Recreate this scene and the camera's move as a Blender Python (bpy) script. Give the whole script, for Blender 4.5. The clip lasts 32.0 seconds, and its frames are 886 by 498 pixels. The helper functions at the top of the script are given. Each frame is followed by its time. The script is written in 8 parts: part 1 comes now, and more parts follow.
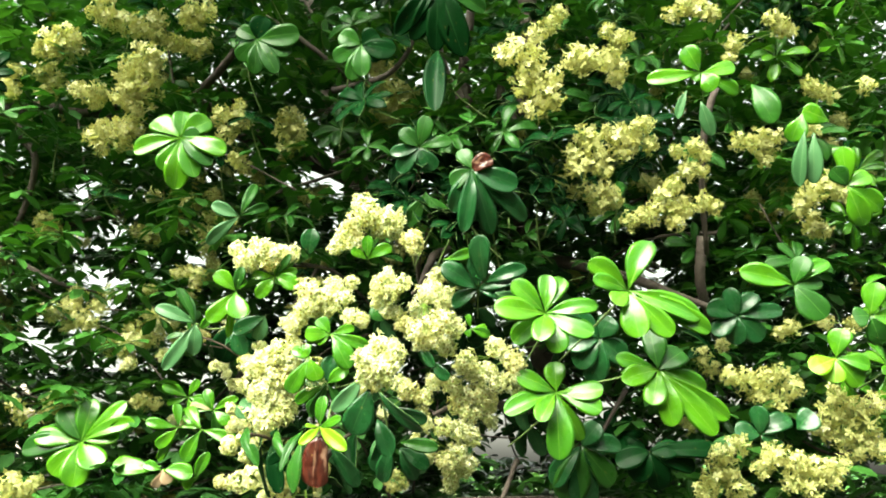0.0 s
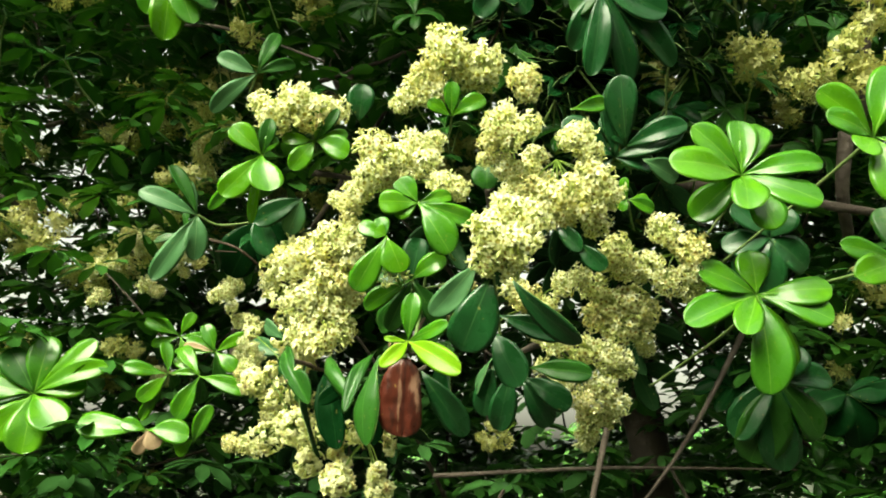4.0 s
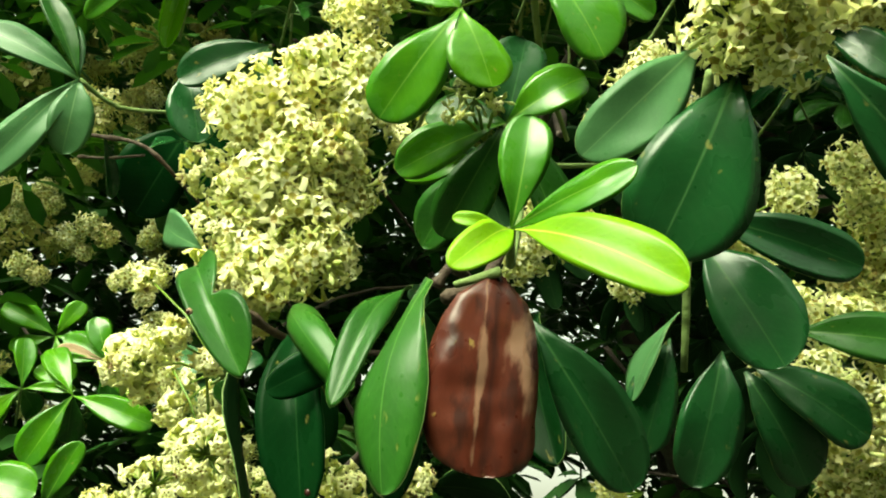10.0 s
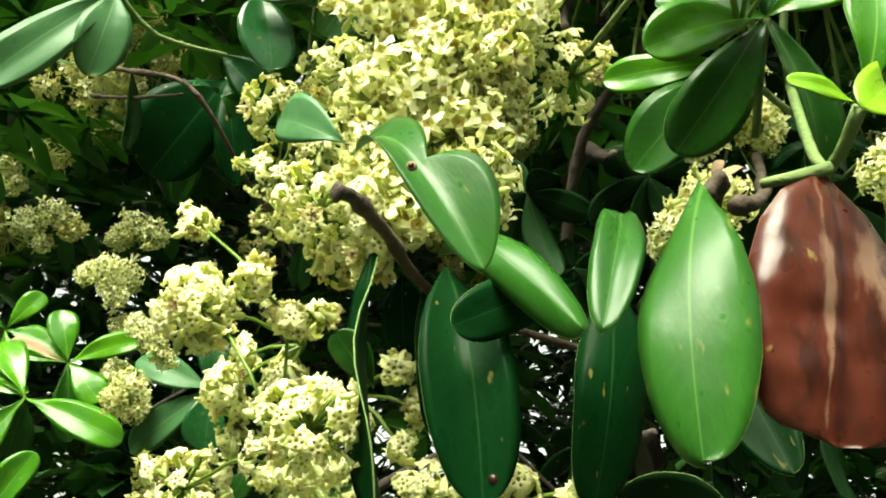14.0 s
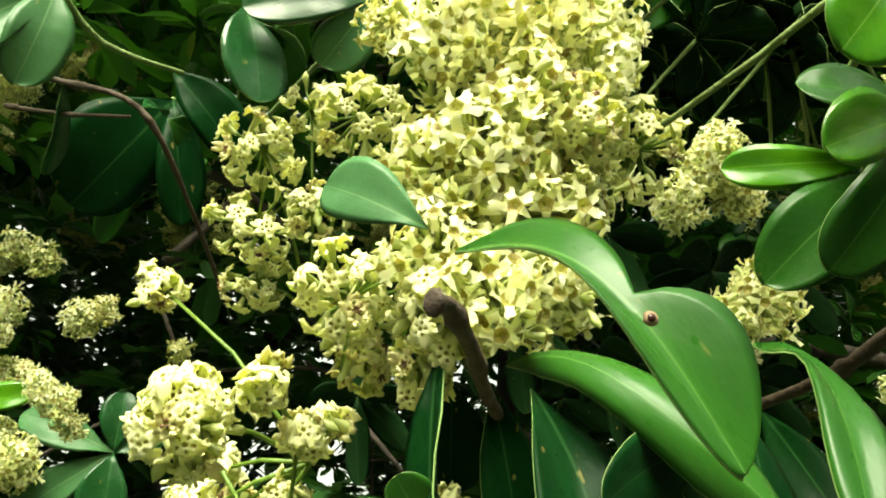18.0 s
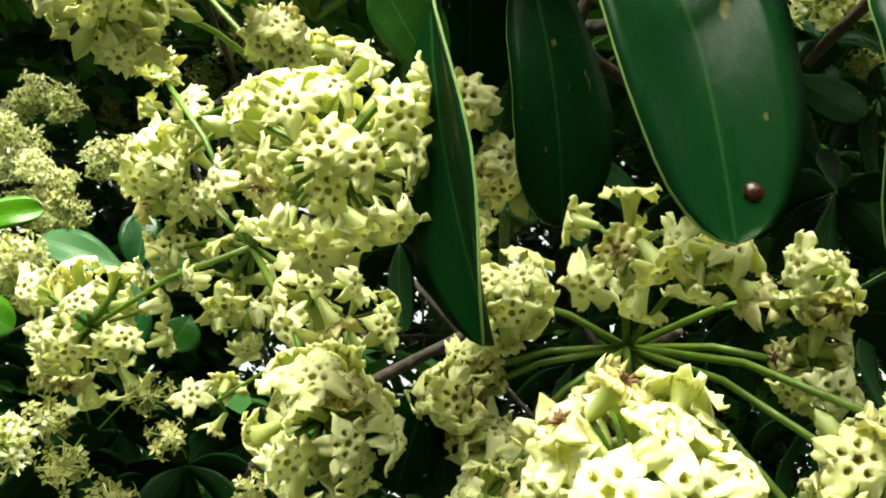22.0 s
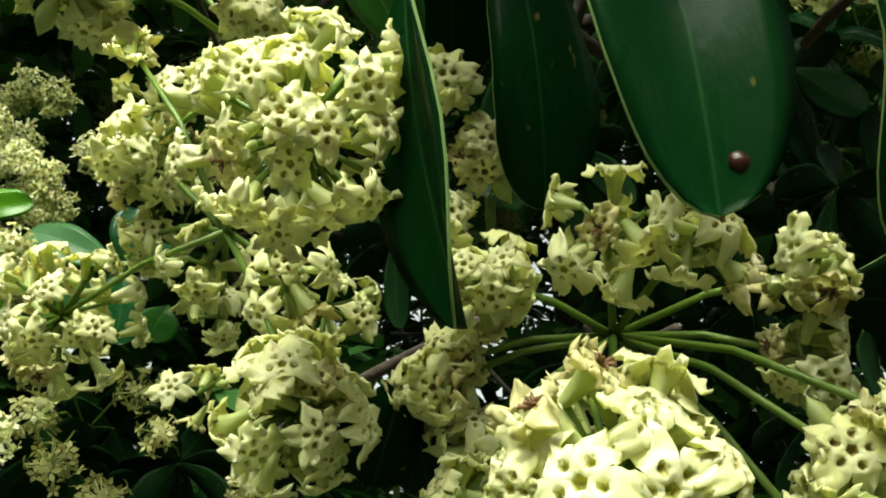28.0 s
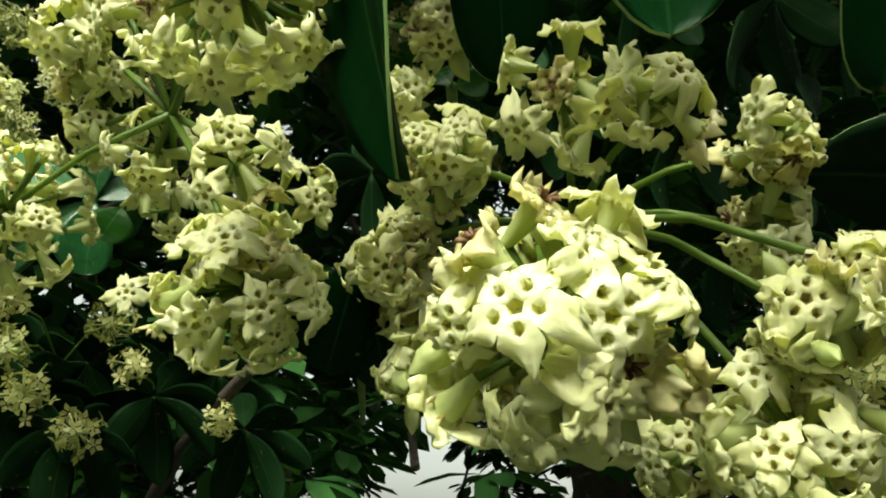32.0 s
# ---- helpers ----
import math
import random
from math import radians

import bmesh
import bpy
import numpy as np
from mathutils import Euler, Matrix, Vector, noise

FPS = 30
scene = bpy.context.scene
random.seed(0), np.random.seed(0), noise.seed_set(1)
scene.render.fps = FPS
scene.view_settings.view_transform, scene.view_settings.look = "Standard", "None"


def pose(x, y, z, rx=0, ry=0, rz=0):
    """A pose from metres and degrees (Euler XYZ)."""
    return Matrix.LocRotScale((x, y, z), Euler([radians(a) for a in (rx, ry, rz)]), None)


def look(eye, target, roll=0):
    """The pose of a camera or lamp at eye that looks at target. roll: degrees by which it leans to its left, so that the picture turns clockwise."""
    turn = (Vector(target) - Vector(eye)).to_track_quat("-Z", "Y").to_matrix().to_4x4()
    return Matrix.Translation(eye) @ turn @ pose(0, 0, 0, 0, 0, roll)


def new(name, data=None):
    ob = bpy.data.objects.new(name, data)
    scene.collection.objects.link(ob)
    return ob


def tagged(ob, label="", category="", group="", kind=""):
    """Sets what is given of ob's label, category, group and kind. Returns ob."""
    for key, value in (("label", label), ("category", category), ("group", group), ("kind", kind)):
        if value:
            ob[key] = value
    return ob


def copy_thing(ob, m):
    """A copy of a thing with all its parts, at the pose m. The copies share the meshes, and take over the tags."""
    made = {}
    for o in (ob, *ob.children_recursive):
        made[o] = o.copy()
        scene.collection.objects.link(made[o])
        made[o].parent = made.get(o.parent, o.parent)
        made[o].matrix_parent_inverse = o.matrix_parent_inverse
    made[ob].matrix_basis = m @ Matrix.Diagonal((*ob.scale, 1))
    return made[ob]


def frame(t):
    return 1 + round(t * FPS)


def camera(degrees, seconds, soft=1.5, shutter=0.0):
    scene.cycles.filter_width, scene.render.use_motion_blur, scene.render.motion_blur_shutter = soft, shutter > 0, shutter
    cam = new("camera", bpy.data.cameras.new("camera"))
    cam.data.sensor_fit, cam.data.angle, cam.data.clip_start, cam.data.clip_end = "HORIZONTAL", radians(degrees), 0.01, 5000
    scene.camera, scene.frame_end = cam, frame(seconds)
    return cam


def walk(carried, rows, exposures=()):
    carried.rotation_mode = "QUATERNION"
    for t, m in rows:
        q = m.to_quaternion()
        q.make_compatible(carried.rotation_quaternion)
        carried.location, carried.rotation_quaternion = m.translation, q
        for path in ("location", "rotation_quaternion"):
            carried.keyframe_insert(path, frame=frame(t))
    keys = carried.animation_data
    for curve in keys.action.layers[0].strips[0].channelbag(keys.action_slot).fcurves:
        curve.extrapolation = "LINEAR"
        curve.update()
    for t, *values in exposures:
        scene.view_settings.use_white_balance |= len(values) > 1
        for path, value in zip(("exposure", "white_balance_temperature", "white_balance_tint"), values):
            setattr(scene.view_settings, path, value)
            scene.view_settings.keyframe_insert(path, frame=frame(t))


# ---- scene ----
cam = camera(58.8, 32.0, soft=1.9)
METRES, EYE, TILT, LEAN, TURN = 2.3, 1.6, 16.0, 0.0, 0.0
ROWS = [
    (0.0, 0.0, 0.0, 0.0, 0.0, 0.0, -0.0),
    (0.5, -0.0187, 0.0123, 0.001, -1.65, -0.76, 1.37),
    (1.0, -0.0368, 0.0289, -0.0098, -2.1, -1.66, -0.82),
    (1.5, -0.038, 0.0658, -0.0232, -1.31, -2.27, -0.58),
    (2.0, -0.0335, 0.1258, -0.042, 1.81, 0.4, -0.25),
    (2.5, -0.0303, 0.1687, -0.0625, 3.24, -0.07, 0.01),
    (3.0, -0.0615, 0.2008, -0.0803, -0.5, -0.61, -0.51),
    (3.5, -0.1022, 0.2143, -0.0859, -3.17, -0.96, -0.33),
    (5.5, -0.0588, 0.3118, -0.1141, 4.59, 2.01, 0.55),
    (6.0, -0.0767, 0.3325, -0.1215, 3.26, 3.02, -0.49),
    (6.5, -0.1002, 0.3692, -0.1346, -0.68, 3.6, -0.57),
    (7.0, -0.0979, 0.3939, -0.1442, -1.05, 2.7, -2.19),
    (7.5, -0.0826, 0.4108, -0.1478, 0.9, 3.64, -2.62),
    (8.0, -0.0754, 0.4198, -0.1492, 3.8, 4.29, -2.34),
    (8.5, -0.0722, 0.4319, -0.1543, 4.55, 4.2, -1.6),
    (9.0, -0.0996, 0.4492, -0.158, -0.58, 5.15, -1.97),
    (9.5, -0.117, 0.4616, -0.1621, -4.29, 5.29, -2.88),
    (10.0, -0.1244, 0.4793, -0.166, -4.76, 6.54, -4.09),
    (10.5, -0.1293, 0.4876, -0.1702, -4.12, 8.51, -5.84),
    (11.0, -0.1384, 0.4909, -0.1769, -3.11, 8.12, -6.07),
    (11.5, -0.1476, 0.4934, -0.1836, -3.27, 7.29, -5.42),
    (12.0, -0.1548, 0.4905, -0.1842, -3.6, 6.48, -2.97),
    (12.5, -0.1639, 0.5132, -0.1988, -2.0, 6.65, -2.56),
    (13.0, -0.1612, 0.537, -0.21, -1.93, 10.0, -3.55),
    (13.5, -0.1657, 0.5346, -0.1996, -6.11, 12.56, -6.21),
    (15.5, -0.1898, 0.5677, -0.2005, -20.34, 13.23, -9.66),
    (16.0, -0.1975, 0.5687, -0.1976, -20.22, 13.89, -9.88),
    (16.5, -0.209, 0.5657, -0.1941, -18.93, 14.1, -10.57),
    (17.0, -0.2163, 0.5646, -0.1898, -18.49, 15.03, -10.72),
    (17.5, -0.2149, 0.5701, -0.1846, -19.74, 16.31, -10.89),
    (18.0, -0.2013, 0.5792, -0.1805, -21.14, 16.11, -9.5),
    (18.5, -0.1935, 0.5867, -0.1901, -20.39, 13.68, -9.09),
    (19.0, -0.1877, 0.5956, -0.2018, -19.25, 12.24, -8.9),
    (19.5, -0.1827, 0.6024, -0.2082, -18.76, 11.68, -8.86),
    (20.0, -0.1802, 0.611, -0.2133, -17.39, 11.39, -8.39),
    (20.5, -0.1779, 0.6193, -0.2185, -16.94, 11.38, -8.51),
    (21.0, -0.1757, 0.6224, -0.2207, -17.14, 11.32, -8.82),
    (21.5, -0.1735, 0.6222, -0.222, -16.99, 10.99, -8.56),
    (22.0, -0.1742, 0.6174, -0.2221, -16.7, 10.9, -8.74),
    (22.5, -0.1714, 0.6174, -0.2238, -17.42, 10.66, -9.06),
    (23.0, -0.1696, 0.6184, -0.2267, -17.78, 10.16, -9.34),
    (23.5, -0.171, 0.6151, -0.2279, -17.33, 10.08, -9.79),
    (24.0, -0.1712, 0.6042, -0.2273, -16.3, 10.47, -10.18),
    (24.5, -0.1694, 0.6016, -0.226, -16.78, 10.2, -10.15),
    (25.0, -0.1627, 0.601, -0.2228, -16.84, 11.01, -9.78),
    (25.5, -0.1675, 0.5985, -0.2237, -14.99, 11.31, -9.56),
    (27.5, -0.1728, 0.6161, -0.2206, -15.95, 11.3, -8.44),
    (28.0, -0.1702, 0.6206, -0.2228, -16.56, 10.86, -8.87),
    (28.5, -0.1675, 0.6254, -0.2222, -17.02, 10.46, -8.08),
    (29.0, -0.1666, 0.6278, -0.2209, -17.12, 10.79, -7.79),
    (29.5, -0.1694, 0.6285, -0.2163, -17.06, 11.67, -8.08),
    (30.0, -0.1677, 0.6274, -0.2146, -17.44, 11.8, -7.85),
    (30.5, -0.1679, 0.6269, -0.2199, -17.31, 10.62, -8.13),
    (31.0, -0.168, 0.6274, -0.2246, -17.53, 9.26, -8.53),
    (31.5, -0.1661, 0.6267, -0.2274, -17.89, 8.07, -8.71),
    (32.0, -0.1645, 0.6237, -0.23, -17.7, 7.57, -8.63),
]
EXPOSURES = [(0.0, 2.10, 7050, -4), (3.0, 1.60, 7550, -6), (6.0, 1.26, 7750, -13), (9.0, 1.38, 7850, -16), (12.0, 1.36, 7500, -12), (13.0, 1.52, 7300, -8), (16.0, 1.74, 7550, -6), (18.0, 1.52, 7750, -8), (20.0, 1.73, 7300, -5), (23.0, 1.46, 7100, -5), (25.5, 1.45, 6950, -4), (28.0, 0.88, 6850, -5), (29.0, 1.13, 6850, -2), (30.0, 0.25, 6950, -8), (31.0, 0.97, 6850, -5), (32.0, 0.95, 6800, -4)]
walk(cam, [(t, pose(0, 0, EYE, TILT, LEAN, TURN) @ pose(METRES * x, METRES * y, METRES * z, 90 + pitch, roll, yaw)) for t, x, y, z, yaw, pitch, roll in ROWS], EXPOSURES)
SKY, SUN = 0.13, 3.8

# ---- light: a white overcast sky, with a broad weak sun high in the south-west ----
world = bpy.data.worlds.new("overcast_sky")
scene.world = world
world.use_nodes = True
wn, wl = world.node_tree.nodes, world.node_tree.links
sky = wn.new("ShaderNodeTexSky")
sky.sky_type, sky.sun_disc = "NISHITA", False
sky.sun_elevation, sky.sun_rotation = radians(48), radians(213)
sky.air_density, sky.dust_density, sky.ozone_density = 1.6, 6.0, 0.6
pale = wn.new("ShaderNodeHueSaturation")
pale.inputs["Saturation"].default_value = 0.22
wl.new(sky.outputs[0], pale.inputs["Color"])
wl.new(pale.outputs[0], wn["Background"].inputs["Color"])
wn["Background"].inputs["Strength"].default_value = SKY
sun = new("sun", bpy.data.lights.new("sun", "SUN"))
sun.data.energy, sun.data.angle, sun.data.color = SUN, radians(46), (1.0, 0.97, 0.9)
sun.matrix_world = look((-3.7, -5.6, 7.6), (0, 0, 0))


# ---- materials ----
def material(name):
    m = bpy.data.materials.new(name)
    m.use_nodes = True
    return m, m.node_tree.nodes, m.node_tree.links, m.node_tree.nodes["Principled BSDF"]


def node(nodes, kind, **inputs):
    n = nodes.new("ShaderNode" + kind)
    for key, value in inputs.items():
        n.inputs[key.replace("_", " ")].default_value = value
    return n


def maths(nodes, links, op, a, b=None, clamp=False):
    n = nodes.new("ShaderNodeMath")
    n.operation, n.use_clamp = op, clamp
    for i, v in enumerate((a, b)):
        if v is None:
            continue
        if isinstance(v, (int, float)):
            n.inputs[i].default_value = v
        else:
            links.new(v, n.inputs[i])
    return n.outputs[0]


def blend(nodes, links, fac, a, b):
    n = nodes.new("ShaderNodeMix")
    n.data_type = "RGBA"
    for i, v in ((0, fac), (6, a), (7, b)):
        if isinstance(v, (int, float)):
            n.inputs[i].default_value = v
        elif isinstance(v, tuple):
            n.inputs[i].default_value = (*v, 1)
        else:
            links.new(v, n.inputs[i])
    return n.outputs[2]


def ramp(nodes, links, value, lo, hi):
    n = nodes.new("ShaderNodeMapRange")
    links.new(value, n.inputs[0])
    n.inputs[1].default_value, n.inputs[2].default_value = lo, hi
    return n.outputs[0]


def see_through(nodes, links, bsdf, colour, amount):
    """Lets some light come through a thin sheet."""
    thin = nodes.new("ShaderNodeBsdfTranslucent")
    if isinstance(colour, tuple):
        thin.inputs["Color"].default_value = (*colour, 1)
    else:
        links.new(colour, thin.inputs["Color"])
    mix = nodes.new("ShaderNodeMixShader")
    mix.inputs[0].default_value = amount
    links.new(bsdf.outputs[0], mix.inputs[1])
    links.new(thin.outputs[0], mix.inputs[2])
    links.new(mix.outputs[0], nodes["Material Output"].inputs["Surface"])


def leaf_material(name, colour, other, vein, rough, veined=True, thin=0.2, thin_tint=(1.3, 1.4, 0.5), coat=0.0, bleached=None, gloss=0.2):
    """A leaf blade: midrib and side veins in the blade's own measure, mottling at two scales, water marks."""
    m, n, l, b = material(name)
    at = n.new("ShaderNodeTexCoord")
    info = n.new("ShaderNodeObjectInfo")
    shift = n.new("ShaderNodeVectorMath")
    l.new(at.outputs["Object"], shift.inputs[0])
    offs = n.new("ShaderNodeCombineXYZ")
    for i in range(3):
        l.new(maths(n, l, "MULTIPLY", info.outputs["Random"], 37.0 + 11 * i), offs.inputs[i])
    l.new(offs.outputs[0], shift.inputs[1])
    big = node(n, "TexNoise", Scale=2.2, Detail=3.0)
    fine = node(n, "TexNoise", Scale=26.0, Detail=4.0)
    spots = node(n, "TexNoise", Scale=9.0, Detail=2.0)
    for t in (big, fine, spots):
        l.new(shift.outputs[0], t.inputs["Vector"])
    tone = maths(n, l, "ADD", ramp(n, l, big.outputs[0], 0.3, 0.7), maths(n, l, "SUBTRACT", info.outputs["Random"], 0.5), True)
    col = blend(n, l, tone, colour, other)
    col = blend(n, l, maths(n, l, "MULTIPLY", ramp(n, l, fine.outputs[0], 0.45, 0.75), 0.18), col, tuple(c * 0.45 for c in colour))
    height = fine.outputs[0]
    if veined:
        xyz = n.new("ShaderNodeSeparateXYZ")
        l.new(at.outputs["Object"], xyz.inputs[0])
        ax = maths(n, l, "ABSOLUTE", xyz.outputs[0])
        slim = maths(n, l, "ADD", ax, maths(n, l, "MULTIPLY", xyz.outputs[1], 0.014))
        rib = ramp(n, l, slim, 0.026, 0.012)
        side = maths(n, l, "SINE", maths(n, l, "MULTIPLY", maths(n, l, "SUBTRACT", xyz.outputs[1], maths(n, l, "ADD", maths(n, l, "MULTIPLY", ax, 0.42), maths(n, l, "MULTIPLY", spots.outputs[0], 0.10))), 88.0))
        side = maths(n, l, "MULTIPLY", ramp(n, l, side, 0.5, 1.0), 0.035)
        lines = maths(n, l, "MAXIMUM", maths(n, l, "MULTIPLY", rib, 0.55), side)
        col = blend(n, l, lines, col, vein)
        height = maths(n, l, "SUBTRACT", maths(n, l, "MULTIPLY", fine.outputs[0], 0.5), maths(n, l, "MULTIPLY", lines, 0.25))
    if bleached:
        # a broad bleached streak beside the midrib, a thin one across it, a dark groove between
        long = n.new("ShaderNodeMapping")
        long.inputs["Scale"].default_value = (3.2, 2.2, 1.0)
        l.new(at.outputs["Object"], long.inputs["Vector"])
        fade = node(n, "TexNoise", Scale=1.9, Detail=5.0)
        l.new(long.outputs[0], fade.inputs["Vector"])
        patch = None
        for cx, cy, kx, ky in ((-0.30, 0.36, 5.5, 2.9), (0.10, 0.48, 22.0, 2.6)):
            off = maths(n, l, "ADD", maths(n, l, "MULTIPLY", maths(n, l, "ABSOLUTE", maths(n, l, "SUBTRACT", xyz.outputs[0], cx)), kx), maths(n, l, "MULTIPLY", maths(n, l, "ABSOLUTE", maths(n, l, "SUBTRACT", xyz.outputs[1], cy)), ky))
            spot = ramp(n, l, maths(n, l, "ADD", off, maths(n, l, "MULTIPLY", maths(n, l, "SUBTRACT", fade.outputs[0], 0.5), 4.2)), 1.15, 0.5)
            patch = spot if patch is None else maths(n, l, "MAXIMUM", patch, spot)
        col = blend(n, l, maths(n, l, "MULTIPLY", patch, 0.9), col, bleached)
        col = blend(n, l, maths(n, l, "MULTIPLY", ramp(n, l, ax, 0.05, 0.015), 0.45), col, (0.022, 0.008, 0.006))
        col = blend(n, l, maths(n, l, "MULTIPLY", ramp(n, l, fade.outputs[0], 0.50, 0.62), 0.8), col, (0.02, 0.007, 0.005))
    worn = maths(n, l, "MULTIPLY", ramp(n, l, spots.outputs[0], 0.70, 0.78), 0.4)
    col = blend(n, l, worn, col, (0.33, 0.27, 0.08))
    l.new(col, b.inputs["Base Color"])
    wet = ramp_to(n, l, big.outputs[0], rough - 0.08, rough + 0.14)
    if veined:
        # rain drops, scattered in patches
        lay = n.new("ShaderNodeMapping")
        lay.inputs["Scale"].default_value = (0.42, 1.0, 0.0)
        l.new(shift.outputs[0], lay.inputs["Vector"])
        cells = node(n, "TexVoronoi", Scale=17.0, Randomness=1.0)
        l.new(lay.outputs[0], cells.inputs["Vector"])
        drop = maths(n, l, "MULTIPLY", ramp(n, l, cells.outputs["Distance"], 0.2, 0.1), ramp(n, l, spots.outputs[0], 0.5, 0.58))
        height = maths(n, l, "ADD", height, maths(n, l, "MULTIPLY", drop, 0.9))
        wet = maths(n, l, "SUBTRACT", wet, maths(n, l, "MULTIPLY", drop, rough - 0.12))
    l.new(wet, b.inputs["Roughness"])
    b.inputs["Coat Weight"].default_value, b.inputs["Coat Roughness"].default_value = coat * 0.5, 0.15
    b.inputs["Specular IOR Level"].default_value = gloss
    flat = n.new("ShaderNodeMapping")
    flat.inputs["Scale"].default_value = (0.42, 1.0, 0.0)
    l.new(shift.outputs[0], flat.inputs["Vector"])
    pucker = node(n, "TexNoise", Scale=4.0, Detail=1.0)
    l.new(flat.outputs[0], pucker.inputs["Vector"])
    swell = node(n, "Bump", Strength=0.3 if bleached else 0.06, Distance=0.02)
    l.new(pucker.outputs[0], swell.inputs["Height"])
    bump = node(n, "Bump", Strength=0.035, Distance=0.02)
    l.new(swell.outputs[0], bump.inputs["Normal"])
    l.new(height, bump.inputs["Height"])
    l.new(bump.outputs[0], b.inputs["Normal"])
    if thin:
        tint = n.new("ShaderNodeVectorMath")
        tint.operation = "MULTIPLY"
        l.new(col, tint.inputs[0])
        tint.inputs[1].default_value = thin_tint
        see_through(n, l, b, tint.outputs[0], thin)
    return m


def ramp_to(nodes, links, value, lo, hi):
    n = nodes.new("ShaderNodeMapRange")
    links.new(value, n.inputs[0])
    n.inputs[1].default_value, n.inputs[2].default_value = 0.3, 0.7
    n.inputs[3].default_value, n.inputs[4].default_value = lo, hi
    return n.outputs[0]


BLADES = {
    "young": leaf_material("young_leaf", (0.088, 0.27, 0.012), (0.045, 0.185, 0.012), (0.24, 0.44, 0.08), 0.24, thin=0.28, coat=0.25, gloss=0.4),
    "yellow": leaf_material("yellow_leaf", (0.18, 0.37, 0.014), (0.12, 0.29, 0.012), (0.50, 0.60, 0.10), 0.32, thin=0.25, coat=0.2),
    "mid": leaf_material("mature_leaf", (0.024, 0.100, 0.012), (0.015, 0.070, 0.009), (0.10, 0.22, 0.05), 0.30, thin=0.18, coat=0.0, gloss=0.24),
    "sage": leaf_material("dull_leaf", (0.065, 0.17, 0.065), (0.045, 0.13, 0.045), (0.16, 0.28, 0.12), 0.34, thin=0.15, coat=0.0, gloss=0.22),
    # blackened in colour to stand for the shade these leaves hang in
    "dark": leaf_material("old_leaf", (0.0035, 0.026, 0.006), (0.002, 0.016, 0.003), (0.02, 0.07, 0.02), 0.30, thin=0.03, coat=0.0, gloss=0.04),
    "deep": leaf_material("dark_green_leaf", (0.012, 0.070, 0.018), (0.007, 0.045, 0.010), (0.06, 0.15, 0.05), 0.26, thin=0.08, coat=0.1, gloss=0.32),
    "brown": leaf_material("dead_leaf", (0.048, 0.010, 0.006), (0.088, 0.021, 0.011), (0.03, 0.009, 0.007), 0.30, thin=0.05, thin_tint=(1.2, 1.0, 0.8), coat=0.35, bleached=(0.20, 0.115, 0.075), gloss=0.25),
    "tan": leaf_material("dry_leaf", (0.34, 0.25, 0.15), (0.25, 0.17, 0.10), (0.2, 0.13, 0.08), 0.55, thin=0.1, thin_tint=(1.0, 1.0, 1.0)),
}
UNDER = {
    "young": leaf_material("young_leaf_back", (0.20, 0.42, 0.07), (0.16, 0.36, 0.06), (0.35, 0.52, 0.16), 0.5, thin=0.28),
    "yellow": leaf_material("yellow_leaf_back", (0.42, 0.52, 0.07), (0.33, 0.46, 0.06), (0.5, 0.55, 0.2), 0.5, thin=0.25),
    "mid": leaf_material("mature_leaf_back", (0.13, 0.27, 0.09), (0.10, 0.22, 0.07), (0.24, 0.36, 0.15), 0.5, thin=0.18),
    "sage": leaf_material("dull_leaf_back", (0.17, 0.27, 0.13), (0.14, 0.23, 0.11), (0.26, 0.36, 0.2), 0.5, thin=0.15),
    # back darkened too, with the shade put into its colour
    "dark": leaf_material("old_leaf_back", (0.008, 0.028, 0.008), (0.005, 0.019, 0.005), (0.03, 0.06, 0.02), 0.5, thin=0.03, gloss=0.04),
    "deep": leaf_material("dark_green_leaf_back", (0.06, 0.14, 0.05), (0.04, 0.11, 0.035), (0.15, 0.24, 0.11), 0.48, thin=0.1),
    "brown": leaf_material("dead_leaf_back", (0.20, 0.11, 0.07), (0.14, 0.07, 0.04), (0.1, 0.05, 0.03), 0.6, thin=0.0),
    "tan": leaf_material("dry_leaf_back", (0.40, 0.32, 0.22), (0.3, 0.22, 0.14), (0.2, 0.14, 0.09), 0.6, thin=0.0),
}
# same shade-blackened blade, drawn without the pale rim
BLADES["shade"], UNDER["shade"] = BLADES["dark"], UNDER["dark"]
MARGIN = leaf_material("leaf_margin", (0.26, 0.38, 0.14), (0.20, 0.32, 0.10), (0.3, 0.4, 0.2), 0.4, veined=False, thin=0.2)
DRY_MARGIN = leaf_material("dry_leaf_margin", (0.16, 0.08, 0.05), (0.12, 0.06, 0.04), (0.2, 0.1, 0.1), 0.5, veined=False, thin=0.0)
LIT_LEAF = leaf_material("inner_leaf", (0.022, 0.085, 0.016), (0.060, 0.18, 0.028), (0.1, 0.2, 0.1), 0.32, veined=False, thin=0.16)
FAR_LEAF = leaf_material("canopy_leaf", (0.020, 0.068, 0.020), (0.052, 0.145, 0.036), (0.1, 0.2, 0.1), 0.30, veined=False, thin=0.12)


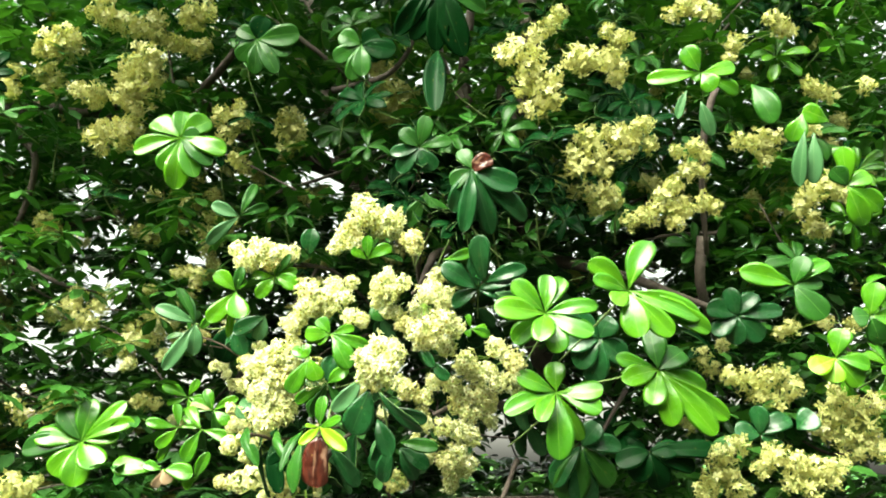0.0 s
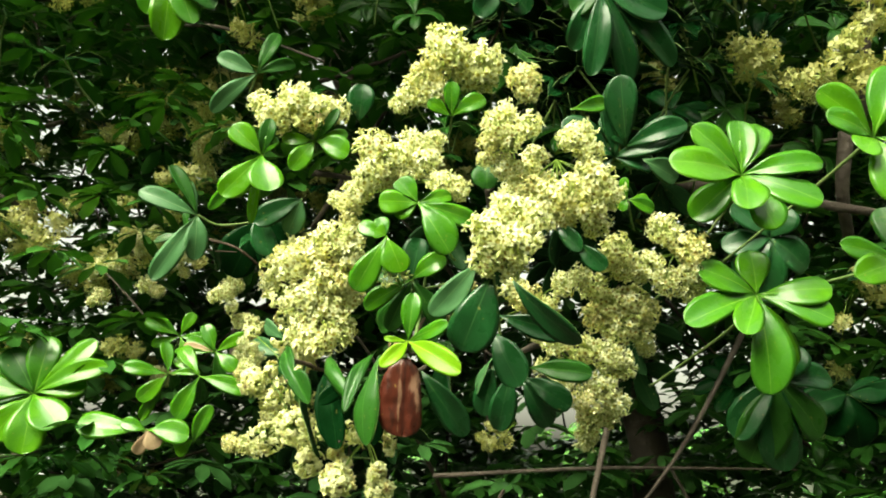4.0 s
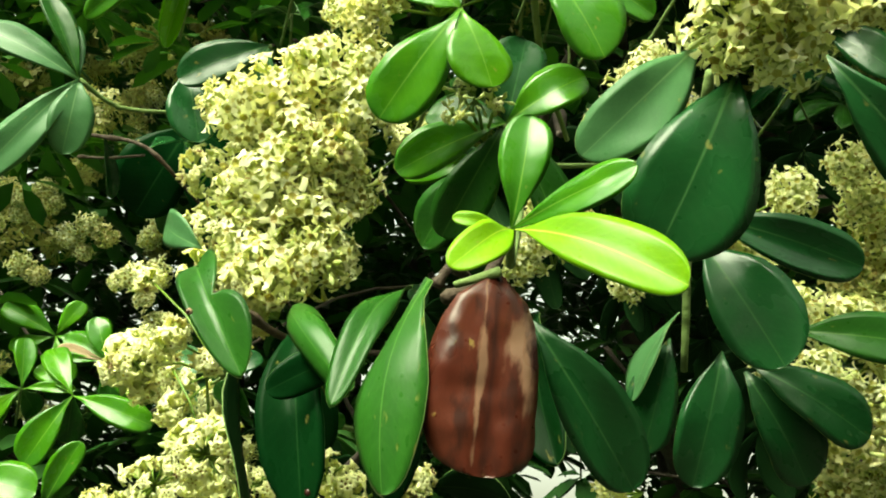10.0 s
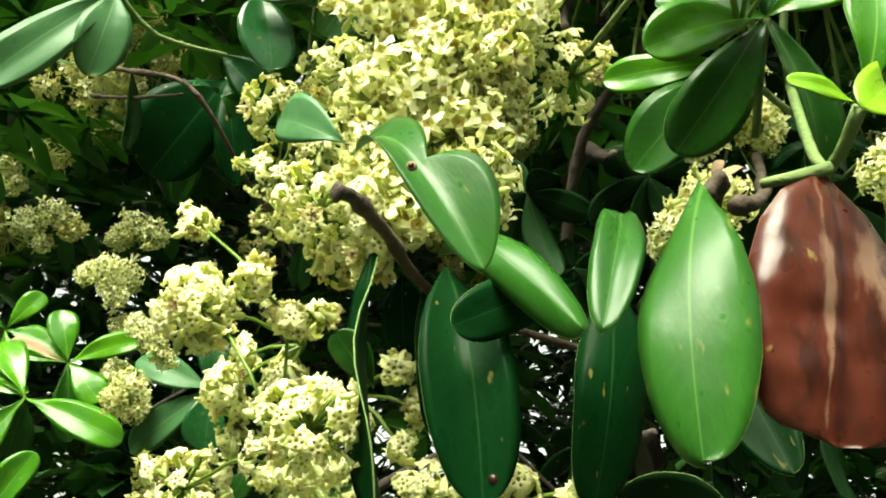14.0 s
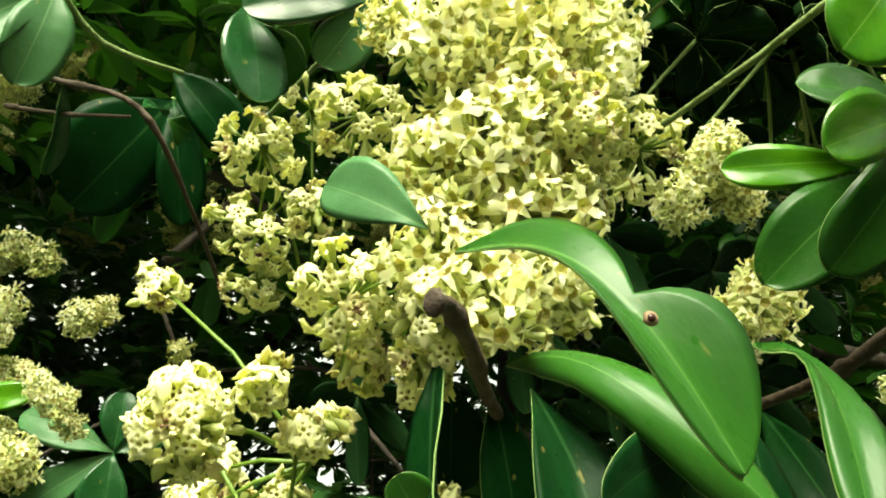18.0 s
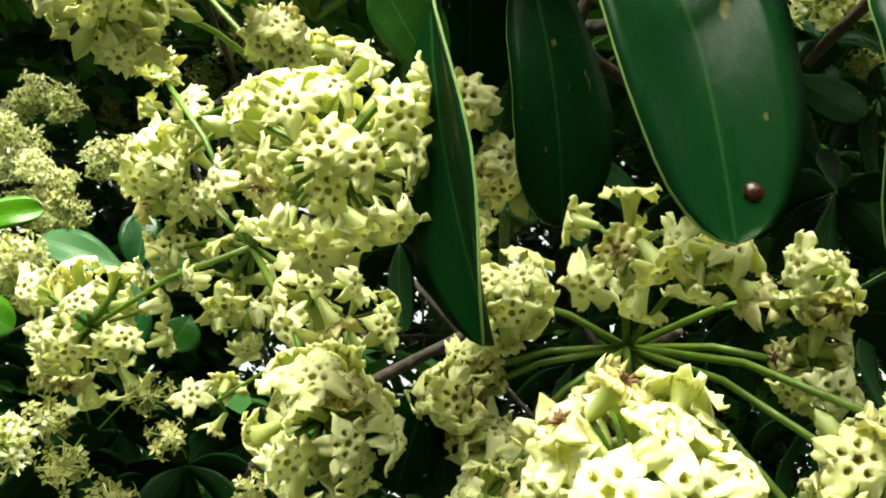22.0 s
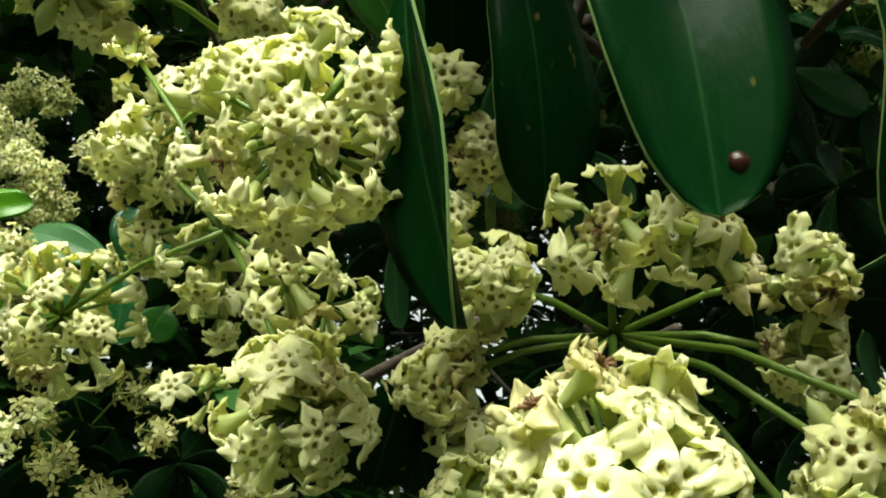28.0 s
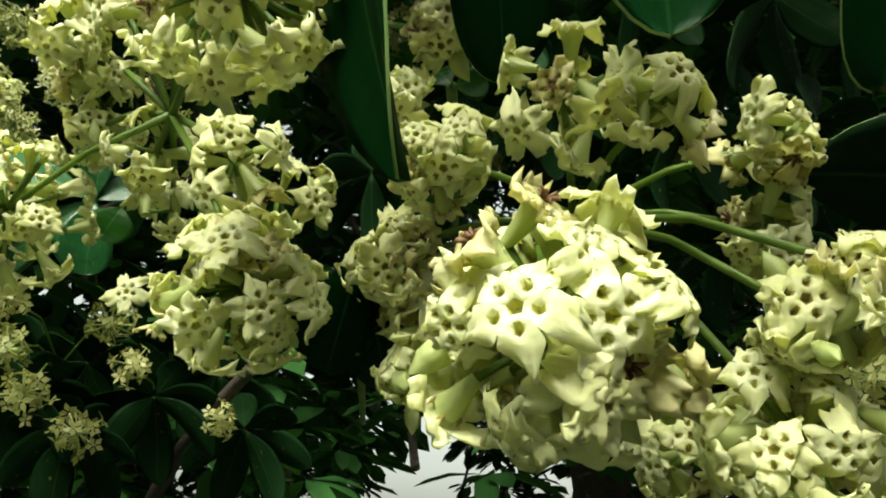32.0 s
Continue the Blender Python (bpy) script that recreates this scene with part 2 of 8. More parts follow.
def petal_material(name, colour, other, stain, amount, thin=0.38):
    m, n, l, b = material(name)
    geo = n.new("ShaderNodeNewGeometry")
    info = n.new("ShaderNodeObjectInfo")
    patch = node(n, "TexNoise", Scale=110.0, Detail=3.0)
    grain = node(n, "TexNoise", Scale=420.0, Detail=3.0)
    for t in (patch, grain):
        l.new(geo.outputs["Position"], t.inputs["Vector"])
    tone = maths(n, l, "ADD", ramp(n, l, patch.outputs[0], 0.3, 0.7), maths(n, l, "SUBTRACT", info.outputs["Random"], 0.5), True)
    col = blend(n, l, tone, colour, other)
    col = blend(n, l, maths(n, l, "MULTIPLY", ramp(n, l, patch.outputs[0], 0.72, 0.8), amount), col, stain)
    l.new(col, b.inputs["Base Color"])
    b.inputs["Roughness"].default_value = 0.48
    bump = node(n, "Bump", Strength=0.3, Distance=0.0012)
    l.new(grain.outputs[0], bump.inputs["Height"])
    l.new(bump.outputs[0], b.inputs["Normal"])
    b.inputs["Coat Weight"].default_value, b.inputs["Coat Roughness"].default_value = 0.25, 0.2
    deep = n.new("ShaderNodeVectorMath")
    deep.operation = "MULTIPLY"
    l.new(col, deep.inputs[0])
    deep.inputs[1].default_value = (1.0, 1.0, 0.66)
    see_through(n, l, b, deep.outputs[0], thin)
    return m


PETAL = petal_material("cream_petal", (0.95, 0.96, 0.70), (0.92, 0.93, 0.56), (0.50, 0.34, 0.14), 0.5, 0.5)
WAX_PETAL = petal_material("waxy_cream_petal", (0.955, 0.965, 0.62), (0.925, 0.935, 0.49), (0.58, 0.40, 0.18), 0.55, 0.40)
# cream petal darkened in its colour to stand for shade inside the crown
SHADED_PETAL = petal_material("dull_cream_petal", (0.50, 0.49, 0.19), (0.40, 0.41, 0.14), (0.28, 0.18, 0.08), 0.5)
OLD_PETAL = petal_material("fading_petal", (0.88, 0.84, 0.48), (0.80, 0.75, 0.36), (0.28, 0.13, 0.06), 0.7)
THROAT = petal_material("flower_throat", (0.58, 0.56, 0.16), (0.38, 0.30, 0.08), (0.16, 0.08, 0.03), 0.6)
TUBE = petal_material("flower_tube", (0.62, 0.68, 0.30), (0.52, 0.60, 0.22), (0.3, 0.3, 0.1), 0.4)
STALK = petal_material("flower_stalk", (0.21, 0.33, 0.05), (0.15, 0.26, 0.035), (0.16, 0.16, 0.06), 0.5)
WITHERED = petal_material("withered_flower", (0.19, 0.09, 0.045), (0.28, 0.16, 0.08), (0.1, 0.04, 0.03), 0.6)


def bark_material(name, colour, other):
    m, n, l, b = material(name)
    geo = n.new("ShaderNodeNewGeometry")
    big = node(n, "TexNoise", Scale=9.0, Detail=6.0)
    fine = node(n, "TexNoise", Scale=70.0, Detail=5.0)
    for t in (big, fine):
        l.new(geo.outputs["Position"], t.inputs["Vector"])
    l.new(blend(n, l, ramp(n, l, big.outputs[0], 0.35, 0.65), colour, other), b.inputs["Base Color"])
    b.inputs["Roughness"].default_value = 0.8
    bump = node(n, "Bump", Strength=0.6, Distance=0.01)
    l.new(fine.outputs[0], bump.inputs["Height"])
    l.new(bump.outputs[0], b.inputs["Normal"])
    return m


BARK = bark_material("bark", (0.035, 0.025, 0.019), (0.075, 0.058, 0.046))
TWIG = bark_material("twig_bark", (0.030, 0.018, 0.010), (0.062, 0.040, 0.022))
GREEN_TWIG = bark_material("green_twig", (0.10, 0.17, 0.04), (0.14, 0.20, 0.06))
SOIL = bark_material("grass_and_soil", (0.018, 0.030, 0.010), (0.034, 0.036, 0.020))
PLASTER = bark_material("pink_plaster", (0.42, 0.33, 0.29), (0.50, 0.44, 0.40))
BRICK = bark_material("dull_brick", (0.05, 0.042, 0.035), (0.08, 0.065, 0.055))
CONCRETE = bark_material("grey_concrete", (0.46, 0.48, 0.50), (0.56, 0.57, 0.58))
water, wnodes, wlinks, wb = material("water_drop")
wb.inputs["Transmission Weight"].default_value, wb.inputs["IOR"].default_value = 1.0, 1.33
wb.inputs["Roughness"].default_value = 0.02


# ---- mesh helpers ----
class Geo:
    """Gathers vertices and faces with their material slots, and turns them into one mesh."""

    def __init__(self):
        self.v, self.f, self.m = [], [], []

    def add(self, verts, faces, slot=0):
        k = len(self.v)
        self.v += [tuple(p) for p in verts]
        self.f += [tuple(i + k for i in f) for f in faces]
        self.m += [slot] * len(faces)

    def tube(self, points, radii, sides=6, slot=0):
        pts = [Vector(p) for p in points]
        verts, faces = [], []
        ref = Vector((0.31, 0.17, 0.93))
        for i, p in enumerate(pts):
            way = (pts[min(i + 1, len(pts) - 1)] - pts[max(i - 1, 0)]).normalized()
            a = way.cross(ref)
            a = a.normalized() if a.length > 0.05 else way.orthogonal().normalized()
            b = way.cross(a)
            for k in range(sides):
                w = 2 * math.pi * k / sides
                verts.append(p + radii[i] * (math.cos(w) * a + math.sin(w) * b))
        for i in range(len(pts) - 1):
            for k in range(sides):
                j = (k + 1) % sides
                faces.append((i * sides + k, i * sides + j, (i + 1) * sides + j, (i + 1) * sides + k))
        faces.append(tuple(reversed(range(sides))))
        faces.append(tuple(range((len(pts) - 1) * sides, len(pts) * sides)))
        self.add(verts, faces, slot)

    def mesh(self, name, *mats):
        me = bpy.data.meshes.new(name)
        me.from_pydata(self.v, [], self.f)
        for m in mats:
            me.materials.append(m)
        me.polygons.foreach_set("material_index", self.m)
        me.polygons.foreach_set("use_smooth", [True] * len(self.f))
        me.update()
        return me


def thing(name, at, label, category, group=""):
    ob = new(name)
    ob.location, ob.empty_display_size = at, 0.01
    return tagged(ob, label, category, group)


def child(name, mesh, parent, m=None, label=""):
    """A part of a thing; m is its pose in the world, where the thing stands unturned."""
    ob = new(name, mesh)
    ob.parent = parent
    if m is not None:
        ob.matrix_basis = m
    return tagged(ob, label)


def frame_of(base, along, face):
    y = along.normalized()
    z = face - face.dot(y) * y
    z = z.normalized() if z.length > 1e-4 else y.orthogonal().normalized()
    return y.cross(z), y, z


# ---- leaves ----
LEAVES = {}
NOTCHED = 100


def blade(kind, arch, fold, variant, across=8, along=15):
    """One obovate blade, a unit long and a unit wide, with a short stalk, a thickness and a pale rim."""
    key = (kind, round(arch, 2), round(fold, 2), variant, along)
    if key in LEAVES:
        return LEAVES[key]
    rnd = random.Random(variant * 7 + 1)
    skew, ripple, phase = rnd.uniform(-0.10, 0.10), rnd.uniform(0.010, 0.026), rnd.uniform(0, 6)
    twist, cup, nod = rnd.uniform(-0.13, 0.13), rnd.uniform(-0.05, 0.09), rnd.uniform(-0.03, 0.09)
    taper = {"brown": 0.30, "dark": 0.68, "shade": 0.68, "deep": 0.78, "mid": 0.90, "sage": 0.85}.get(kind, 1.12)
    wide = rnd.uniform(0.48, 0.58) if taper < 0.75 else rnd.uniform(0.55, 0.64) if taper < 0.95 else rnd.uniform(0.61, 0.70)
    top, bottom = [], []
    for j in range(along + 1):
        y = math.sin(0.5 * math.pi * j / along) ** 0.85 if along > 8 else j / along
        u = max(0.0, (y - 0.07) / 0.93)
        if u < wide:
            half = 0.02 + 0.48 * math.sin(0.5 * math.pi * u / wide) ** taper
        else:
            half = 0.5 * math.sqrt(max(0.0, 1 - ((u - wide) / (1 - wide)) ** (4.5 if kind == "brown" else 2.5))) + 0.004
        if y < 0.05:
            half = 0.02
        lobes = (half * rnd.uniform(0.987, 1.013), half * rnd.uniform(0.987, 1.013))
        if variant == NOTCHED:
            lobes = (0.7 * half, 0.02 + max(0.42 * max(0.0, math.sin(math.pi * u / 0.62)) ** 0.6 * (u < 0.62), 0.54 * max(0.0, math.sin(math.pi * (u - 0.60) / 0.40)) ** 0.6 * (u > 0.60)))
        for i in range(across + 1):
            s = 2 * i / across - 1
            half = lobes[s < 0]
            x = s * half + skew * math.sin(math.pi * y)
            z = (0.03 * noise.noise((x * 7, y * 6, 3)) + 0.012 * math.sin(17 * x + 2 * math.sin(5 * y)) - 0.035 * math.exp(-(x / 0.07) ** 2) if kind == "brown" else 0) + arch * math.sin(math.pi * y) + fold * half * (0.45 * abs(s) + 0.55 * s * s) + ripple * s * s * math.sin(9 * y + phase + (2 if s > 0 else 0)) + twist * s * half * (y - 0.2) - 0.05 * s ** 4 * half + cup * half * (s * s - 0.3) * math.sin(math.pi * y) - nod * y ** 3
            top.append((x, y, z + 0.003))
            bottom.append((x, y, z - 0.003))
    g = Geo()
    w, n = across + 1, (across + 1) * (along + 1)
    g.v = top + bottom
    for j in range(along):
        for i in range(across):
            a = j * w + i
            g.f.append((a, a + 1, a + w + 1, a + w))
            g.m.append(0)
            g.f.append((n + a, n + a + w, n + a + w + 1, n + a + 1))
            g.m.append(1)
    rim = [j * w for j in range(along + 1)] + [along * w + i for i in range(1, w)] + [j * w + across for j in range(along - 1, -1, -1)] + list(range(across - 1, 0, -1))
    for a, b in zip(rim, rim[1:] + rim[:1]):
        g.f.append((a, b, n + b, n + a))
        g.m.append(2)
    LEAVES[key] = g.mesh("leaf", BLADES[kind], UNDER[kind], DRY_MARGIN if kind in ("brown", "tan") else UNDER["dark"] if kind == "shade" else MARGIN)
    return LEAVES[key]


COUNT = [0]


def leaf(parent, tip, width, face, kind="mid", base=None, arch=0.07, fold=0.10, label="", plain=False, notched=False):
    """A leaf of a shoot from base (the shoot's own place if none) to tip; face is the way its upper side looks."""
    o = parent.location
    b = Vector(base) if base else o.copy()
    x, y, z = frame_of(b, Vector(tip) - b, Vector(face))
    size = (Vector(tip) - b).length
    COUNT[0] += 1
    m = Matrix((x * width, y * size, z * size)).transposed().to_4x4()
    m.translation = b - o
    return child("leaf", blade(kind, arch, fold, NOTCHED if notched else COUNT[0] * 5 % 7, *((4, 7) if plain else (10, 30) if notched else ())), parent, m, label)


def gall(parent, at, radius, mat=None, name="gall", label="small reddish-brown gall on the blade", face=(0, -1, 0)):
    """A small round gall, scar or speck on a leaf."""
    g = Geo()
    rings, sides = 6, 12
    for j in range(rings + 1):
        z = math.cos(math.pi * j / rings)
        r = math.sqrt(max(0, 1 - z * z))
        g.v += [(r * math.cos(2 * math.pi * k / sides) * radius * (1 + 0.1 * math.sin(3 * k)), -0.7 * z * radius, r * math.sin(2 * math.pi * k / sides) * radius) for k in range(sides)]
    g.f = [(j * sides + k, (j + 1) * sides + k, (j + 1) * sides + (k + 1) % sides, j * sides + (k + 1) % sides) for j in range(rings) for k in range(sides)]
    g.m = [0] * len(g.f)
    m = Vector(face).to_track_quat("-Y", "Z").to_matrix().to_4x4()
    m.translation = Vector(at) - parent.location
    return child(name, g.mesh(name, mat or BLADES["brown"]), parent, m, label)


def shoot(at, label, group=""):
    return thing("leafy_shoot", at, label, "leaf shoot", group)


def stem(parent, points, thick, mat=None, name="stem", label=""):
    o = parent.location
    g = Geo()
    pts = [Vector(p) - o for p in points]
    fine = []
    for i in range(len(pts) - 1):
        before, p, q, after = pts[max(i - 1, 0)], pts[i], pts[i + 1], pts[min(i + 2, len(pts) - 1)]
        for k in range(5):
            t = k / 5
            fine.append(0.5 * (2 * p + (q - before) * t + (2 * before - 5 * p + 4 * q - after) * t * t + (3 * p - before - 3 * q + after) * t ** 3))
    fine.append(pts[-1])
    n = len(fine) - 1
    woody = 0.22 if mat else 0.06
    radii = [thick * (1 - 0.3 * abs(i / n)) * (1 + woody * noise.noise((p + o) * 160) + (woody * 2.2 if mat and i in (1, 6, 11) else 0)) for i, p in enumerate(fine)]
    g.tube([p + 0.25 * thick * noise.noise_vector((p + o) * 70) for p in fine], radii, 8)
    return child(name, g.mesh(name, mat or GREEN_TWIG), parent, None, label)


# ---- flowers ----
def flower_geo(g, m, rnd, fine, old=False):
    """One five-lobed flower into g: petals slot 0, pits slot 1, tube slot 2."""
    put = lambda p: m @ Vector(p)
    turn = rnd.uniform(0, 6.3)
    if fine:
        # a waxy face with a pit at the foot of each lobe; the lobes flare to a crumpled blunt end
        rows = ((0.07, 0.051), (0.12, 0.087), (0.255, 0.185), (0.31, 0.225), (0.375, 0.272), (0.44, 0.31), (0.51, 0.345), (0.60, 0.34), (0.74, 0.28), (0.88, 0.22), (1.02, 0.12))
        cols = (-1, -0.5, -0.27, 0, 0.27, 0.5, 1)
    else:
        rows = ((0.12, 0.09), (0.36, 0.24), (0.62, 0.20), (0.96, 0.29), (1.12, 0.13))
        cols = (-1, 0, 1)
    w, n, free = len(cols), len(rows), 6
    pit_way = lambda r, t: math.hypot((r - 0.375) / 0.108, t / 0.102)
    dome = rnd.uniform(0.0, 0.25)
    for k in range(5):
        a = turn + 2 * math.pi * k / 5
        tilt, lean, twist = rnd.uniform(-0.8, 0.3), rnd.uniform(-0.25, 0.25), rnd.uniform(-0.5, 0.5)
        curl = rnd.choice((-1, -1, 1)) * rnd.uniform(0.1, 0.6)
        tip = rnd.choice((-1, 1, 1)) * rnd.uniform(0.1, 0.9)
        skew, long, wave = rnd.uniform(-0.3, 0.3), rnd.uniform(0.76, 1.08), rnd.uniform(0, 6)
        point = rnd.random() < (0.42 if fine else 0.25)
        if old:
            tilt, curl, long = tilt + 0.55, abs(curl) + 0.6, long * 0.85
        verts, faces, pits = [], [], []
        for side in ((0.0, -0.1) if fine else (0.0,)):
            for j, (r, half) in enumerate(rows):
                out = max(0.0, r - (0.56 if fine else 0.46))
                if point and out > 0.1:
                    half = half * max(0.28, 1.1 - 1.3 * out)
                elif fine:
                    half = half * (1 + 1.3 * out)
                for s in cols:
                    t = s * half + lean * out
                    rr = r + (out > 0) * ((r * (long - 1)) + skew * s * out + (-0.18 if point else 0.22) * s * s * out)
                    z = 0.05 - dome * r * r + tilt * out + tip * out * out + twist * s * half * min(1, out * 3) + curl * s * s * half * min(1, out * 2.2)
                    z += (0.09 * math.sin(10 * r + 5 * s + wave) + 0.07 * math.sin(23 * r - 9 * s + 2 * wave)) * min(1, out * 4) + 0.05 * abs(s) * (0.15 < r < 0.5)
                    if fine:
                        d = pit_way(r, s * half)
                        z += -0.26 * (1 - d * d) if d < 1 else 0.03 * (d < 1.7)
                    if j == 0:
                        z -= 0.2
                    verts.append(put((rr * math.cos(a) - t * math.sin(a), rr * math.sin(a) + t * math.cos(a), z + side * (0.3 + 0.7 * min(1, out * 4)))))
        for j in range(n - 1):
            for i in range(w - 1):
                q = j * w + i
                pit = j == 0 or (fine and pit_way((rows[j][0] + rows[j + 1][0]) / 2, (cols[i] + cols[i + 1]) / 2 * rows[j][1]) < 0.9)
                (pits if pit else faces).append((q, q + w, q + w + 1, q + 1))
                if fine and j >= free:
                    p = n * w + q
                    faces.append((p, p + 1, p + w + 1, p + w))
        if fine:
            e = n * w
            rim = [j * w for j in range(free, n)] + [(n - 1) * w + i for i in range(1, w)] + [j * w + w - 1 for j in range(n - 2, free - 1, -1)]
            faces += [(b, a2, a2 + e, b + e) for a2, b in zip(rim, rim[1:])]
        base = len(g.v)
        g.add(verts, faces, 0)
        g.f += [tuple(i + base for i in q) for q in pits]
        g.m += [1] * len(pits)
    sides = 6 if fine else 4
    ring = lambda r, z: [put((r * math.cos(2 * math.pi * k / sides), r * math.sin(2 * math.pi * k / sides), z)) for k in range(sides)]
    g.add(ring(0.075 if fine else 0.13, -0.16), [tuple(range(sides))], 1)
    verts = ring(0.40, -0.10) + ring(0.26, -0.55) + ring(0.15, -1.25)
    side = lambda a, b: [(a * sides + k, a * sides + (k + 1) % sides, b * sides + (k + 1) % sides, b * sides + k) for k in range(sides)]
    g.add(verts, side(1, 0) + side(2, 1), 2)
    if fine and old:
        # a shrivelled brown heart
        for k in range(7):
            b = 6.28 * k / 7 + rnd.uniform(-0.4, 0.4)
            d = Vector((math.cos(b), math.sin(b), rnd.uniform(0.5, 1.4)))
            g.tube([put(d * 0.08), put(d * rnd.uniform(0.14, 0.24)), put(d * 0.3 + Vector((0, 0, -0.12)))], [0.05, 0.06, 0.02], 4, 3)


def bud_geo(g, m, rnd):
    s = 5
    prof = ((0.10, -1.2), (0.2, -0.5), (0.34, 0.0), (0.30, 0.35), (0.03, 0.75))
    verts = [m @ Vector((r * math.cos(2 * math.pi * k / s + z), r * math.sin(2 * math.pi * k / s + z), z)) for r, z in prof for k in range(s)]
    g.add(verts, [(j * s + k, j * s + (k + 1) % s, (j + 1) * s + (k + 1) % s, (j + 1) * s + k) for j in range(4) for k in range(s)], 2)


def facing(way, at, size, spin=0.0):
    m = Vector(way).to_track_quat("Z", "Y").to_matrix().to_4x4()
    m = m @ Matrix.Rotation(spin, 4, "Z") @ Matrix.Diagonal((size, size, size, 1))
    m.translation = at
    return m


FLOWERS, rnd0 = [], random.Random(11)
for k in range(12):
    g = Geo()
    if k == 11:
        bud_geo(g, Matrix(), rnd0)
        FLOWERS.append(g.mesh("bud", WAX_PETAL, THROAT, TUBE))
    else:
        flower_geo(g, Matrix(), rnd0, True, k > 8)
        FLOWERS.append(g.mesh("flower", OLD_PETAL if k > 8 else WAX_PETAL, THROAT, TUBE, WITHERED))


def sphere_points(n, rnd, keep=-1.0, axis=(0, 0, 1)):
    """n ways spread over a ball, jittered; those below keep along the axis are left out."""
    axis, out = Vector(axis).normalized(), []
    turn = Matrix.Rotation(rnd.uniform(0, 6), 3, "X") @ Matrix.Rotation(rnd.uniform(0, 6), 3, "Y")
    for k in range(n):
        z = 1 - 2 * (k + 0.5) / n
        a = k * 2.39996
        r = math.sqrt(1 - z * z)
        p = turn @ Vector((r * math.cos(a), r * math.sin(a), z))
        p = (p + Vector([rnd.gauss(0, 0.13) for _ in range(3)])).normalized()
        if p.dot(axis) > keep:
            out.append(p)
    return out


HEADS = []
for k in range(7):
    rnd, g = random.Random(40 + k), Geo()
    for p in sphere_points(50, rnd):
        r = rnd.uniform(0.58, 1.14)
        way = (p + Vector([rnd.gauss(0, 0.3) for _ in range(3)])).normalized()
        if rnd.random() < 0.06:
            bud_geo(g, facing(way, p * r, 0.26), rnd)
        else:
            flower_geo(g, facing(way, p * r, rnd.uniform(0.25, 0.32), rnd.uniform(0, 6)), rnd, False, rnd.random() < 0.15)
        g.tube([(0, 0, 0), p * (r - 0.3)], [0.03, 0.03], 3, 2)
    HEADS.append(g.mesh("flower_head", PETAL if k < 6 else OLD_PETAL, THROAT, TUBE))


def cluster(at, label, group="flower clusters"):
    return thing("flower_cluster", at, label, "flower cluster", group)


FAR_HEADS = []
for k in range(6):
    rnd, g = random.Random(140 + k), Geo()
    for p in sphere_points(24, rnd):
        r = rnd.uniform(0.6, 1.2)
        way = (p + Vector([rnd.gauss(0, 0.45) for _ in range(3)])).normalized()
        m = facing(way, p * r, rnd.uniform(0.30, 0.42), rnd.uniform(0, 6))
        for i in range(5):
            a = 2 * math.pi * i / 5
            up, c, s = rnd.uniform(-0.5, 0.4), math.cos(a), math.sin(a)
            g.add([m @ Vector(q) for q in ((0.1 * c, 0.1 * s, 0), (0.65 * c + 0.36 * s, 0.65 * s - 0.36 * c, up * 0.3), (1.2 * c, 1.2 * s, up), (0.65 * c - 0.36 * s, 0.65 * s + 0.36 * c, up * 0.3))], [(0, 1, 2), (0, 2, 3)])
        g.tube([(0, 0, 0), p * r], [0.035, 0.05], 3, 1)
    FAR_HEADS.append(g.mesh("flower_head", SHADED_PETAL, TUBE))


def head(parent, at, radius, squash=1.0, far=False):
    """A ball of flowers in one mesh, with the stalk that joins it to its cluster."""
    COUNT[0] += 1
    k = COUNT[0]
    rnd = random.Random(k)
    o = parent.location
    m = Euler([rnd.uniform(0, 6) for _ in range(3)]).to_matrix().to_4x4() @ Matrix.Diagonal((radius, radius * squash, radius, 1))
    m.translation = Vector(at) - o
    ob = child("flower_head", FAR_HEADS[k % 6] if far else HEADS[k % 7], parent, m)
    g = Geo()
    p = Vector(at) - o
    if p.length > radius * 0.5:
        mid = p * 0.5 + Vector((0, 0, 0.08 * p.length))
        g.tube([(0, 0, 0), mid, p], [0.0013, 0.0011, 0.0010], 5)
        child("stalk", g.mesh("stalk", STALK), parent)
    return ob


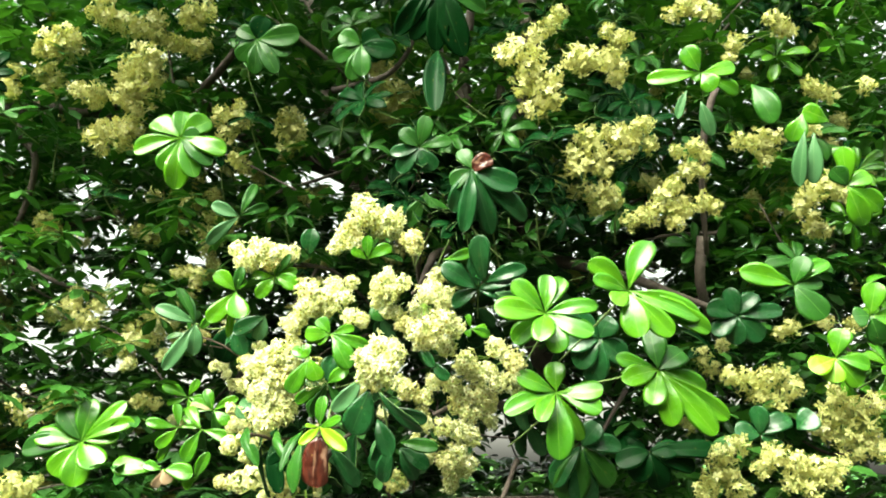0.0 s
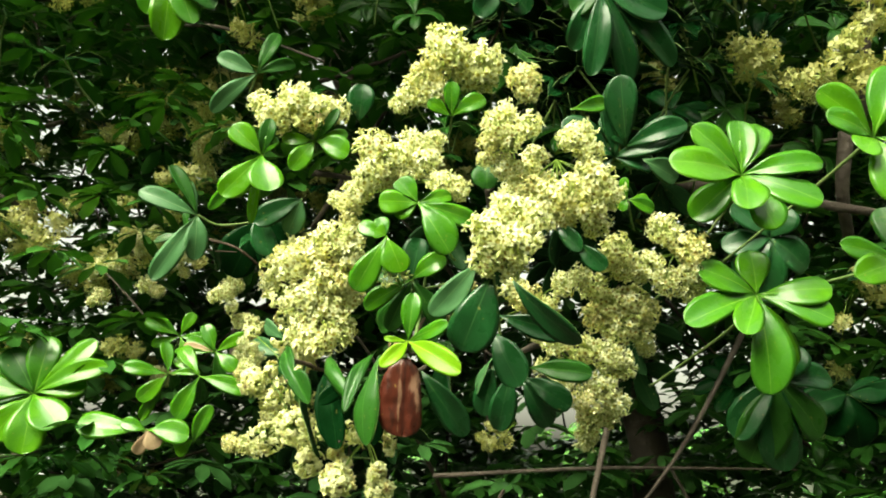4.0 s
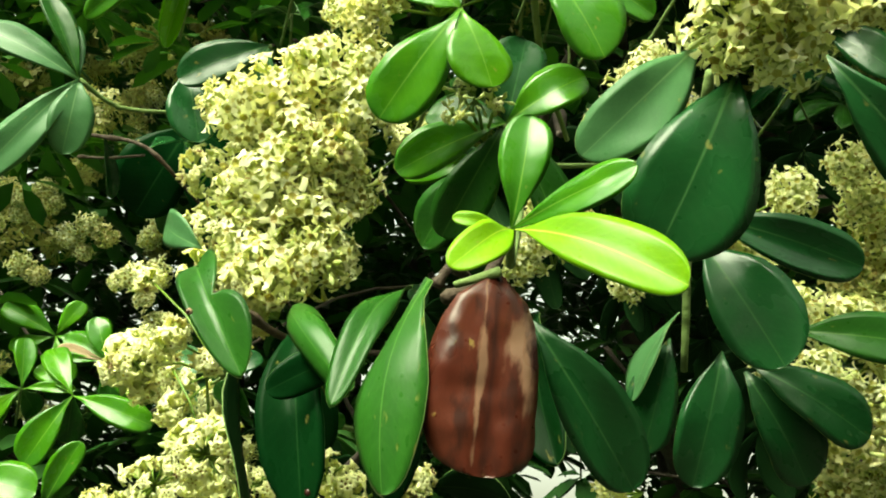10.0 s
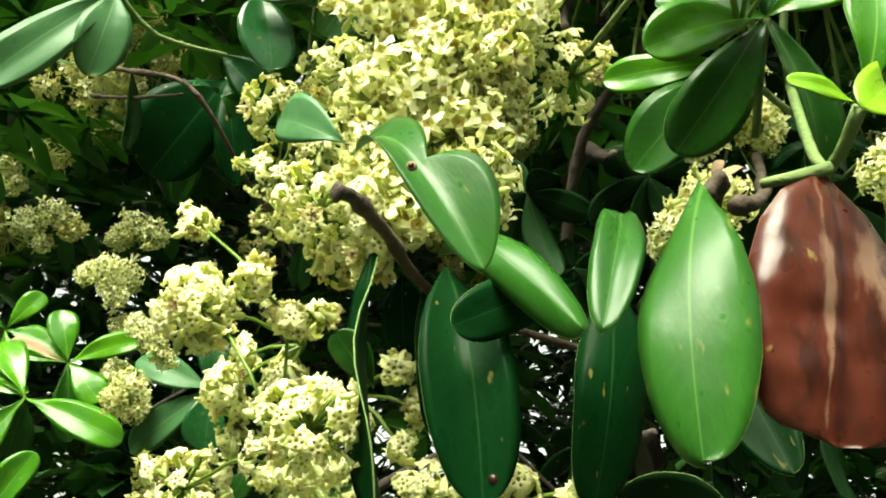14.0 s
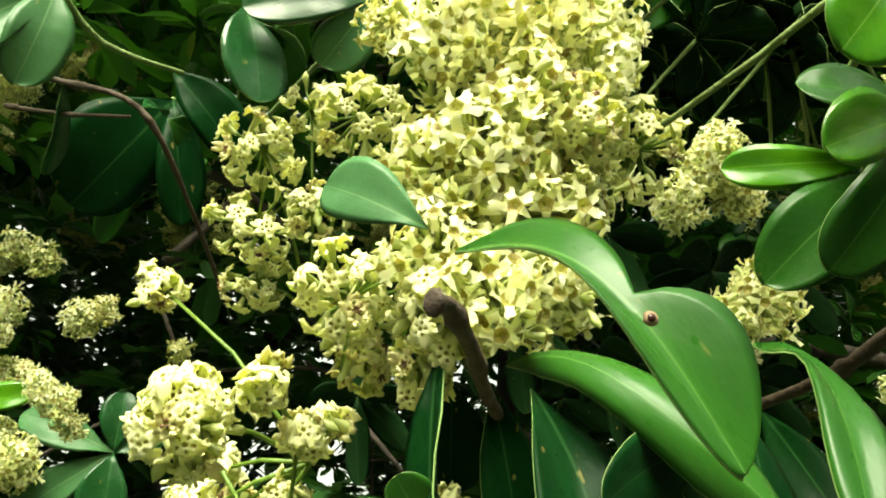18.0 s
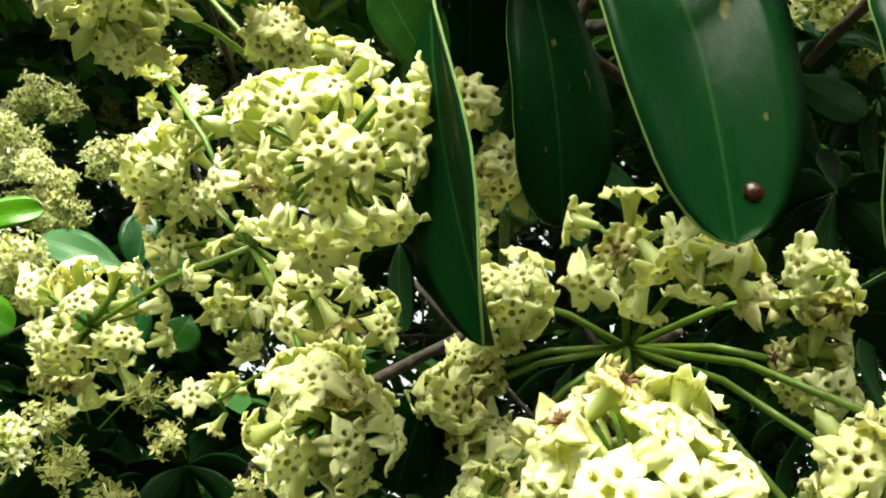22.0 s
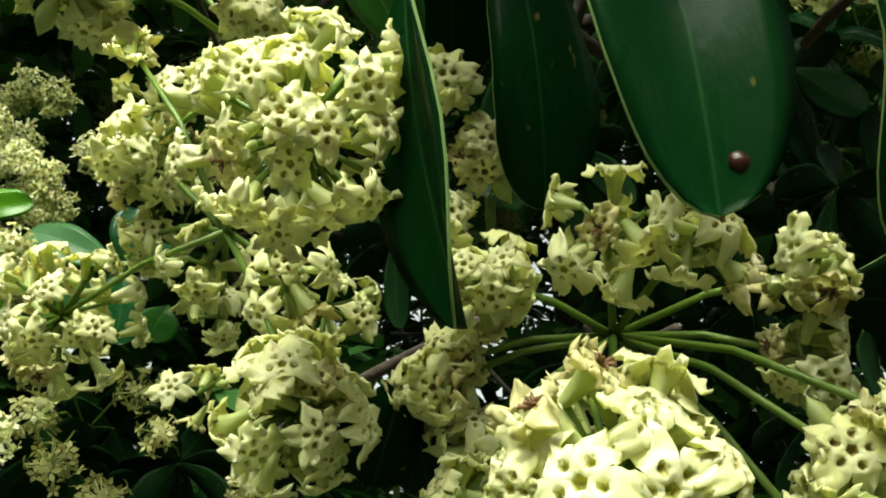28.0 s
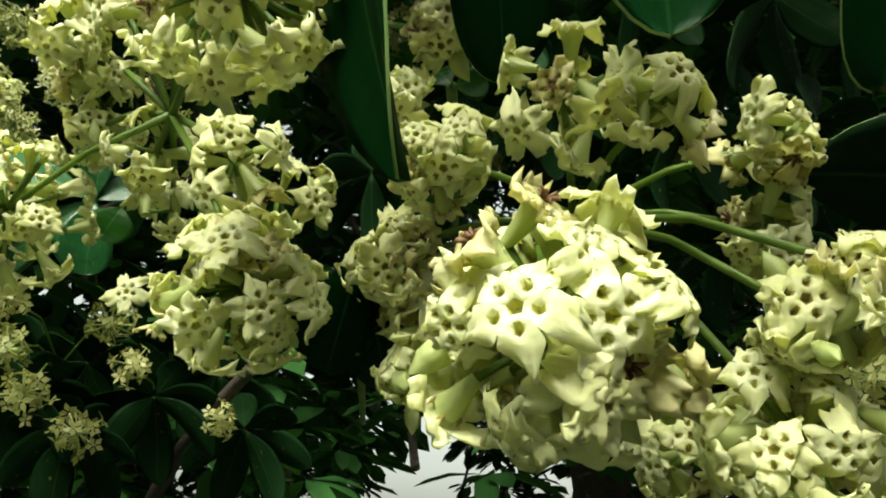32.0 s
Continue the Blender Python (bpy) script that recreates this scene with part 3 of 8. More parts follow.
def near_head(parent, at, radius, count, keep=-1.0, axis=(0, 0, 1), size=0.0071, green=False):
    """A ball of flowers of which each is a piece of its own, on a core of fine stalks."""
    COUNT[0] += 1
    rnd = random.Random(COUNT[0] * 3 + 5)
    o = parent.location
    at = Vector(at)
    core = Geo()
    spots = []
    for p in sphere_points(round(count * (0.80 if 20 < count < 40 else 0.95)), rnd, keep, axis):
        r = radius * (rnd.uniform(0.68, 1.10) if count > 40 else rnd.uniform(0.62, 1.14))
        way = (p + Vector([rnd.gauss(0, 0.30) for _ in range(3)])).normalized()
        spots.append((p * r, way))
        foot = p * r - way * size * 1.15
        core.tube([(0, 0, 0), foot * 0.6, foot], [0.0009, 0.0008, 0.0009], 4)
    reach = o - at
    if reach.length > radius * 0.4:
        core.tube([(0, 0, 0), reach * 0.5 + Vector((0, 0, 0.06 * reach.length)), reach], [0.0009, 0.0010, 0.0012], 6)
    hd = child("flower_head", core.mesh("flower_head", STALK), parent, Matrix.Translation(at - o))
    for p, way in spots:
        k = rnd.random()
        mesh = FLOWERS[11] if k < (0.75 if green else 0.05) else FLOWERS[9 + rnd.randrange(2)] if k < 0.17 else FLOWERS[rnd.randrange(9)]
        child(mesh.name.split(".")[0], mesh, hd, facing(way, p, size * rnd.uniform(0.85, 1.2), rnd.uniform(0, 6)))
    return hd


# ---- ground and distance ----
def slab(name, x0, x1, y0, y1, z0, z1, mat, label, category="", kind="structure"):
    g = Geo()
    g.add([(x, y, z) for z in (z0, z1) for x, y in ((x0, y0), (x1, y0), (x1, y1), (x0, y1))],
          [(3, 2, 1, 0), (4, 5, 6, 7), (0, 1, 5, 4), (1, 2, 6, 5), (2, 3, 7, 6), (3, 0, 4, 7)])
    me = g.mesh(name, mat)
    me.polygons.foreach_set("use_smooth", [False] * 6)
    return tagged(new(name, me), label, category, "", kind)


# unseen walls, added to keep low sky light off the tree
for name, x0, x1, y0, y1, high in (("wall_south", -6, 6, -4.2, -4.0, 4.8), ("wall_east", 6.0, 6.2, -4.2, 5.0, 4.5), ("wall_west", -6.2, -6.0, -4.2, 5.0, 4.5)):
    slab(name, x0, x1, y0, y1, -0.1, high, BRICK, "unseen plain wall added to block low sky light", "wall")

g = Geo()
cells = 40
for j in range(cells + 1):
    for i in range(cells + 1):
        x, y = [((2 * k / cells - 1) ** 3) * 900 for k in (i, j)]
        g.v.append((x, y, 0.05 * noise.noise((x * 0.3, y * 0.3, 0)) if abs(x) + abs(y) < 200 else 0))
g.f = [(j * (cells + 1) + i, j * (cells + 1) + i + 1, (j + 1) * (cells + 1) + i + 1, (j + 1) * (cells + 1) + i) for j in range(cells) for i in range(cells)]
g.m = [0] * len(g.f)
tagged(new("ground", g.mesh("ground", SOIL)), "rough green grass and bare soil under the trees", "ground", "", "structure")


def leaf_mass(name, clumps, label, mat, size, rnd, per=8, droop=0.5, kind="stuff", category="foliage"):
    """Whorls of small leaves, joined into one piece."""
    v, f = [], []
    for c, out in clumps:
        for k in range(per):
            a = 2 * math.pi * (k + rnd.random()) / per
            s = size * rnd.uniform(0.6, 1.25)
            way = Vector((math.cos(a), math.sin(a), -droop * rnd.uniform(0, 1.6))) + out * 0.35
            way.normalize()
            x = way.cross(Vector((0, 0, 1)) + 0.5 * Vector((rnd.uniform(-1, 1), rnd.uniform(-1, 1), 0))).normalized()
            n = x.cross(way)
            b = len(v)
            w = s * rnd.uniform(0.17, 0.24)
            q = c + way * 0.01
            v += [q, q + way * s * 0.45 - x * w * 0.85 + n * s * 0.07, q + way * s * 0.45 + n * s * 0.02, q + way * s * 0.45 + x * w * 0.85 + n * s * 0.07,
                  q + way * s * 0.8 - x * w * 0.8 + n * s * 0.02, q + way * s * 0.8 - n * s * 0.03, q + way * s * 0.8 + x * w * 0.8 + n * s * 0.02, q + way * s - n * s * 0.06]
            f += [(b, b + 2, b + 1), (b, b + 3, b + 2), (b + 1, b + 2, b + 5, b + 4), (b + 2, b + 3, b + 6, b + 5), (b + 4, b + 5, b + 7), (b + 5, b + 6, b + 7)]
    me = bpy.data.meshes.new(name)
    me.from_pydata([tuple(p) for p in v], [], f)
    me.materials.append(mat)
    me.polygons.foreach_set("use_smooth", [True] * len(f))
    return tagged(new(name, me), label, category, "", kind)


# ---- the things ----
s = shoot((-0.2287, 1.4913, 1.6847), 'bright yellow-green young leaf whorl above a dead leaf')
leaf(s, (-0.2217, 1.4780, 1.7400), 0.0240, (-0.01, -1, -0.07), 'young')
leaf(s, (-0.1827, 1.4480, 1.6990), 0.0185, (-0.06, -1, -0.04), 'young')
leaf(s, (-0.2563, 1.4901, 1.6881), 0.0079, (0.03, -1, -0.01), 'yellow')
leaf(s, (-0.2575, 1.4560, 1.6530), 0.0185, (0.04, -1, 0.02), 'yellow', arch=0.12)
leaf(s, (-0.1706, 1.4346, 1.6424), 0.0285, (-0.1, -0.97, 0.05), 'yellow', arch=0.10)
stem(s, [(-0.2287, 1.4913, 1.6847), (-0.2233, 1.5198, 1.6801), (-0.2105, 1.5449, 1.7535), (-0.204, 1.5453, 1.8078)], 0.0025)
s = shoot((-0.2310, 1.5070, 1.6700), 'dead reddish-brown leaf with bleached patches hanging down')
leaf(s, (-0.2357, 1.517, 1.5767), 0.0515, (0.01, -0.98, -0.2), 'brown', arch=0.06, fold=-0.12)
stem(s, [(-0.2310, 1.5070, 1.6700), (-0.2513, 1.5172, 1.6650)], 0.0025)
s = shoot((-0.2518, 1.5262, 1.6641), 'glossy green leaves hanging round a scarred twig end')
leaf(s, (-0.1589, 1.5427, 1.578), 0.0339, (-0.1, -0.98, -0.18), 'deep', base=(-0.2128, 1.5247, 1.6534))
stem(s, [(-0.255, 1.5274, 1.661), (-0.233, 1.5414, 1.6799), (-0.2084, 1.5765, 1.7274)], 0.003, TWIG)
leaf(s, (-0.2840, 1.5150, 1.5690), 0.0345, (-0.57, -0.55, -0.60), 'mid', base=(-0.2619, 1.5355, 1.6736), arch=0.11, fold=-0.08)
s = shoot((-0.3459, 1.6437, 1.6702), 'brown twig with pale green leaves and long dark leaves hanging')
leaf(s, (-0.4216, 1.6266, 1.7294), 0.0230, (-0.19, -0.9, -0.4), 'sage', base=(-0.3912, 1.5994, 1.7053), arch=0.12)
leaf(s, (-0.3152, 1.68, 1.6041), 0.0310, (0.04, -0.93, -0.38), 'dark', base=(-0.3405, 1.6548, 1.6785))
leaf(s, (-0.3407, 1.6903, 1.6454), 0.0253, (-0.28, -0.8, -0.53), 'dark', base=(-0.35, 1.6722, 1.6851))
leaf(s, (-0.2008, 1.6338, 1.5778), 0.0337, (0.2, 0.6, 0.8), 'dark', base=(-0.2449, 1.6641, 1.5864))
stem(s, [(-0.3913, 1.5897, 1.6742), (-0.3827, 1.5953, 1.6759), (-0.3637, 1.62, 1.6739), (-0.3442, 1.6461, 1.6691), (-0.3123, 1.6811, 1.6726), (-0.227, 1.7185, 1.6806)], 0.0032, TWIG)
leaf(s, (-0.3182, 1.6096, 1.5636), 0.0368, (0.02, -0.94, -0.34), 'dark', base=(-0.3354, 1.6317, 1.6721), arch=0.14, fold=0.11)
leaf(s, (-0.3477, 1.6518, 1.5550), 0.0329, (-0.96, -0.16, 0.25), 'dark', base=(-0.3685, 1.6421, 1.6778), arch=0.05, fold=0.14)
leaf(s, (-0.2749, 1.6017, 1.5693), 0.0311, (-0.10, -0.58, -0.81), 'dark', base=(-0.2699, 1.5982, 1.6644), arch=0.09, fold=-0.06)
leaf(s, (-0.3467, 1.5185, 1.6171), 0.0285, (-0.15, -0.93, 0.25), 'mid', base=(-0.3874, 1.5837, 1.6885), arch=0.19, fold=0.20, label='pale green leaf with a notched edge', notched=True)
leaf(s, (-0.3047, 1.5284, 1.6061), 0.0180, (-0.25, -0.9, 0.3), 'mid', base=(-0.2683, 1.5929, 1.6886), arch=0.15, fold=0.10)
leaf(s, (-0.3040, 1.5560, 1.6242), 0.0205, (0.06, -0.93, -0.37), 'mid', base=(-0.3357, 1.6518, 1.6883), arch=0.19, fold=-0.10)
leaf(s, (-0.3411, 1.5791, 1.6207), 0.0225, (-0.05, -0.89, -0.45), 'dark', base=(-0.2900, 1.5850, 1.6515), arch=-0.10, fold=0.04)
leaf(s, (-0.3797, 1.6450, 1.6375), 0.0165, (-0.23, -0.85, -0.48), 'mid', base=(-0.3582, 1.6563, 1.6182), arch=0.03, fold=0.05)
gall(s, (-0.3157, 1.6035, 1.5738), 0.0022)
gall(s, (-0.3715, 1.5140, 1.6413), 0.0017, BLADES['tan'], 'scar', 'ochre scar on the notched leaf edge', (-0.1, -0.9, -0.1))
gall(s, (-0.3718, 1.5133, 1.6411), 0.0010, BLADES['brown'], 'scar', 'dark heart of the scar', (-0.1, -0.9, -0.1))
s = shoot((-0.2508, 1.5439, 1.6826), 'bent twig with dead brown flower stalks and a long dark leaf')
leaf(s, (-0.2511, 1.5395, 1.6903), 0.0048, (-0.77, -0.6, -0.21), 'tan')
leaf(s, (-0.2373, 1.5443, 1.6943), 0.0054, (-0.78, -0.6, -0.21), 'tan')
leaf(s, (-0.176, 1.622, 1.597), 0.0330, (-0.45, -0.72, -0.52), 'dark', base=(-0.1734, 1.6882, 1.711), arch=0.08, fold=0.12)
stem(s, [(-0.2587, 1.541, 1.6717), (-0.2495, 1.5424, 1.6844), (-0.2323, 1.583, 1.6873), (-0.2305, 1.6072, 1.6864), (-0.2168, 1.682, 1.6952)], 0.003, TWIG)
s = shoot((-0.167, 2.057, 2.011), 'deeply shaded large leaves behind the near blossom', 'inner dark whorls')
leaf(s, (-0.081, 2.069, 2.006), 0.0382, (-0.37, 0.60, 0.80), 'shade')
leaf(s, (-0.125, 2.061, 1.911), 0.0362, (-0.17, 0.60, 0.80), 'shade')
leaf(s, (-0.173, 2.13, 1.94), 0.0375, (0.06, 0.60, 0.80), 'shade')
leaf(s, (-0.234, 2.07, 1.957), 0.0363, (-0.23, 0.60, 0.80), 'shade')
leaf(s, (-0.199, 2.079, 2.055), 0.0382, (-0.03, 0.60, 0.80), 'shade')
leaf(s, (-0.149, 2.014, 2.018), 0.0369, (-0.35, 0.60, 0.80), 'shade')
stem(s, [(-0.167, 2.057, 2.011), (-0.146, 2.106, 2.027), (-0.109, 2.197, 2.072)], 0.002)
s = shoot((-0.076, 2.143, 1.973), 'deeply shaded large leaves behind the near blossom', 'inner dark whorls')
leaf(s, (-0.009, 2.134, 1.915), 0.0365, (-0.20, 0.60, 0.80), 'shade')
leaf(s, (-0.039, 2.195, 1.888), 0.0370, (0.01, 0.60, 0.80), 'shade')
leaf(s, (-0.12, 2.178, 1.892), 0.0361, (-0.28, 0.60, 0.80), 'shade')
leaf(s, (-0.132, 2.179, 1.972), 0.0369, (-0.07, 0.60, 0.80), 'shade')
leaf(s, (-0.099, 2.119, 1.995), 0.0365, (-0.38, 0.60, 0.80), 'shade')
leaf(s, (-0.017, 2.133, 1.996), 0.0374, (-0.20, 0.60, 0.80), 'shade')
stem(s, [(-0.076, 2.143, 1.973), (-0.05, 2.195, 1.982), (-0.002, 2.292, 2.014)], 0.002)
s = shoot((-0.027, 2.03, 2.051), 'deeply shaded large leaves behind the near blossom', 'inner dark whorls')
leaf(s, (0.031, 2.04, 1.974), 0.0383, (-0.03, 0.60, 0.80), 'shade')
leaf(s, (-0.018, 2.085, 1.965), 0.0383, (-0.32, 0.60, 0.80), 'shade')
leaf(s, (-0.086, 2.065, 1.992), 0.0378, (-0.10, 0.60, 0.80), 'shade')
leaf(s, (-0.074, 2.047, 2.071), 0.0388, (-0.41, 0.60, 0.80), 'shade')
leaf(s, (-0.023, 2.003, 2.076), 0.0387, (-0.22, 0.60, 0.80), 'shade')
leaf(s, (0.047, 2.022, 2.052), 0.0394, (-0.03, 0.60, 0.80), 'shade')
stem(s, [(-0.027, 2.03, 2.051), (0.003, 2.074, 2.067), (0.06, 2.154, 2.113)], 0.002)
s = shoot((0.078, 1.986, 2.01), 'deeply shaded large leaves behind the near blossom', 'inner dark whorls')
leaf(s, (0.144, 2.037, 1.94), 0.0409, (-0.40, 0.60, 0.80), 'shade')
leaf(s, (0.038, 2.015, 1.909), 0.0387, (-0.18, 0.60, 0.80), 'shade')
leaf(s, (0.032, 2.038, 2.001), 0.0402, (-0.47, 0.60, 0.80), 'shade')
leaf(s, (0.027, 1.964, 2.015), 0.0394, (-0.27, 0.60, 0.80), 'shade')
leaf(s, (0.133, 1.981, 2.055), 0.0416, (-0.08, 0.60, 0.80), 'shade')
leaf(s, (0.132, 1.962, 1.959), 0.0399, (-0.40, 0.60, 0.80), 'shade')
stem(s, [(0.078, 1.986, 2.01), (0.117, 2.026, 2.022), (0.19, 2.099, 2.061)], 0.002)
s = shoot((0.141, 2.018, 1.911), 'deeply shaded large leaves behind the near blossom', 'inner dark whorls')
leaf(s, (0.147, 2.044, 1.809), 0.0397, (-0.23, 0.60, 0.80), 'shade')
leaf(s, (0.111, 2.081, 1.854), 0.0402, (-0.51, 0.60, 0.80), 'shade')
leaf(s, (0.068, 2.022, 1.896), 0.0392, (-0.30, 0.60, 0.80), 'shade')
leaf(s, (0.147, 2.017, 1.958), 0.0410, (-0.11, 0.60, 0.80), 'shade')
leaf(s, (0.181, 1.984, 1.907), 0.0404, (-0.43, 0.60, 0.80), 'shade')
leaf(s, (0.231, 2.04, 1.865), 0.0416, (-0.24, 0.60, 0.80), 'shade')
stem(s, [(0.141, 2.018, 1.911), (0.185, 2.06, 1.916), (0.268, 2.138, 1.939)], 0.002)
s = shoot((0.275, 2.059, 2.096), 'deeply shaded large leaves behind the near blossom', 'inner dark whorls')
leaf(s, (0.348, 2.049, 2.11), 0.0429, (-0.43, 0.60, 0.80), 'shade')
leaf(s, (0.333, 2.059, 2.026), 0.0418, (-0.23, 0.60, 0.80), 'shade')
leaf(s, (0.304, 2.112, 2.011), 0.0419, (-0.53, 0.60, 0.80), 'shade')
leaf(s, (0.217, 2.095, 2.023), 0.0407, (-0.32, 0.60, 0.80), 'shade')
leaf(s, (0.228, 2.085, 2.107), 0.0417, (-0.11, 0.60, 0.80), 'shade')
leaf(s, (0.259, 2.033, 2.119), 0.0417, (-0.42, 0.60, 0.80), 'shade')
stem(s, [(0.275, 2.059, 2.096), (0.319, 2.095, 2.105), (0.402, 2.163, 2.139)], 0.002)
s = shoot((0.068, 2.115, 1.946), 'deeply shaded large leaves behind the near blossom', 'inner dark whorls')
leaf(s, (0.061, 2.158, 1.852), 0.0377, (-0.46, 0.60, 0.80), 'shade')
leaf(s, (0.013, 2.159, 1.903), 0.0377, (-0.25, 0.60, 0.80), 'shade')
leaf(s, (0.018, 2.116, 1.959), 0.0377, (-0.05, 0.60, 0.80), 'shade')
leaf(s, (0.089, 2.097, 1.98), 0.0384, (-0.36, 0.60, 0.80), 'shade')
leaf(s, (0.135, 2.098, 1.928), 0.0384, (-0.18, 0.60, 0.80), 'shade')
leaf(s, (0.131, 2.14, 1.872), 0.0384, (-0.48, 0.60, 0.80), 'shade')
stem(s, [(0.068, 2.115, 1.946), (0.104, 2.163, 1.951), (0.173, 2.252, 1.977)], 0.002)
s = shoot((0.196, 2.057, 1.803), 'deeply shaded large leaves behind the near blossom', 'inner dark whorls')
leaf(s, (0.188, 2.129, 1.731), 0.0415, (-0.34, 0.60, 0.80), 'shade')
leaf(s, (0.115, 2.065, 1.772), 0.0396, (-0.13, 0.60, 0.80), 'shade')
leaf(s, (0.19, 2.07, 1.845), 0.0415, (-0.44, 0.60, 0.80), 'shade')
leaf(s, (0.216, 2.016, 1.811), 0.0409, (-0.25, 0.60, 0.80), 'shade')
leaf(s, (0.296, 2.075, 1.773), 0.0428, (-0.56, 0.60, 0.80), 'shade')
leaf(s, (0.213, 2.07, 1.706), 0.0408, (-0.35, 0.60, 0.80), 'shade')
stem(s, [(0.196, 2.057, 1.803), (0.244, 2.102, 1.797), (0.334, 2.185, 1.803)], 0.002)
s = shoot((0.183, 2.204, 1.865), 'deeply shaded large leaves behind the near blossom', 'inner dark whorls')
leaf(s, (0.119, 2.228, 1.796), 0.0379, (-0.08, 0.60, 0.80), 'shade')
leaf(s, (0.141, 2.238, 1.878), 0.0389, (-0.39, 0.60, 0.80), 'shade')
leaf(s, (0.165, 2.168, 1.888), 0.0382, (-0.19, 0.60, 0.80), 'shade')
leaf(s, (0.263, 2.204, 1.877), 0.0398, (-0.51, 0.60, 0.80), 'shade')
leaf(s, (0.234, 2.196, 1.794), 0.0388, (-0.31, 0.60, 0.80), 'shade')
leaf(s, (0.213, 2.268, 1.779), 0.0395, (-0.10, 0.60, 0.80), 'shade')
stem(s, [(0.183, 2.204, 1.865), (0.224, 2.254, 1.861), (0.301, 2.346, 1.87)], 0.002)
s = shoot((0.034, 2.364, 1.819), 'deeply shaded large leaves behind the near blossom', 'inner dark whorls')
leaf(s, (-0.029, 2.35, 1.818), 0.0361, (-0.30, 0.60, 0.80), 'shade')
leaf(s, (0.053, 2.368, 1.862), 0.0373, (-0.11, 0.60, 0.80), 'shade')
leaf(s, (0.087, 2.323, 1.804), 0.0365, (-0.43, 0.60, 0.80), 'shade')
leaf(s, (0.114, 2.404, 1.757), 0.0378, (-0.23, 0.60, 0.80), 'shade')
leaf(s, (0.028, 2.384, 1.719), 0.0366, (-0.01, 0.60, 0.80), 'shade')
leaf(s, (-0.008, 2.433, 1.772), 0.0373, (-0.30, 0.60, 0.80), 'shade')
stem(s, [(0.034, 2.364, 1.819), (0.064, 2.423, 1.811), (0.119, 2.533, 1.812)], 0.002)
s = shoot((0.229, 2.175, 1.735), 'deeply shaded large leaves behind the near blossom', 'inner dark whorls')
leaf(s, (0.199, 2.178, 1.763), 0.0404, (-0.23, 0.60, 0.80), 'shade')
leaf(s, (0.257, 2.147, 1.759), 0.0408, (-0.54, 0.60, 0.80), 'shade')
leaf(s, (0.31, 2.174, 1.707), 0.0417, (-0.34, 0.60, 0.80), 'shade')
leaf(s, (0.273, 2.199, 1.649), 0.0412, (-0.14, 0.60, 0.80), 'shade')
leaf(s, (0.215, 2.23, 1.651), 0.0409, (-0.43, 0.60, 0.80), 'shade')
leaf(s, (0.163, 2.203, 1.703), 0.0400, (-0.22, 0.60, 0.80), 'shade')
stem(s, [(0.229, 2.175, 1.735), (0.276, 2.225, 1.723), (0.362, 2.316, 1.715)], 0.002)
s = shoot((-0.219, 2.3, 1.906), 'deeply shaded large leaves behind the near blossom', 'inner dark whorls')
leaf(s, (-0.227, 2.304, 1.949), 0.0365, (-0.29, 0.60, 0.80), 'shade')
leaf(s, (-0.169, 2.262, 1.906), 0.0356, (-0.11, 0.60, 0.80), 'shade')
leaf(s, (-0.14, 2.324, 1.86), 0.0364, (0.09, 0.60, 0.80), 'shade')
leaf(s, (-0.198, 2.322, 1.806), 0.0357, (-0.21, 0.60, 0.80), 'shade')
leaf(s, (-0.258, 2.367, 1.844), 0.0366, (0.01, 0.60, 0.80), 'shade')
leaf(s, (-0.281, 2.302, 1.891), 0.0358, (-0.28, 0.60, 0.80), 'shade')
stem(s, [(-0.219, 2.3, 1.906), (-0.205, 2.361, 1.907), (-0.18, 2.475, 1.926)], 0.002)
s = shoot((0.227, 2.216, 2.155), 'deeply shaded large leaves behind the near blossom', 'inner dark whorls')
leaf(s, (0.224, 2.176, 2.168), 0.0389, (-0.27, 0.60, 0.80), 'shade')
leaf(s, (0.317, 2.221, 2.161), 0.0401, (-0.08, 0.60, 0.80), 'shade')
leaf(s, (0.27, 2.216, 2.065), 0.0387, (-0.39, 0.60, 0.80), 'shade')
leaf(s, (0.243, 2.285, 2.08), 0.0393, (-0.18, 0.60, 0.80), 'shade')
leaf(s, (0.155, 2.236, 2.091), 0.0381, (-0.46, 0.60, 0.80), 'shade')
leaf(s, (0.195, 2.243, 2.189), 0.0395, (-0.26, 0.60, 0.80), 'shade')
stem(s, [(0.227, 2.216, 2.155), (0.265, 2.259, 2.166), (0.336, 2.339, 2.2)], 0.002)
s = shoot((0.133, 2.401, 2.006), 'deeply shaded large leaves behind the near blossom', 'inner dark whorls')
leaf(s, (0.179, 2.388, 2.034), 0.0373, (-0.03, 0.60, 0.80), 'shade')
leaf(s, (0.202, 2.388, 1.964), 0.0370, (-0.34, 0.60, 0.80), 'shade')
leaf(s, (0.182, 2.445, 1.922), 0.0373, (-0.13, 0.60, 0.80), 'shade')
leaf(s, (0.101, 2.44, 1.92), 0.0366, (-0.43, 0.60, 0.80), 'shade')
leaf(s, (0.076, 2.442, 1.989), 0.0369, (-0.21, 0.60, 0.80), 'shade')
leaf(s, (0.099, 2.385, 2.029), 0.0366, (-0.02, 0.60, 0.80), 'shade')
stem(s, [(0.133, 2.401, 2.006), (0.165, 2.456, 2.007), (0.225, 2.556, 2.024)], 0.002)
s = shoot((0.355, 2.272, 1.973), 'deeply shaded large leaves behind the near blossom', 'inner dark whorls')
leaf(s, (0.404, 2.24, 1.94), 0.0399, (-0.23, 0.60, 0.80), 'shade')
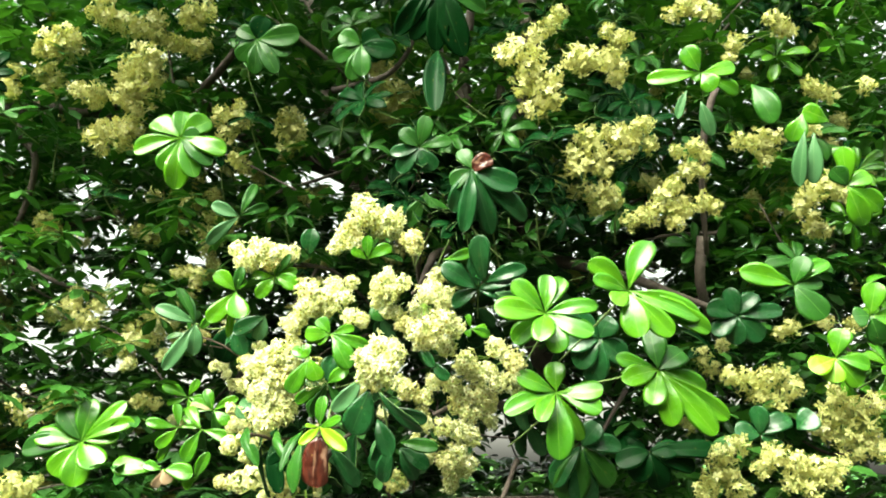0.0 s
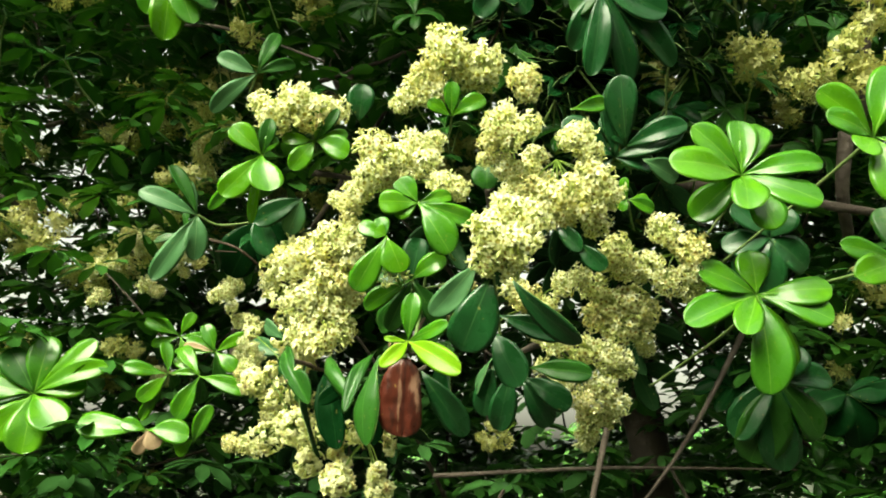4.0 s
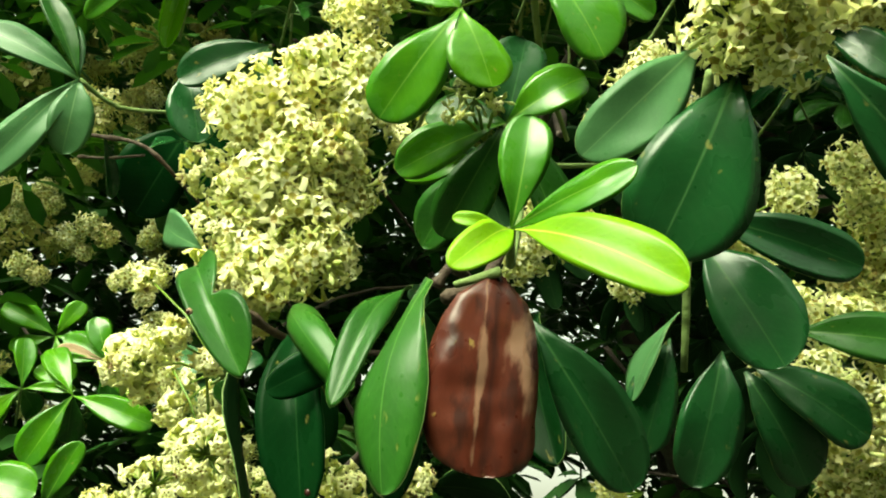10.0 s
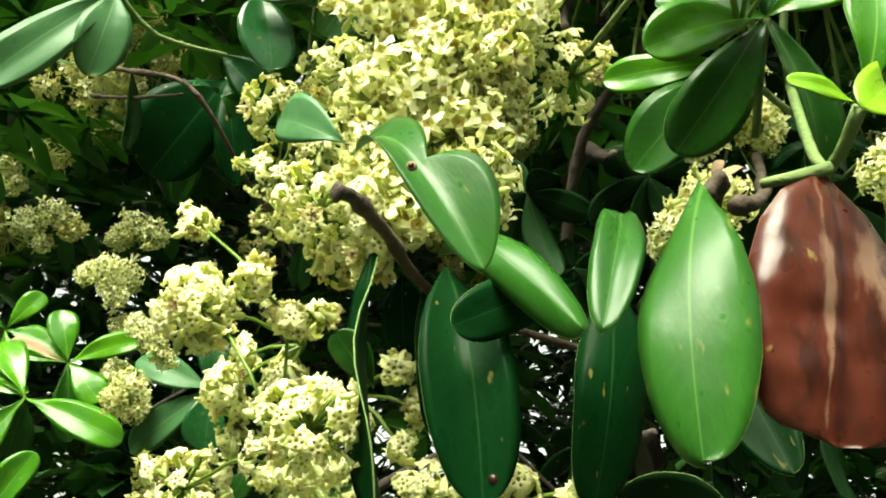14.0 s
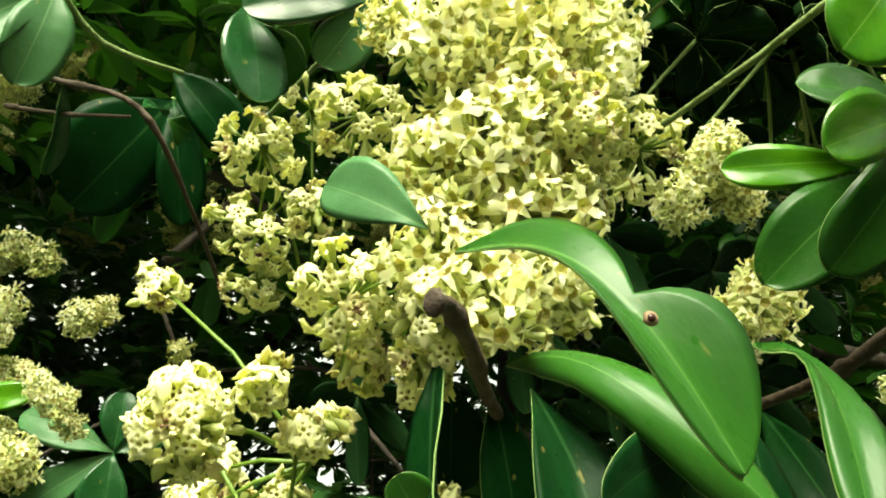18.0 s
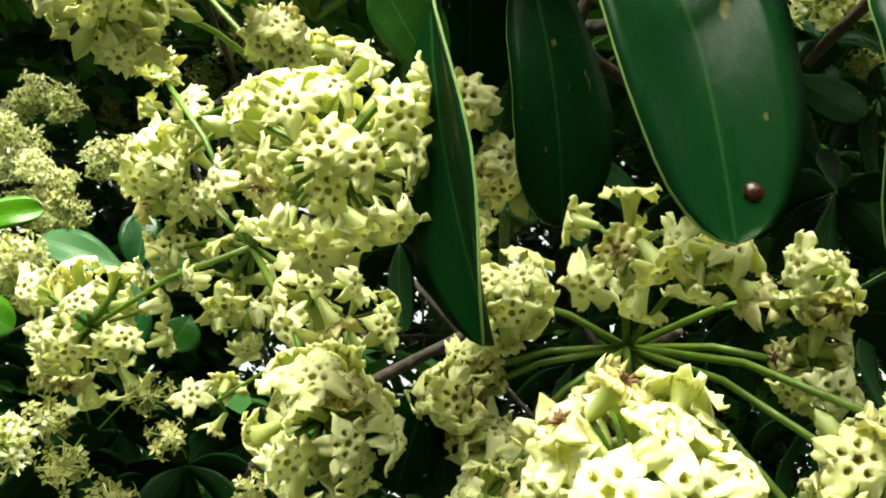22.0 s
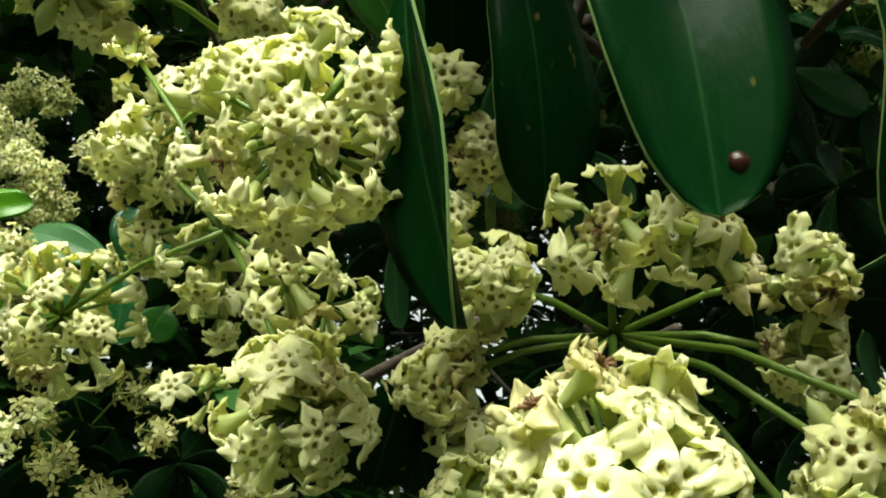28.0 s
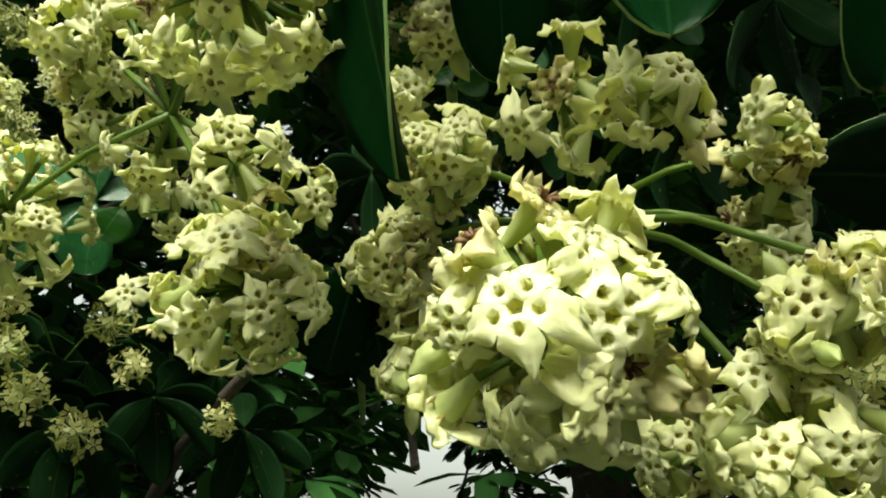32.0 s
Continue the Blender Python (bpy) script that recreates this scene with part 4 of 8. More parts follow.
leaf(s, (0.435, 2.319, 1.905), 0.0409, (-0.53, 0.60, 0.80), 'shade')
leaf(s, (0.325, 2.298, 1.872), 0.0392, (-0.32, 0.60, 0.80), 'shade')
leaf(s, (0.315, 2.333, 1.945), 0.0400, (-0.11, 0.60, 0.80), 'shade')
leaf(s, (0.291, 2.253, 1.978), 0.0391, (-0.42, 0.60, 0.80), 'shade')
leaf(s, (0.4, 2.271, 2.017), 0.0407, (-0.23, 0.60, 0.80), 'shade')
stem(s, [(0.355, 2.272, 1.973), (0.4, 2.318, 1.971), (0.483, 2.403, 1.984)], 0.002)
s = shoot((0.278, 2.425, 1.878), 'deeply shaded large leaves behind the near blossom', 'inner dark whorls')
leaf(s, (0.365, 2.44, 1.839), 0.0391, (-0.49, 0.60, 0.80), 'shade')
leaf(s, (0.302, 2.446, 1.782), 0.0383, (-0.28, 0.60, 0.80), 'shade')
leaf(s, (0.255, 2.489, 1.806), 0.0386, (-0.08, 0.60, 0.80), 'shade')
leaf(s, (0.206, 2.436, 1.856), 0.0377, (-0.37, 0.60, 0.80), 'shade')
leaf(s, (0.266, 2.429, 1.915), 0.0385, (-0.18, 0.60, 0.80), 'shade')
leaf(s, (0.313, 2.388, 1.888), 0.0382, (-0.49, 0.60, 0.80), 'shade')
stem(s, [(0.278, 2.425, 1.878), (0.317, 2.478, 1.87), (0.39, 2.578, 1.871)], 0.002)
s = shoot((0.029, 2.371, 2.306), 'deeply shaded large leaves behind the near blossom', 'inner dark whorls')
leaf(s, (0.101, 2.393, 2.246), 0.0375, (-0.18, 0.60, 0.80), 'shade')
leaf(s, (0.035, 2.409, 2.207), 0.0370, (0.03, 0.60, 0.80), 'shade')
leaf(s, (-0.02, 2.423, 2.256), 0.0373, (-0.26, 0.60, 0.80), 'shade')
leaf(s, (-0.029, 2.376, 2.306), 0.0373, (-0.06, 0.60, 0.80), 'shade')
leaf(s, (0.036, 2.36, 2.347), 0.0378, (-0.37, 0.60, 0.80), 'shade')
leaf(s, (0.09, 2.347, 2.296), 0.0375, (-0.18, 0.60, 0.80), 'shade')
stem(s, [(0.029, 2.371, 2.306), (0.053, 2.419, 2.321), (0.096, 2.509, 2.365)], 0.002)
s = shoot((-0.089, 2.4, 2.136), 'deeply shaded large leaves behind the near blossom', 'inner dark whorls')
leaf(s, (-0.048, 2.404, 2.038), 0.0358, (0.06, 0.60, 0.80), 'shade')
leaf(s, (-0.099, 2.474, 2.063), 0.0366, (-0.23, 0.60, 0.80), 'shade')
leaf(s, (-0.157, 2.411, 2.087), 0.0358, (-0.02, 0.60, 0.80), 'shade')
leaf(s, (-0.12, 2.422, 2.177), 0.0369, (-0.33, 0.60, 0.80), 'shade')
leaf(s, (-0.068, 2.355, 2.146), 0.0360, (-0.14, 0.60, 0.80), 'shade')
leaf(s, (-0.005, 2.415, 2.125), 0.0368, (0.05, 0.60, 0.80), 'shade')
stem(s, [(-0.089, 2.4, 2.136), (-0.071, 2.455, 2.145), (-0.036, 2.557, 2.178)], 0.002)
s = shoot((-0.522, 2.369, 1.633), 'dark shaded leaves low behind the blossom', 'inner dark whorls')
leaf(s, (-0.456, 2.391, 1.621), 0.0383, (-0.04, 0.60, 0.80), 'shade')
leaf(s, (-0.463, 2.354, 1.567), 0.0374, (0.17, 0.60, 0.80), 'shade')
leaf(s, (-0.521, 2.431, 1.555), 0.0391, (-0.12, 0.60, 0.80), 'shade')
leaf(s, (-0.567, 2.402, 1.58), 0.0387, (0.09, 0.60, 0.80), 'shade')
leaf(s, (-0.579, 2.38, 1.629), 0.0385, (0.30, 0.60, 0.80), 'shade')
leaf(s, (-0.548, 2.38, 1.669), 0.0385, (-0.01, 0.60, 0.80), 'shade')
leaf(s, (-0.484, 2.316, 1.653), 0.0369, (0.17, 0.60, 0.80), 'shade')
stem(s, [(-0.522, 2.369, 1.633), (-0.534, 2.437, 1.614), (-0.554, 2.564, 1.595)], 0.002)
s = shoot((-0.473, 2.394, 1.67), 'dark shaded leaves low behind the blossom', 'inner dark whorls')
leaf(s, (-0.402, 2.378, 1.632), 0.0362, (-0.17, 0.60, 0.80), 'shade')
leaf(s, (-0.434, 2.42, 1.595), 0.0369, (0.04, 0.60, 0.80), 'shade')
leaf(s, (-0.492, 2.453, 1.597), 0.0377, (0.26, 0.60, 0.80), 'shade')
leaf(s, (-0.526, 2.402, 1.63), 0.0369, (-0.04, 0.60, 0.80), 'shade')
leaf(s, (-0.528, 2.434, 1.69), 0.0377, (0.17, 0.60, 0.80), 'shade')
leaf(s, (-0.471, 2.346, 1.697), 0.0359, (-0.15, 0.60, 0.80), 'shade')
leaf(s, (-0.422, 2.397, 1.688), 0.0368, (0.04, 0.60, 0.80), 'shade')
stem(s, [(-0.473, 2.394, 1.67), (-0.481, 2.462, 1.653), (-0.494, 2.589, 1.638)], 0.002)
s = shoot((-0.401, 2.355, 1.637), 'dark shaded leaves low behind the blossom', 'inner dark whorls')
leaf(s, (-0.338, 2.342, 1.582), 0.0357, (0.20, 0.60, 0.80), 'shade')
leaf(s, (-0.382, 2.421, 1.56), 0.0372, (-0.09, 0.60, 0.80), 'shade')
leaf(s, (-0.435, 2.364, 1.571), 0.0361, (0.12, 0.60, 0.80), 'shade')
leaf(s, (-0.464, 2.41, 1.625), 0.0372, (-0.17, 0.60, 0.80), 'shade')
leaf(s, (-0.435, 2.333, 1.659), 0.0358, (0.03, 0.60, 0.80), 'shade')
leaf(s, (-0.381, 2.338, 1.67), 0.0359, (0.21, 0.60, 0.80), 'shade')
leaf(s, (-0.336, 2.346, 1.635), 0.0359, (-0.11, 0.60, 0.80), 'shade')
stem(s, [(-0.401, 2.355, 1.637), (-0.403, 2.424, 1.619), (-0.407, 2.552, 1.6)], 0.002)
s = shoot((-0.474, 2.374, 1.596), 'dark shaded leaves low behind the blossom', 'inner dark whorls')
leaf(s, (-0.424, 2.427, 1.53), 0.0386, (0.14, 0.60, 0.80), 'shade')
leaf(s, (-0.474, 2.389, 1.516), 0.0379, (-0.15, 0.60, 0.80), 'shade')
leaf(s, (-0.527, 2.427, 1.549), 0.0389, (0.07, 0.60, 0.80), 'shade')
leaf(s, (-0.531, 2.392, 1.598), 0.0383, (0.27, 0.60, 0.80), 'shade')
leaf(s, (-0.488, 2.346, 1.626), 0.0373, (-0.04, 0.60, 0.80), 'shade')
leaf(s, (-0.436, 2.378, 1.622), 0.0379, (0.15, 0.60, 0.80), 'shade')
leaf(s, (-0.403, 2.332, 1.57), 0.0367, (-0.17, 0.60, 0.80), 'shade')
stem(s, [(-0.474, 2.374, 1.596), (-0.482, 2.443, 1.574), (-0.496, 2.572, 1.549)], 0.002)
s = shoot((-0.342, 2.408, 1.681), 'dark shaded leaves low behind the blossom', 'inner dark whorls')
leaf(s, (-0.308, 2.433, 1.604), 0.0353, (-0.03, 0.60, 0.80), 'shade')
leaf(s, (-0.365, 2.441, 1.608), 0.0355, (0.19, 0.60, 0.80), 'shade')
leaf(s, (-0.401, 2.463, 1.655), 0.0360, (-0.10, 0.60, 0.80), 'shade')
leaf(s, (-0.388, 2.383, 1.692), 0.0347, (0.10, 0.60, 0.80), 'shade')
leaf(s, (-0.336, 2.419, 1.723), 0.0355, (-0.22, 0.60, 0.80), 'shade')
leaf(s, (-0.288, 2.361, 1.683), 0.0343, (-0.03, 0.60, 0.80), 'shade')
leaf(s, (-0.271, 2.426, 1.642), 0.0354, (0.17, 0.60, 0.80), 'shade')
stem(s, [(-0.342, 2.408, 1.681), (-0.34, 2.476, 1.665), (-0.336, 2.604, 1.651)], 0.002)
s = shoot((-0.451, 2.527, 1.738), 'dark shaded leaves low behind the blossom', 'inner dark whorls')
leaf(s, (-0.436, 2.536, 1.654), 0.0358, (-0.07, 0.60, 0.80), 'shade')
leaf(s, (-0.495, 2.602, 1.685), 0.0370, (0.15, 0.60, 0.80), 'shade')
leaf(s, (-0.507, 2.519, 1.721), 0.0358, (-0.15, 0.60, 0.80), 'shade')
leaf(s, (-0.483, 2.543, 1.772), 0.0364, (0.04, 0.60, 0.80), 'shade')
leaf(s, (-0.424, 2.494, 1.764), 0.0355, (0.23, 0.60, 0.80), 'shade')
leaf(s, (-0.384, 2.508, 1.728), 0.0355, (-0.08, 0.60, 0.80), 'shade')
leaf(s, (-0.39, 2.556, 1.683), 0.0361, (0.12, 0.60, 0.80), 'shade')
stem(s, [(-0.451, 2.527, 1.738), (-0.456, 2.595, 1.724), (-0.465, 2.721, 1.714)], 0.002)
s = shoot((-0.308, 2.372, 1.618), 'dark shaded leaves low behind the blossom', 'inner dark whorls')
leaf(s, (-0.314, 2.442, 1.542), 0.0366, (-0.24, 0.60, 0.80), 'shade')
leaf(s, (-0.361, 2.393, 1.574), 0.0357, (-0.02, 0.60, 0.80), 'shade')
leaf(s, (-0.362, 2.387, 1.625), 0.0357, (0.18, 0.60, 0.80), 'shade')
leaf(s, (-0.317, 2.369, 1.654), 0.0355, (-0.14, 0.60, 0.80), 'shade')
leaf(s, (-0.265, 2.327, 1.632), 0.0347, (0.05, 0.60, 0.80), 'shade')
leaf(s, (-0.232, 2.396, 1.593), 0.0360, (-0.26, 0.60, 0.80), 'shade')
leaf(s, (-0.265, 2.362, 1.545), 0.0352, (-0.05, 0.60, 0.80), 'shade')
stem(s, [(-0.308, 2.372, 1.618), (-0.303, 2.441, 1.598), (-0.293, 2.569, 1.576)], 0.002)
s = shoot((-0.601, 2.561, 1.757), 'dark shaded leaves low behind the blossom', 'inner dark whorls')
leaf(s, (-0.631, 2.61, 1.69), 0.0385, (0.30, 0.60, 0.80), 'shade')
leaf(s, (-0.656, 2.572, 1.729), 0.0381, (0.01, 0.60, 0.80), 'shade')
leaf(s, (-0.65, 2.591, 1.786), 0.0386, (0.21, 0.60, 0.80), 'shade')
leaf(s, (-0.583, 2.508, 1.782), 0.0370, (-0.10, 0.60, 0.80), 'shade')
leaf(s, (-0.546, 2.571, 1.768), 0.0379, (0.09, 0.60, 0.80), 'shade')
leaf(s, (-0.53, 2.543, 1.706), 0.0371, (0.29, 0.60, 0.80), 'shade')
leaf(s, (-0.575, 2.602, 1.681), 0.0381, (-0.01, 0.60, 0.80), 'shade')
stem(s, [(-0.601, 2.561, 1.757), (-0.615, 2.628, 1.744), (-0.641, 2.751, 1.734)], 0.002)
s = shoot((-0.3141, 1.7255, 1.6318), 'small rounded leaves behind the flower stalks')
leaf(s, (-0.3038, 1.7212, 1.6342), 0.0113, (-0.36, -0.92, -0.18), 'mid')
leaf(s, (-0.3178, 1.7332, 1.6416), 0.0115, (-0.32, -0.93, -0.18), 'mid')
leaf(s, (-0.4152, 1.8106, 1.5913), 0.0158, (0.07, -1, 0.04), 'mid', base=(-0.4104, 1.813, 1.6066))
stem(s, [(-0.314, 1.726, 1.632), (-0.293, 1.782, 1.637), (-0.255, 1.888, 1.662)], 0.002)
s = shoot((-0.3387, 1.7199, 1.5661), 'dark leaf standing among the flower heads')
leaf(s, (-0.3414, 1.7355, 1.5371), 0.0228, (-0.23, -0.95, -0.22), 'dark')
leaf(s, (-0.3198, 1.7517, 1.5386), 0.0187, (-0.26, -0.94, -0.22), 'dark')
stem(s, [(-0.339, 1.72, 1.566), (-0.322, 1.785, 1.557), (-0.291, 1.905, 1.555)], 0.002)
s = shoot((-0.476, 2.195, 1.766), 'dark whorled leaves behind the near blossom')
leaf(s, (-0.566, 2.211, 1.794), 0.0372, (0.08, -1, 0.06), 'sage')
leaf(s, (-0.553, 2.249, 1.7), 0.0405, (0.07, -0.99, 0.11), 'sage')
leaf(s, (-0.47, 2.206, 1.702), 0.0455, (0.02, -0.99, 0.1), 'deep')
leaf(s, (-0.48, 2.187, 1.823), 0.0337, (0.03, -1, 0.03), 'deep')
leaf(s, (-0.436, 2.201, 1.794), 0.0307, (0, -1, 0.05), 'deep')
stem(s, [(-0.476, 2.195, 1.766), (-0.478, 2.262, 1.756), (-0.482, 2.387, 1.753)], 0.002)
s = shoot((-0.4978, 1.8972, 1.9566), 'large shaded leaves of an inner shoot')
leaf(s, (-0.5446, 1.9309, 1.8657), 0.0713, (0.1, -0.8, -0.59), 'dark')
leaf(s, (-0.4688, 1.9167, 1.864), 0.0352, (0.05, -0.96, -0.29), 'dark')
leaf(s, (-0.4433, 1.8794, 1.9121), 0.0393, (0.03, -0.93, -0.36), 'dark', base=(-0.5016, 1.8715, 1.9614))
leaf(s, (-0.4718, 1.903, 1.9308), 0.0283, (0.06, -0.94, -0.33), 'mid', base=(-0.4973, 1.8878, 1.931))
leaf(s, (-0.5217, 1.9627, 1.8594), 0.0241, (0.1, -0.96, -0.26), 'mid')
stem(s, [(-0.498, 1.897, 1.957), (-0.502, 1.951, 1.972), (-0.511, 2.05, 2.015)], 0.002)
s = shoot((-0.23, 1.5531, 1.7579), 'glossy green leaves below the yellow shoot')
leaf(s, (-0.2792, 1.583, 1.7577), 0.0181, (-0.68, -0.63, -0.37), 'young')
leaf(s, (-0.2673, 1.5815, 1.7115), 0.0313, (-0.71, -0.63, -0.3), 'mid', base=(-0.2274, 1.5532, 1.756))
stem(s, [(-0.23, 1.553, 1.758), (-0.187, 1.586, 1.773), (-0.108, 1.646, 1.816)], 0.002)
s = shoot((-0.5102, 1.8272, 1.8877), 'thin forked brown twig with a few small leaves')
stem(s, [(-0.6086, 1.8787, 1.9247), (-0.562, 1.852, 1.910), (-0.5102, 1.8272, 1.8877), (-0.47, 1.87, 1.86), (-0.42, 1.98, 1.84)], 0.0022, TWIG)
stem(s, [(-0.598, 1.892, 1.907), (-0.56, 1.868, 1.896), (-0.515, 1.833, 1.884)], 0.0016, TWIG)
leaf(s, (-0.668, 1.885, 1.915), 0.016, (-0.2, -0.8, 0.5), 'mid', base=(-0.6086, 1.8787, 1.9247))
leaf(s, (-0.612, 1.872, 1.972), 0.016, (-0.3, -0.8, 0.4), 'mid', base=(-0.6086, 1.8787, 1.9247))
leaf(s, (-0.560, 1.905, 1.868), 0.014, (0.2, -0.9, 0.3), 'deep', base=(-0.562, 1.852, 1.910))
leaf(s, (-0.500, 1.875, 1.925), 0.014, (0.1, -0.9, 0.4), 'deep', base=(-0.5102, 1.8272, 1.8877))
c = cluster((-0.739, 2.286, 2.188), 'shade-toned cream flower heads beside a forked twig', 'flower clusters')
head(c, (-0.742, 2.216, 2.166), 0.0205, far=True)
head(c, (-0.707, 2.21, 2.157), 0.0232, far=True)
head(c, (-0.717, 2.227, 2.135), 0.0191, far=True)
head(c, (-0.798, 2.285, 2.182), 0.0201, far=True)
s = shoot((-0.1299, 1.4818, 1.7765), 'large dark glossy leaves hanging below the blossom')
leaf(s, (-0.1673, 1.4747, 1.6708), 0.0556, (-0.19, -0.89, -0.42), 'deep', base=(-0.133, 1.4531, 1.7537))
leaf(s, (-0.2017, 1.4597, 1.7103), 0.0319, (-0.13, -0.9, -0.4), 'sage', base=(-0.1479, 1.4572, 1.7712))
leaf(s, (-0.0362, 1.4405, 1.6737), 0.0307, (-0.62, -0.75, -0.25), 'deep', base=(-0.1128, 1.4155, 1.7398))
leaf(s, (-0.0298, 1.5376, 1.6997), 0.0308, (-0.33, -0.94, -0), 'deep', base=(-0.116, 1.5394, 1.7245))
leaf(s, (-0.097, 1.5048, 1.6334), 0.0409, (-0.26, -0.92, -0.29), 'deep', base=(-0.1246, 1.522, 1.7001))
leaf(s, (-0.1174, 1.5721, 1.5845), 0.0338, (-0.24, -0.96, -0.17), 'deep', base=(-0.1008, 1.5609, 1.6548))
leaf(s, (-0.133, 1.6018, 1.6049), 0.0300, (-0.2, -0.96, -0.19), 'deep', base=(-0.1187, 1.5879, 1.6683))
leaf(s, (-0.028, 1.5554, 1.6121), 0.0327, (-0.34, -0.92, 0.16), 'deep', base=(-0.0833, 1.563, 1.6489))
leaf(s, (-0.0521, 1.5751, 1.5892), 0.0331, (-0.31, -0.93, 0.19), 'deep', base=(-0.0852, 1.5692, 1.6467))
leaf(s, (-0.0093, 1.5092, 1.6478), 0.0275, (-0.39, -0.91, 0.11), 'mid', base=(-0.0817, 1.5274, 1.6578))
leaf(s, (0.0122, 1.4928, 1.7731), 0.0247, (-0.48, -0.86, -0.15), 'deep', base=(-0.0203, 1.5008, 1.8085))
leaf(s, (-0.0177, 1.4946, 1.7967), 0.0231, (-0.43, -0.88, -0.2), 'deep', base=(-0.0446, 1.5119, 1.8357))
leaf(s, (-0.0362, 1.591, 1.6033), 0.0232, (-0.34, -0.92, 0.2), 'sage', base=(-0.0547, 1.5925, 1.6274))
leaf(s, (-0.1411, 1.5916, 1.6315), 0.0203, (-0.71, -0.35, 0.61), 'sage', base=(-0.1178, 1.573, 1.6792))
stem(s, [(-0.1299, 1.4818, 1.7765), (-0.1162, 1.5522, 1.7329), (-0.1047, 1.6042, 1.6538)], 0.003)
s = shoot((-0.217, 1.505, 1.86), 'young green whorl among the blossom')
leaf(s, (-0.266, 1.502, 1.861), 0.0318, (0.09, -0.99, -0.07), 'young')
leaf(s, (-0.178, 1.498, 1.795), 0.0402, (0.03, -1, -0.03), 'young')
leaf(s, (-0.143, 1.517, 1.838), 0.0263, (0.01, -1, -0.06), 'young')
leaf(s, (-0.243, 1.504, 1.89), 0.0277, (0.08, -0.99, -0.09), 'young')
leaf(s, (-0.247, 1.508, 1.846), 0.0219, (0.08, -0.99, -0.06), 'young')
leaf(s, (-0.173, 1.523, 1.877), 0.0200, (0.03, -1, -0.08), 'young')
stem(s, [(-0.217, 1.505, 1.86), (-0.196, 1.576, 1.844), (-0.166, 1.629, 1.818)], 0.0025)
s = shoot((-0.256, 1.502, 1.816), 'young green whorl on a pale stalk')
leaf(s, (-0.237, 1.508, 1.772), 0.0351, (0.1, -0.99, 0.01), 'young')
leaf(s, (-0.294, 1.512, 1.75), 0.0341, (0.14, -0.99, 0.03), 'young')
leaf(s, (-0.29, 1.505, 1.833), 0.0216, (0.14, -0.99, -0.03), 'young')
leaf(s, (-0.265, 1.504, 1.841), 0.0195, (0.12, -0.99, -0.03), 'young')
leaf(s, (-0.27, 1.499, 1.822), 0.0215, (0.12, -0.99, -0.02), 'young')
stem(s, [(-0.256, 1.502, 1.816), (-0.264, 1.567, 1.811), (-0.277, 1.687, 1.819)], 0.002)
s = shoot((-0.225, 1.536, 1.769), 'rounded green leaves below a bud stalk')
leaf(s, (-0.215, 1.529, 1.822), 0.0330, (0.06, -1, 0.02), 'deep')
leaf(s, (-0.184, 1.519, 1.795), 0.0282, (0.04, -1, 0.03), 'young')
leaf(s, (-0.283, 1.535, 1.732), 0.0245, (0.11, -0.99, 0.08), 'young')
leaf(s, (-0.255, 1.565, 1.71), 0.0303, (0.09, -0.99, 0.1), 'mid')
leaf(s, (-0.186, 1.56, 1.708), 0.0274, (0.04, -0.99, 0.09), 'mid')
leaf(s, (-0.268, 1.551, 1.78), 0.0277, (0.1, -0.99, 0.05), 'mid')
stem(s, [(-0.225, 1.536, 1.769), (-0.212, 1.571, 1.733)], 0.0025)
s = shoot((-0.374, 1.694, 2.023), 'young leaf whorl beside a pale flower head')
leaf(s, (-0.374, 1.678, 2.07), 0.0251, (0.22, -0.96, -0.16), 'young')
leaf(s, (-0.322, 1.684, 1.998), 0.0377, (0.19, -0.97, -0.13), 'young')
leaf(s, (-0.406, 1.678, 1.972), 0.0319, (0.24, -0.97, -0.11), 'young')
leaf(s, (-0.338, 1.68, 2.07), 0.0177, (0.2, -0.97, -0.16), 'mid')
leaf(s, (-0.325, 1.702, 2.038), 0.0192, (0.19, -0.97, -0.14), 'young')
leaf(s, (-0.424, 1.69, 2.027), 0.0222, (0.24, -0.96, -0.13), 'young')
stem(s, [(-0.374, 1.694, 2.023), (-0.387, 1.754, 2.025), (-0.412, 1.866, 2.046)], 0.002)
s = shoot((-0.44, 1.632, 1.974), 'young leaf whorl with rounded blades')
leaf(s, (-0.482, 1.617, 2.013), 0.0363, (0.33, -0.94, -0.13), 'young')
leaf(s, (-0.422, 1.613, 1.912), 0.0486, (0.3, -0.95, -0.08), 'young')
leaf(s, (-0.489, 1.611, 1.906), 0.0395, (0.33, -0.94, -0.08), 'young')
leaf(s, (-0.427, 1.616, 2.024), 0.0236, (0.3, -0.94, -0.14), 'mid')
leaf(s, (-0.456, 1.654, 1.879), 0.0165, (0.31, -0.95, -0.06), 'young')
leaf(s, (-0.516, 1.654, 1.899), 0.0195, (0.34, -0.94, -0.06), 'young')
leaf(s, (-0.42, 1.625, 1.999), 0.0208, (0.29, -0.95, -0.12), 'young')
stem(s, [(-0.44, 1.632, 1.974), (-0.459, 1.692, 1.976), (-0.495, 1.803, 1.994)], 0.002)
s = shoot((-0.573, 1.796, 1.936), 'thin grey-green leaf whorl on a side twig')
leaf(s, (-0.663, 1.779, 1.971), 0.0346, (0.41, -0.91, -0.01), 'sage')
leaf(s, (-0.618, 1.787, 2.017), 0.0248, (0.39, -0.92, -0.03), 'mid')
leaf(s, (-0.637, 1.797, 1.83), 0.0356, (0.4, -0.92, 0.05), 'sage')
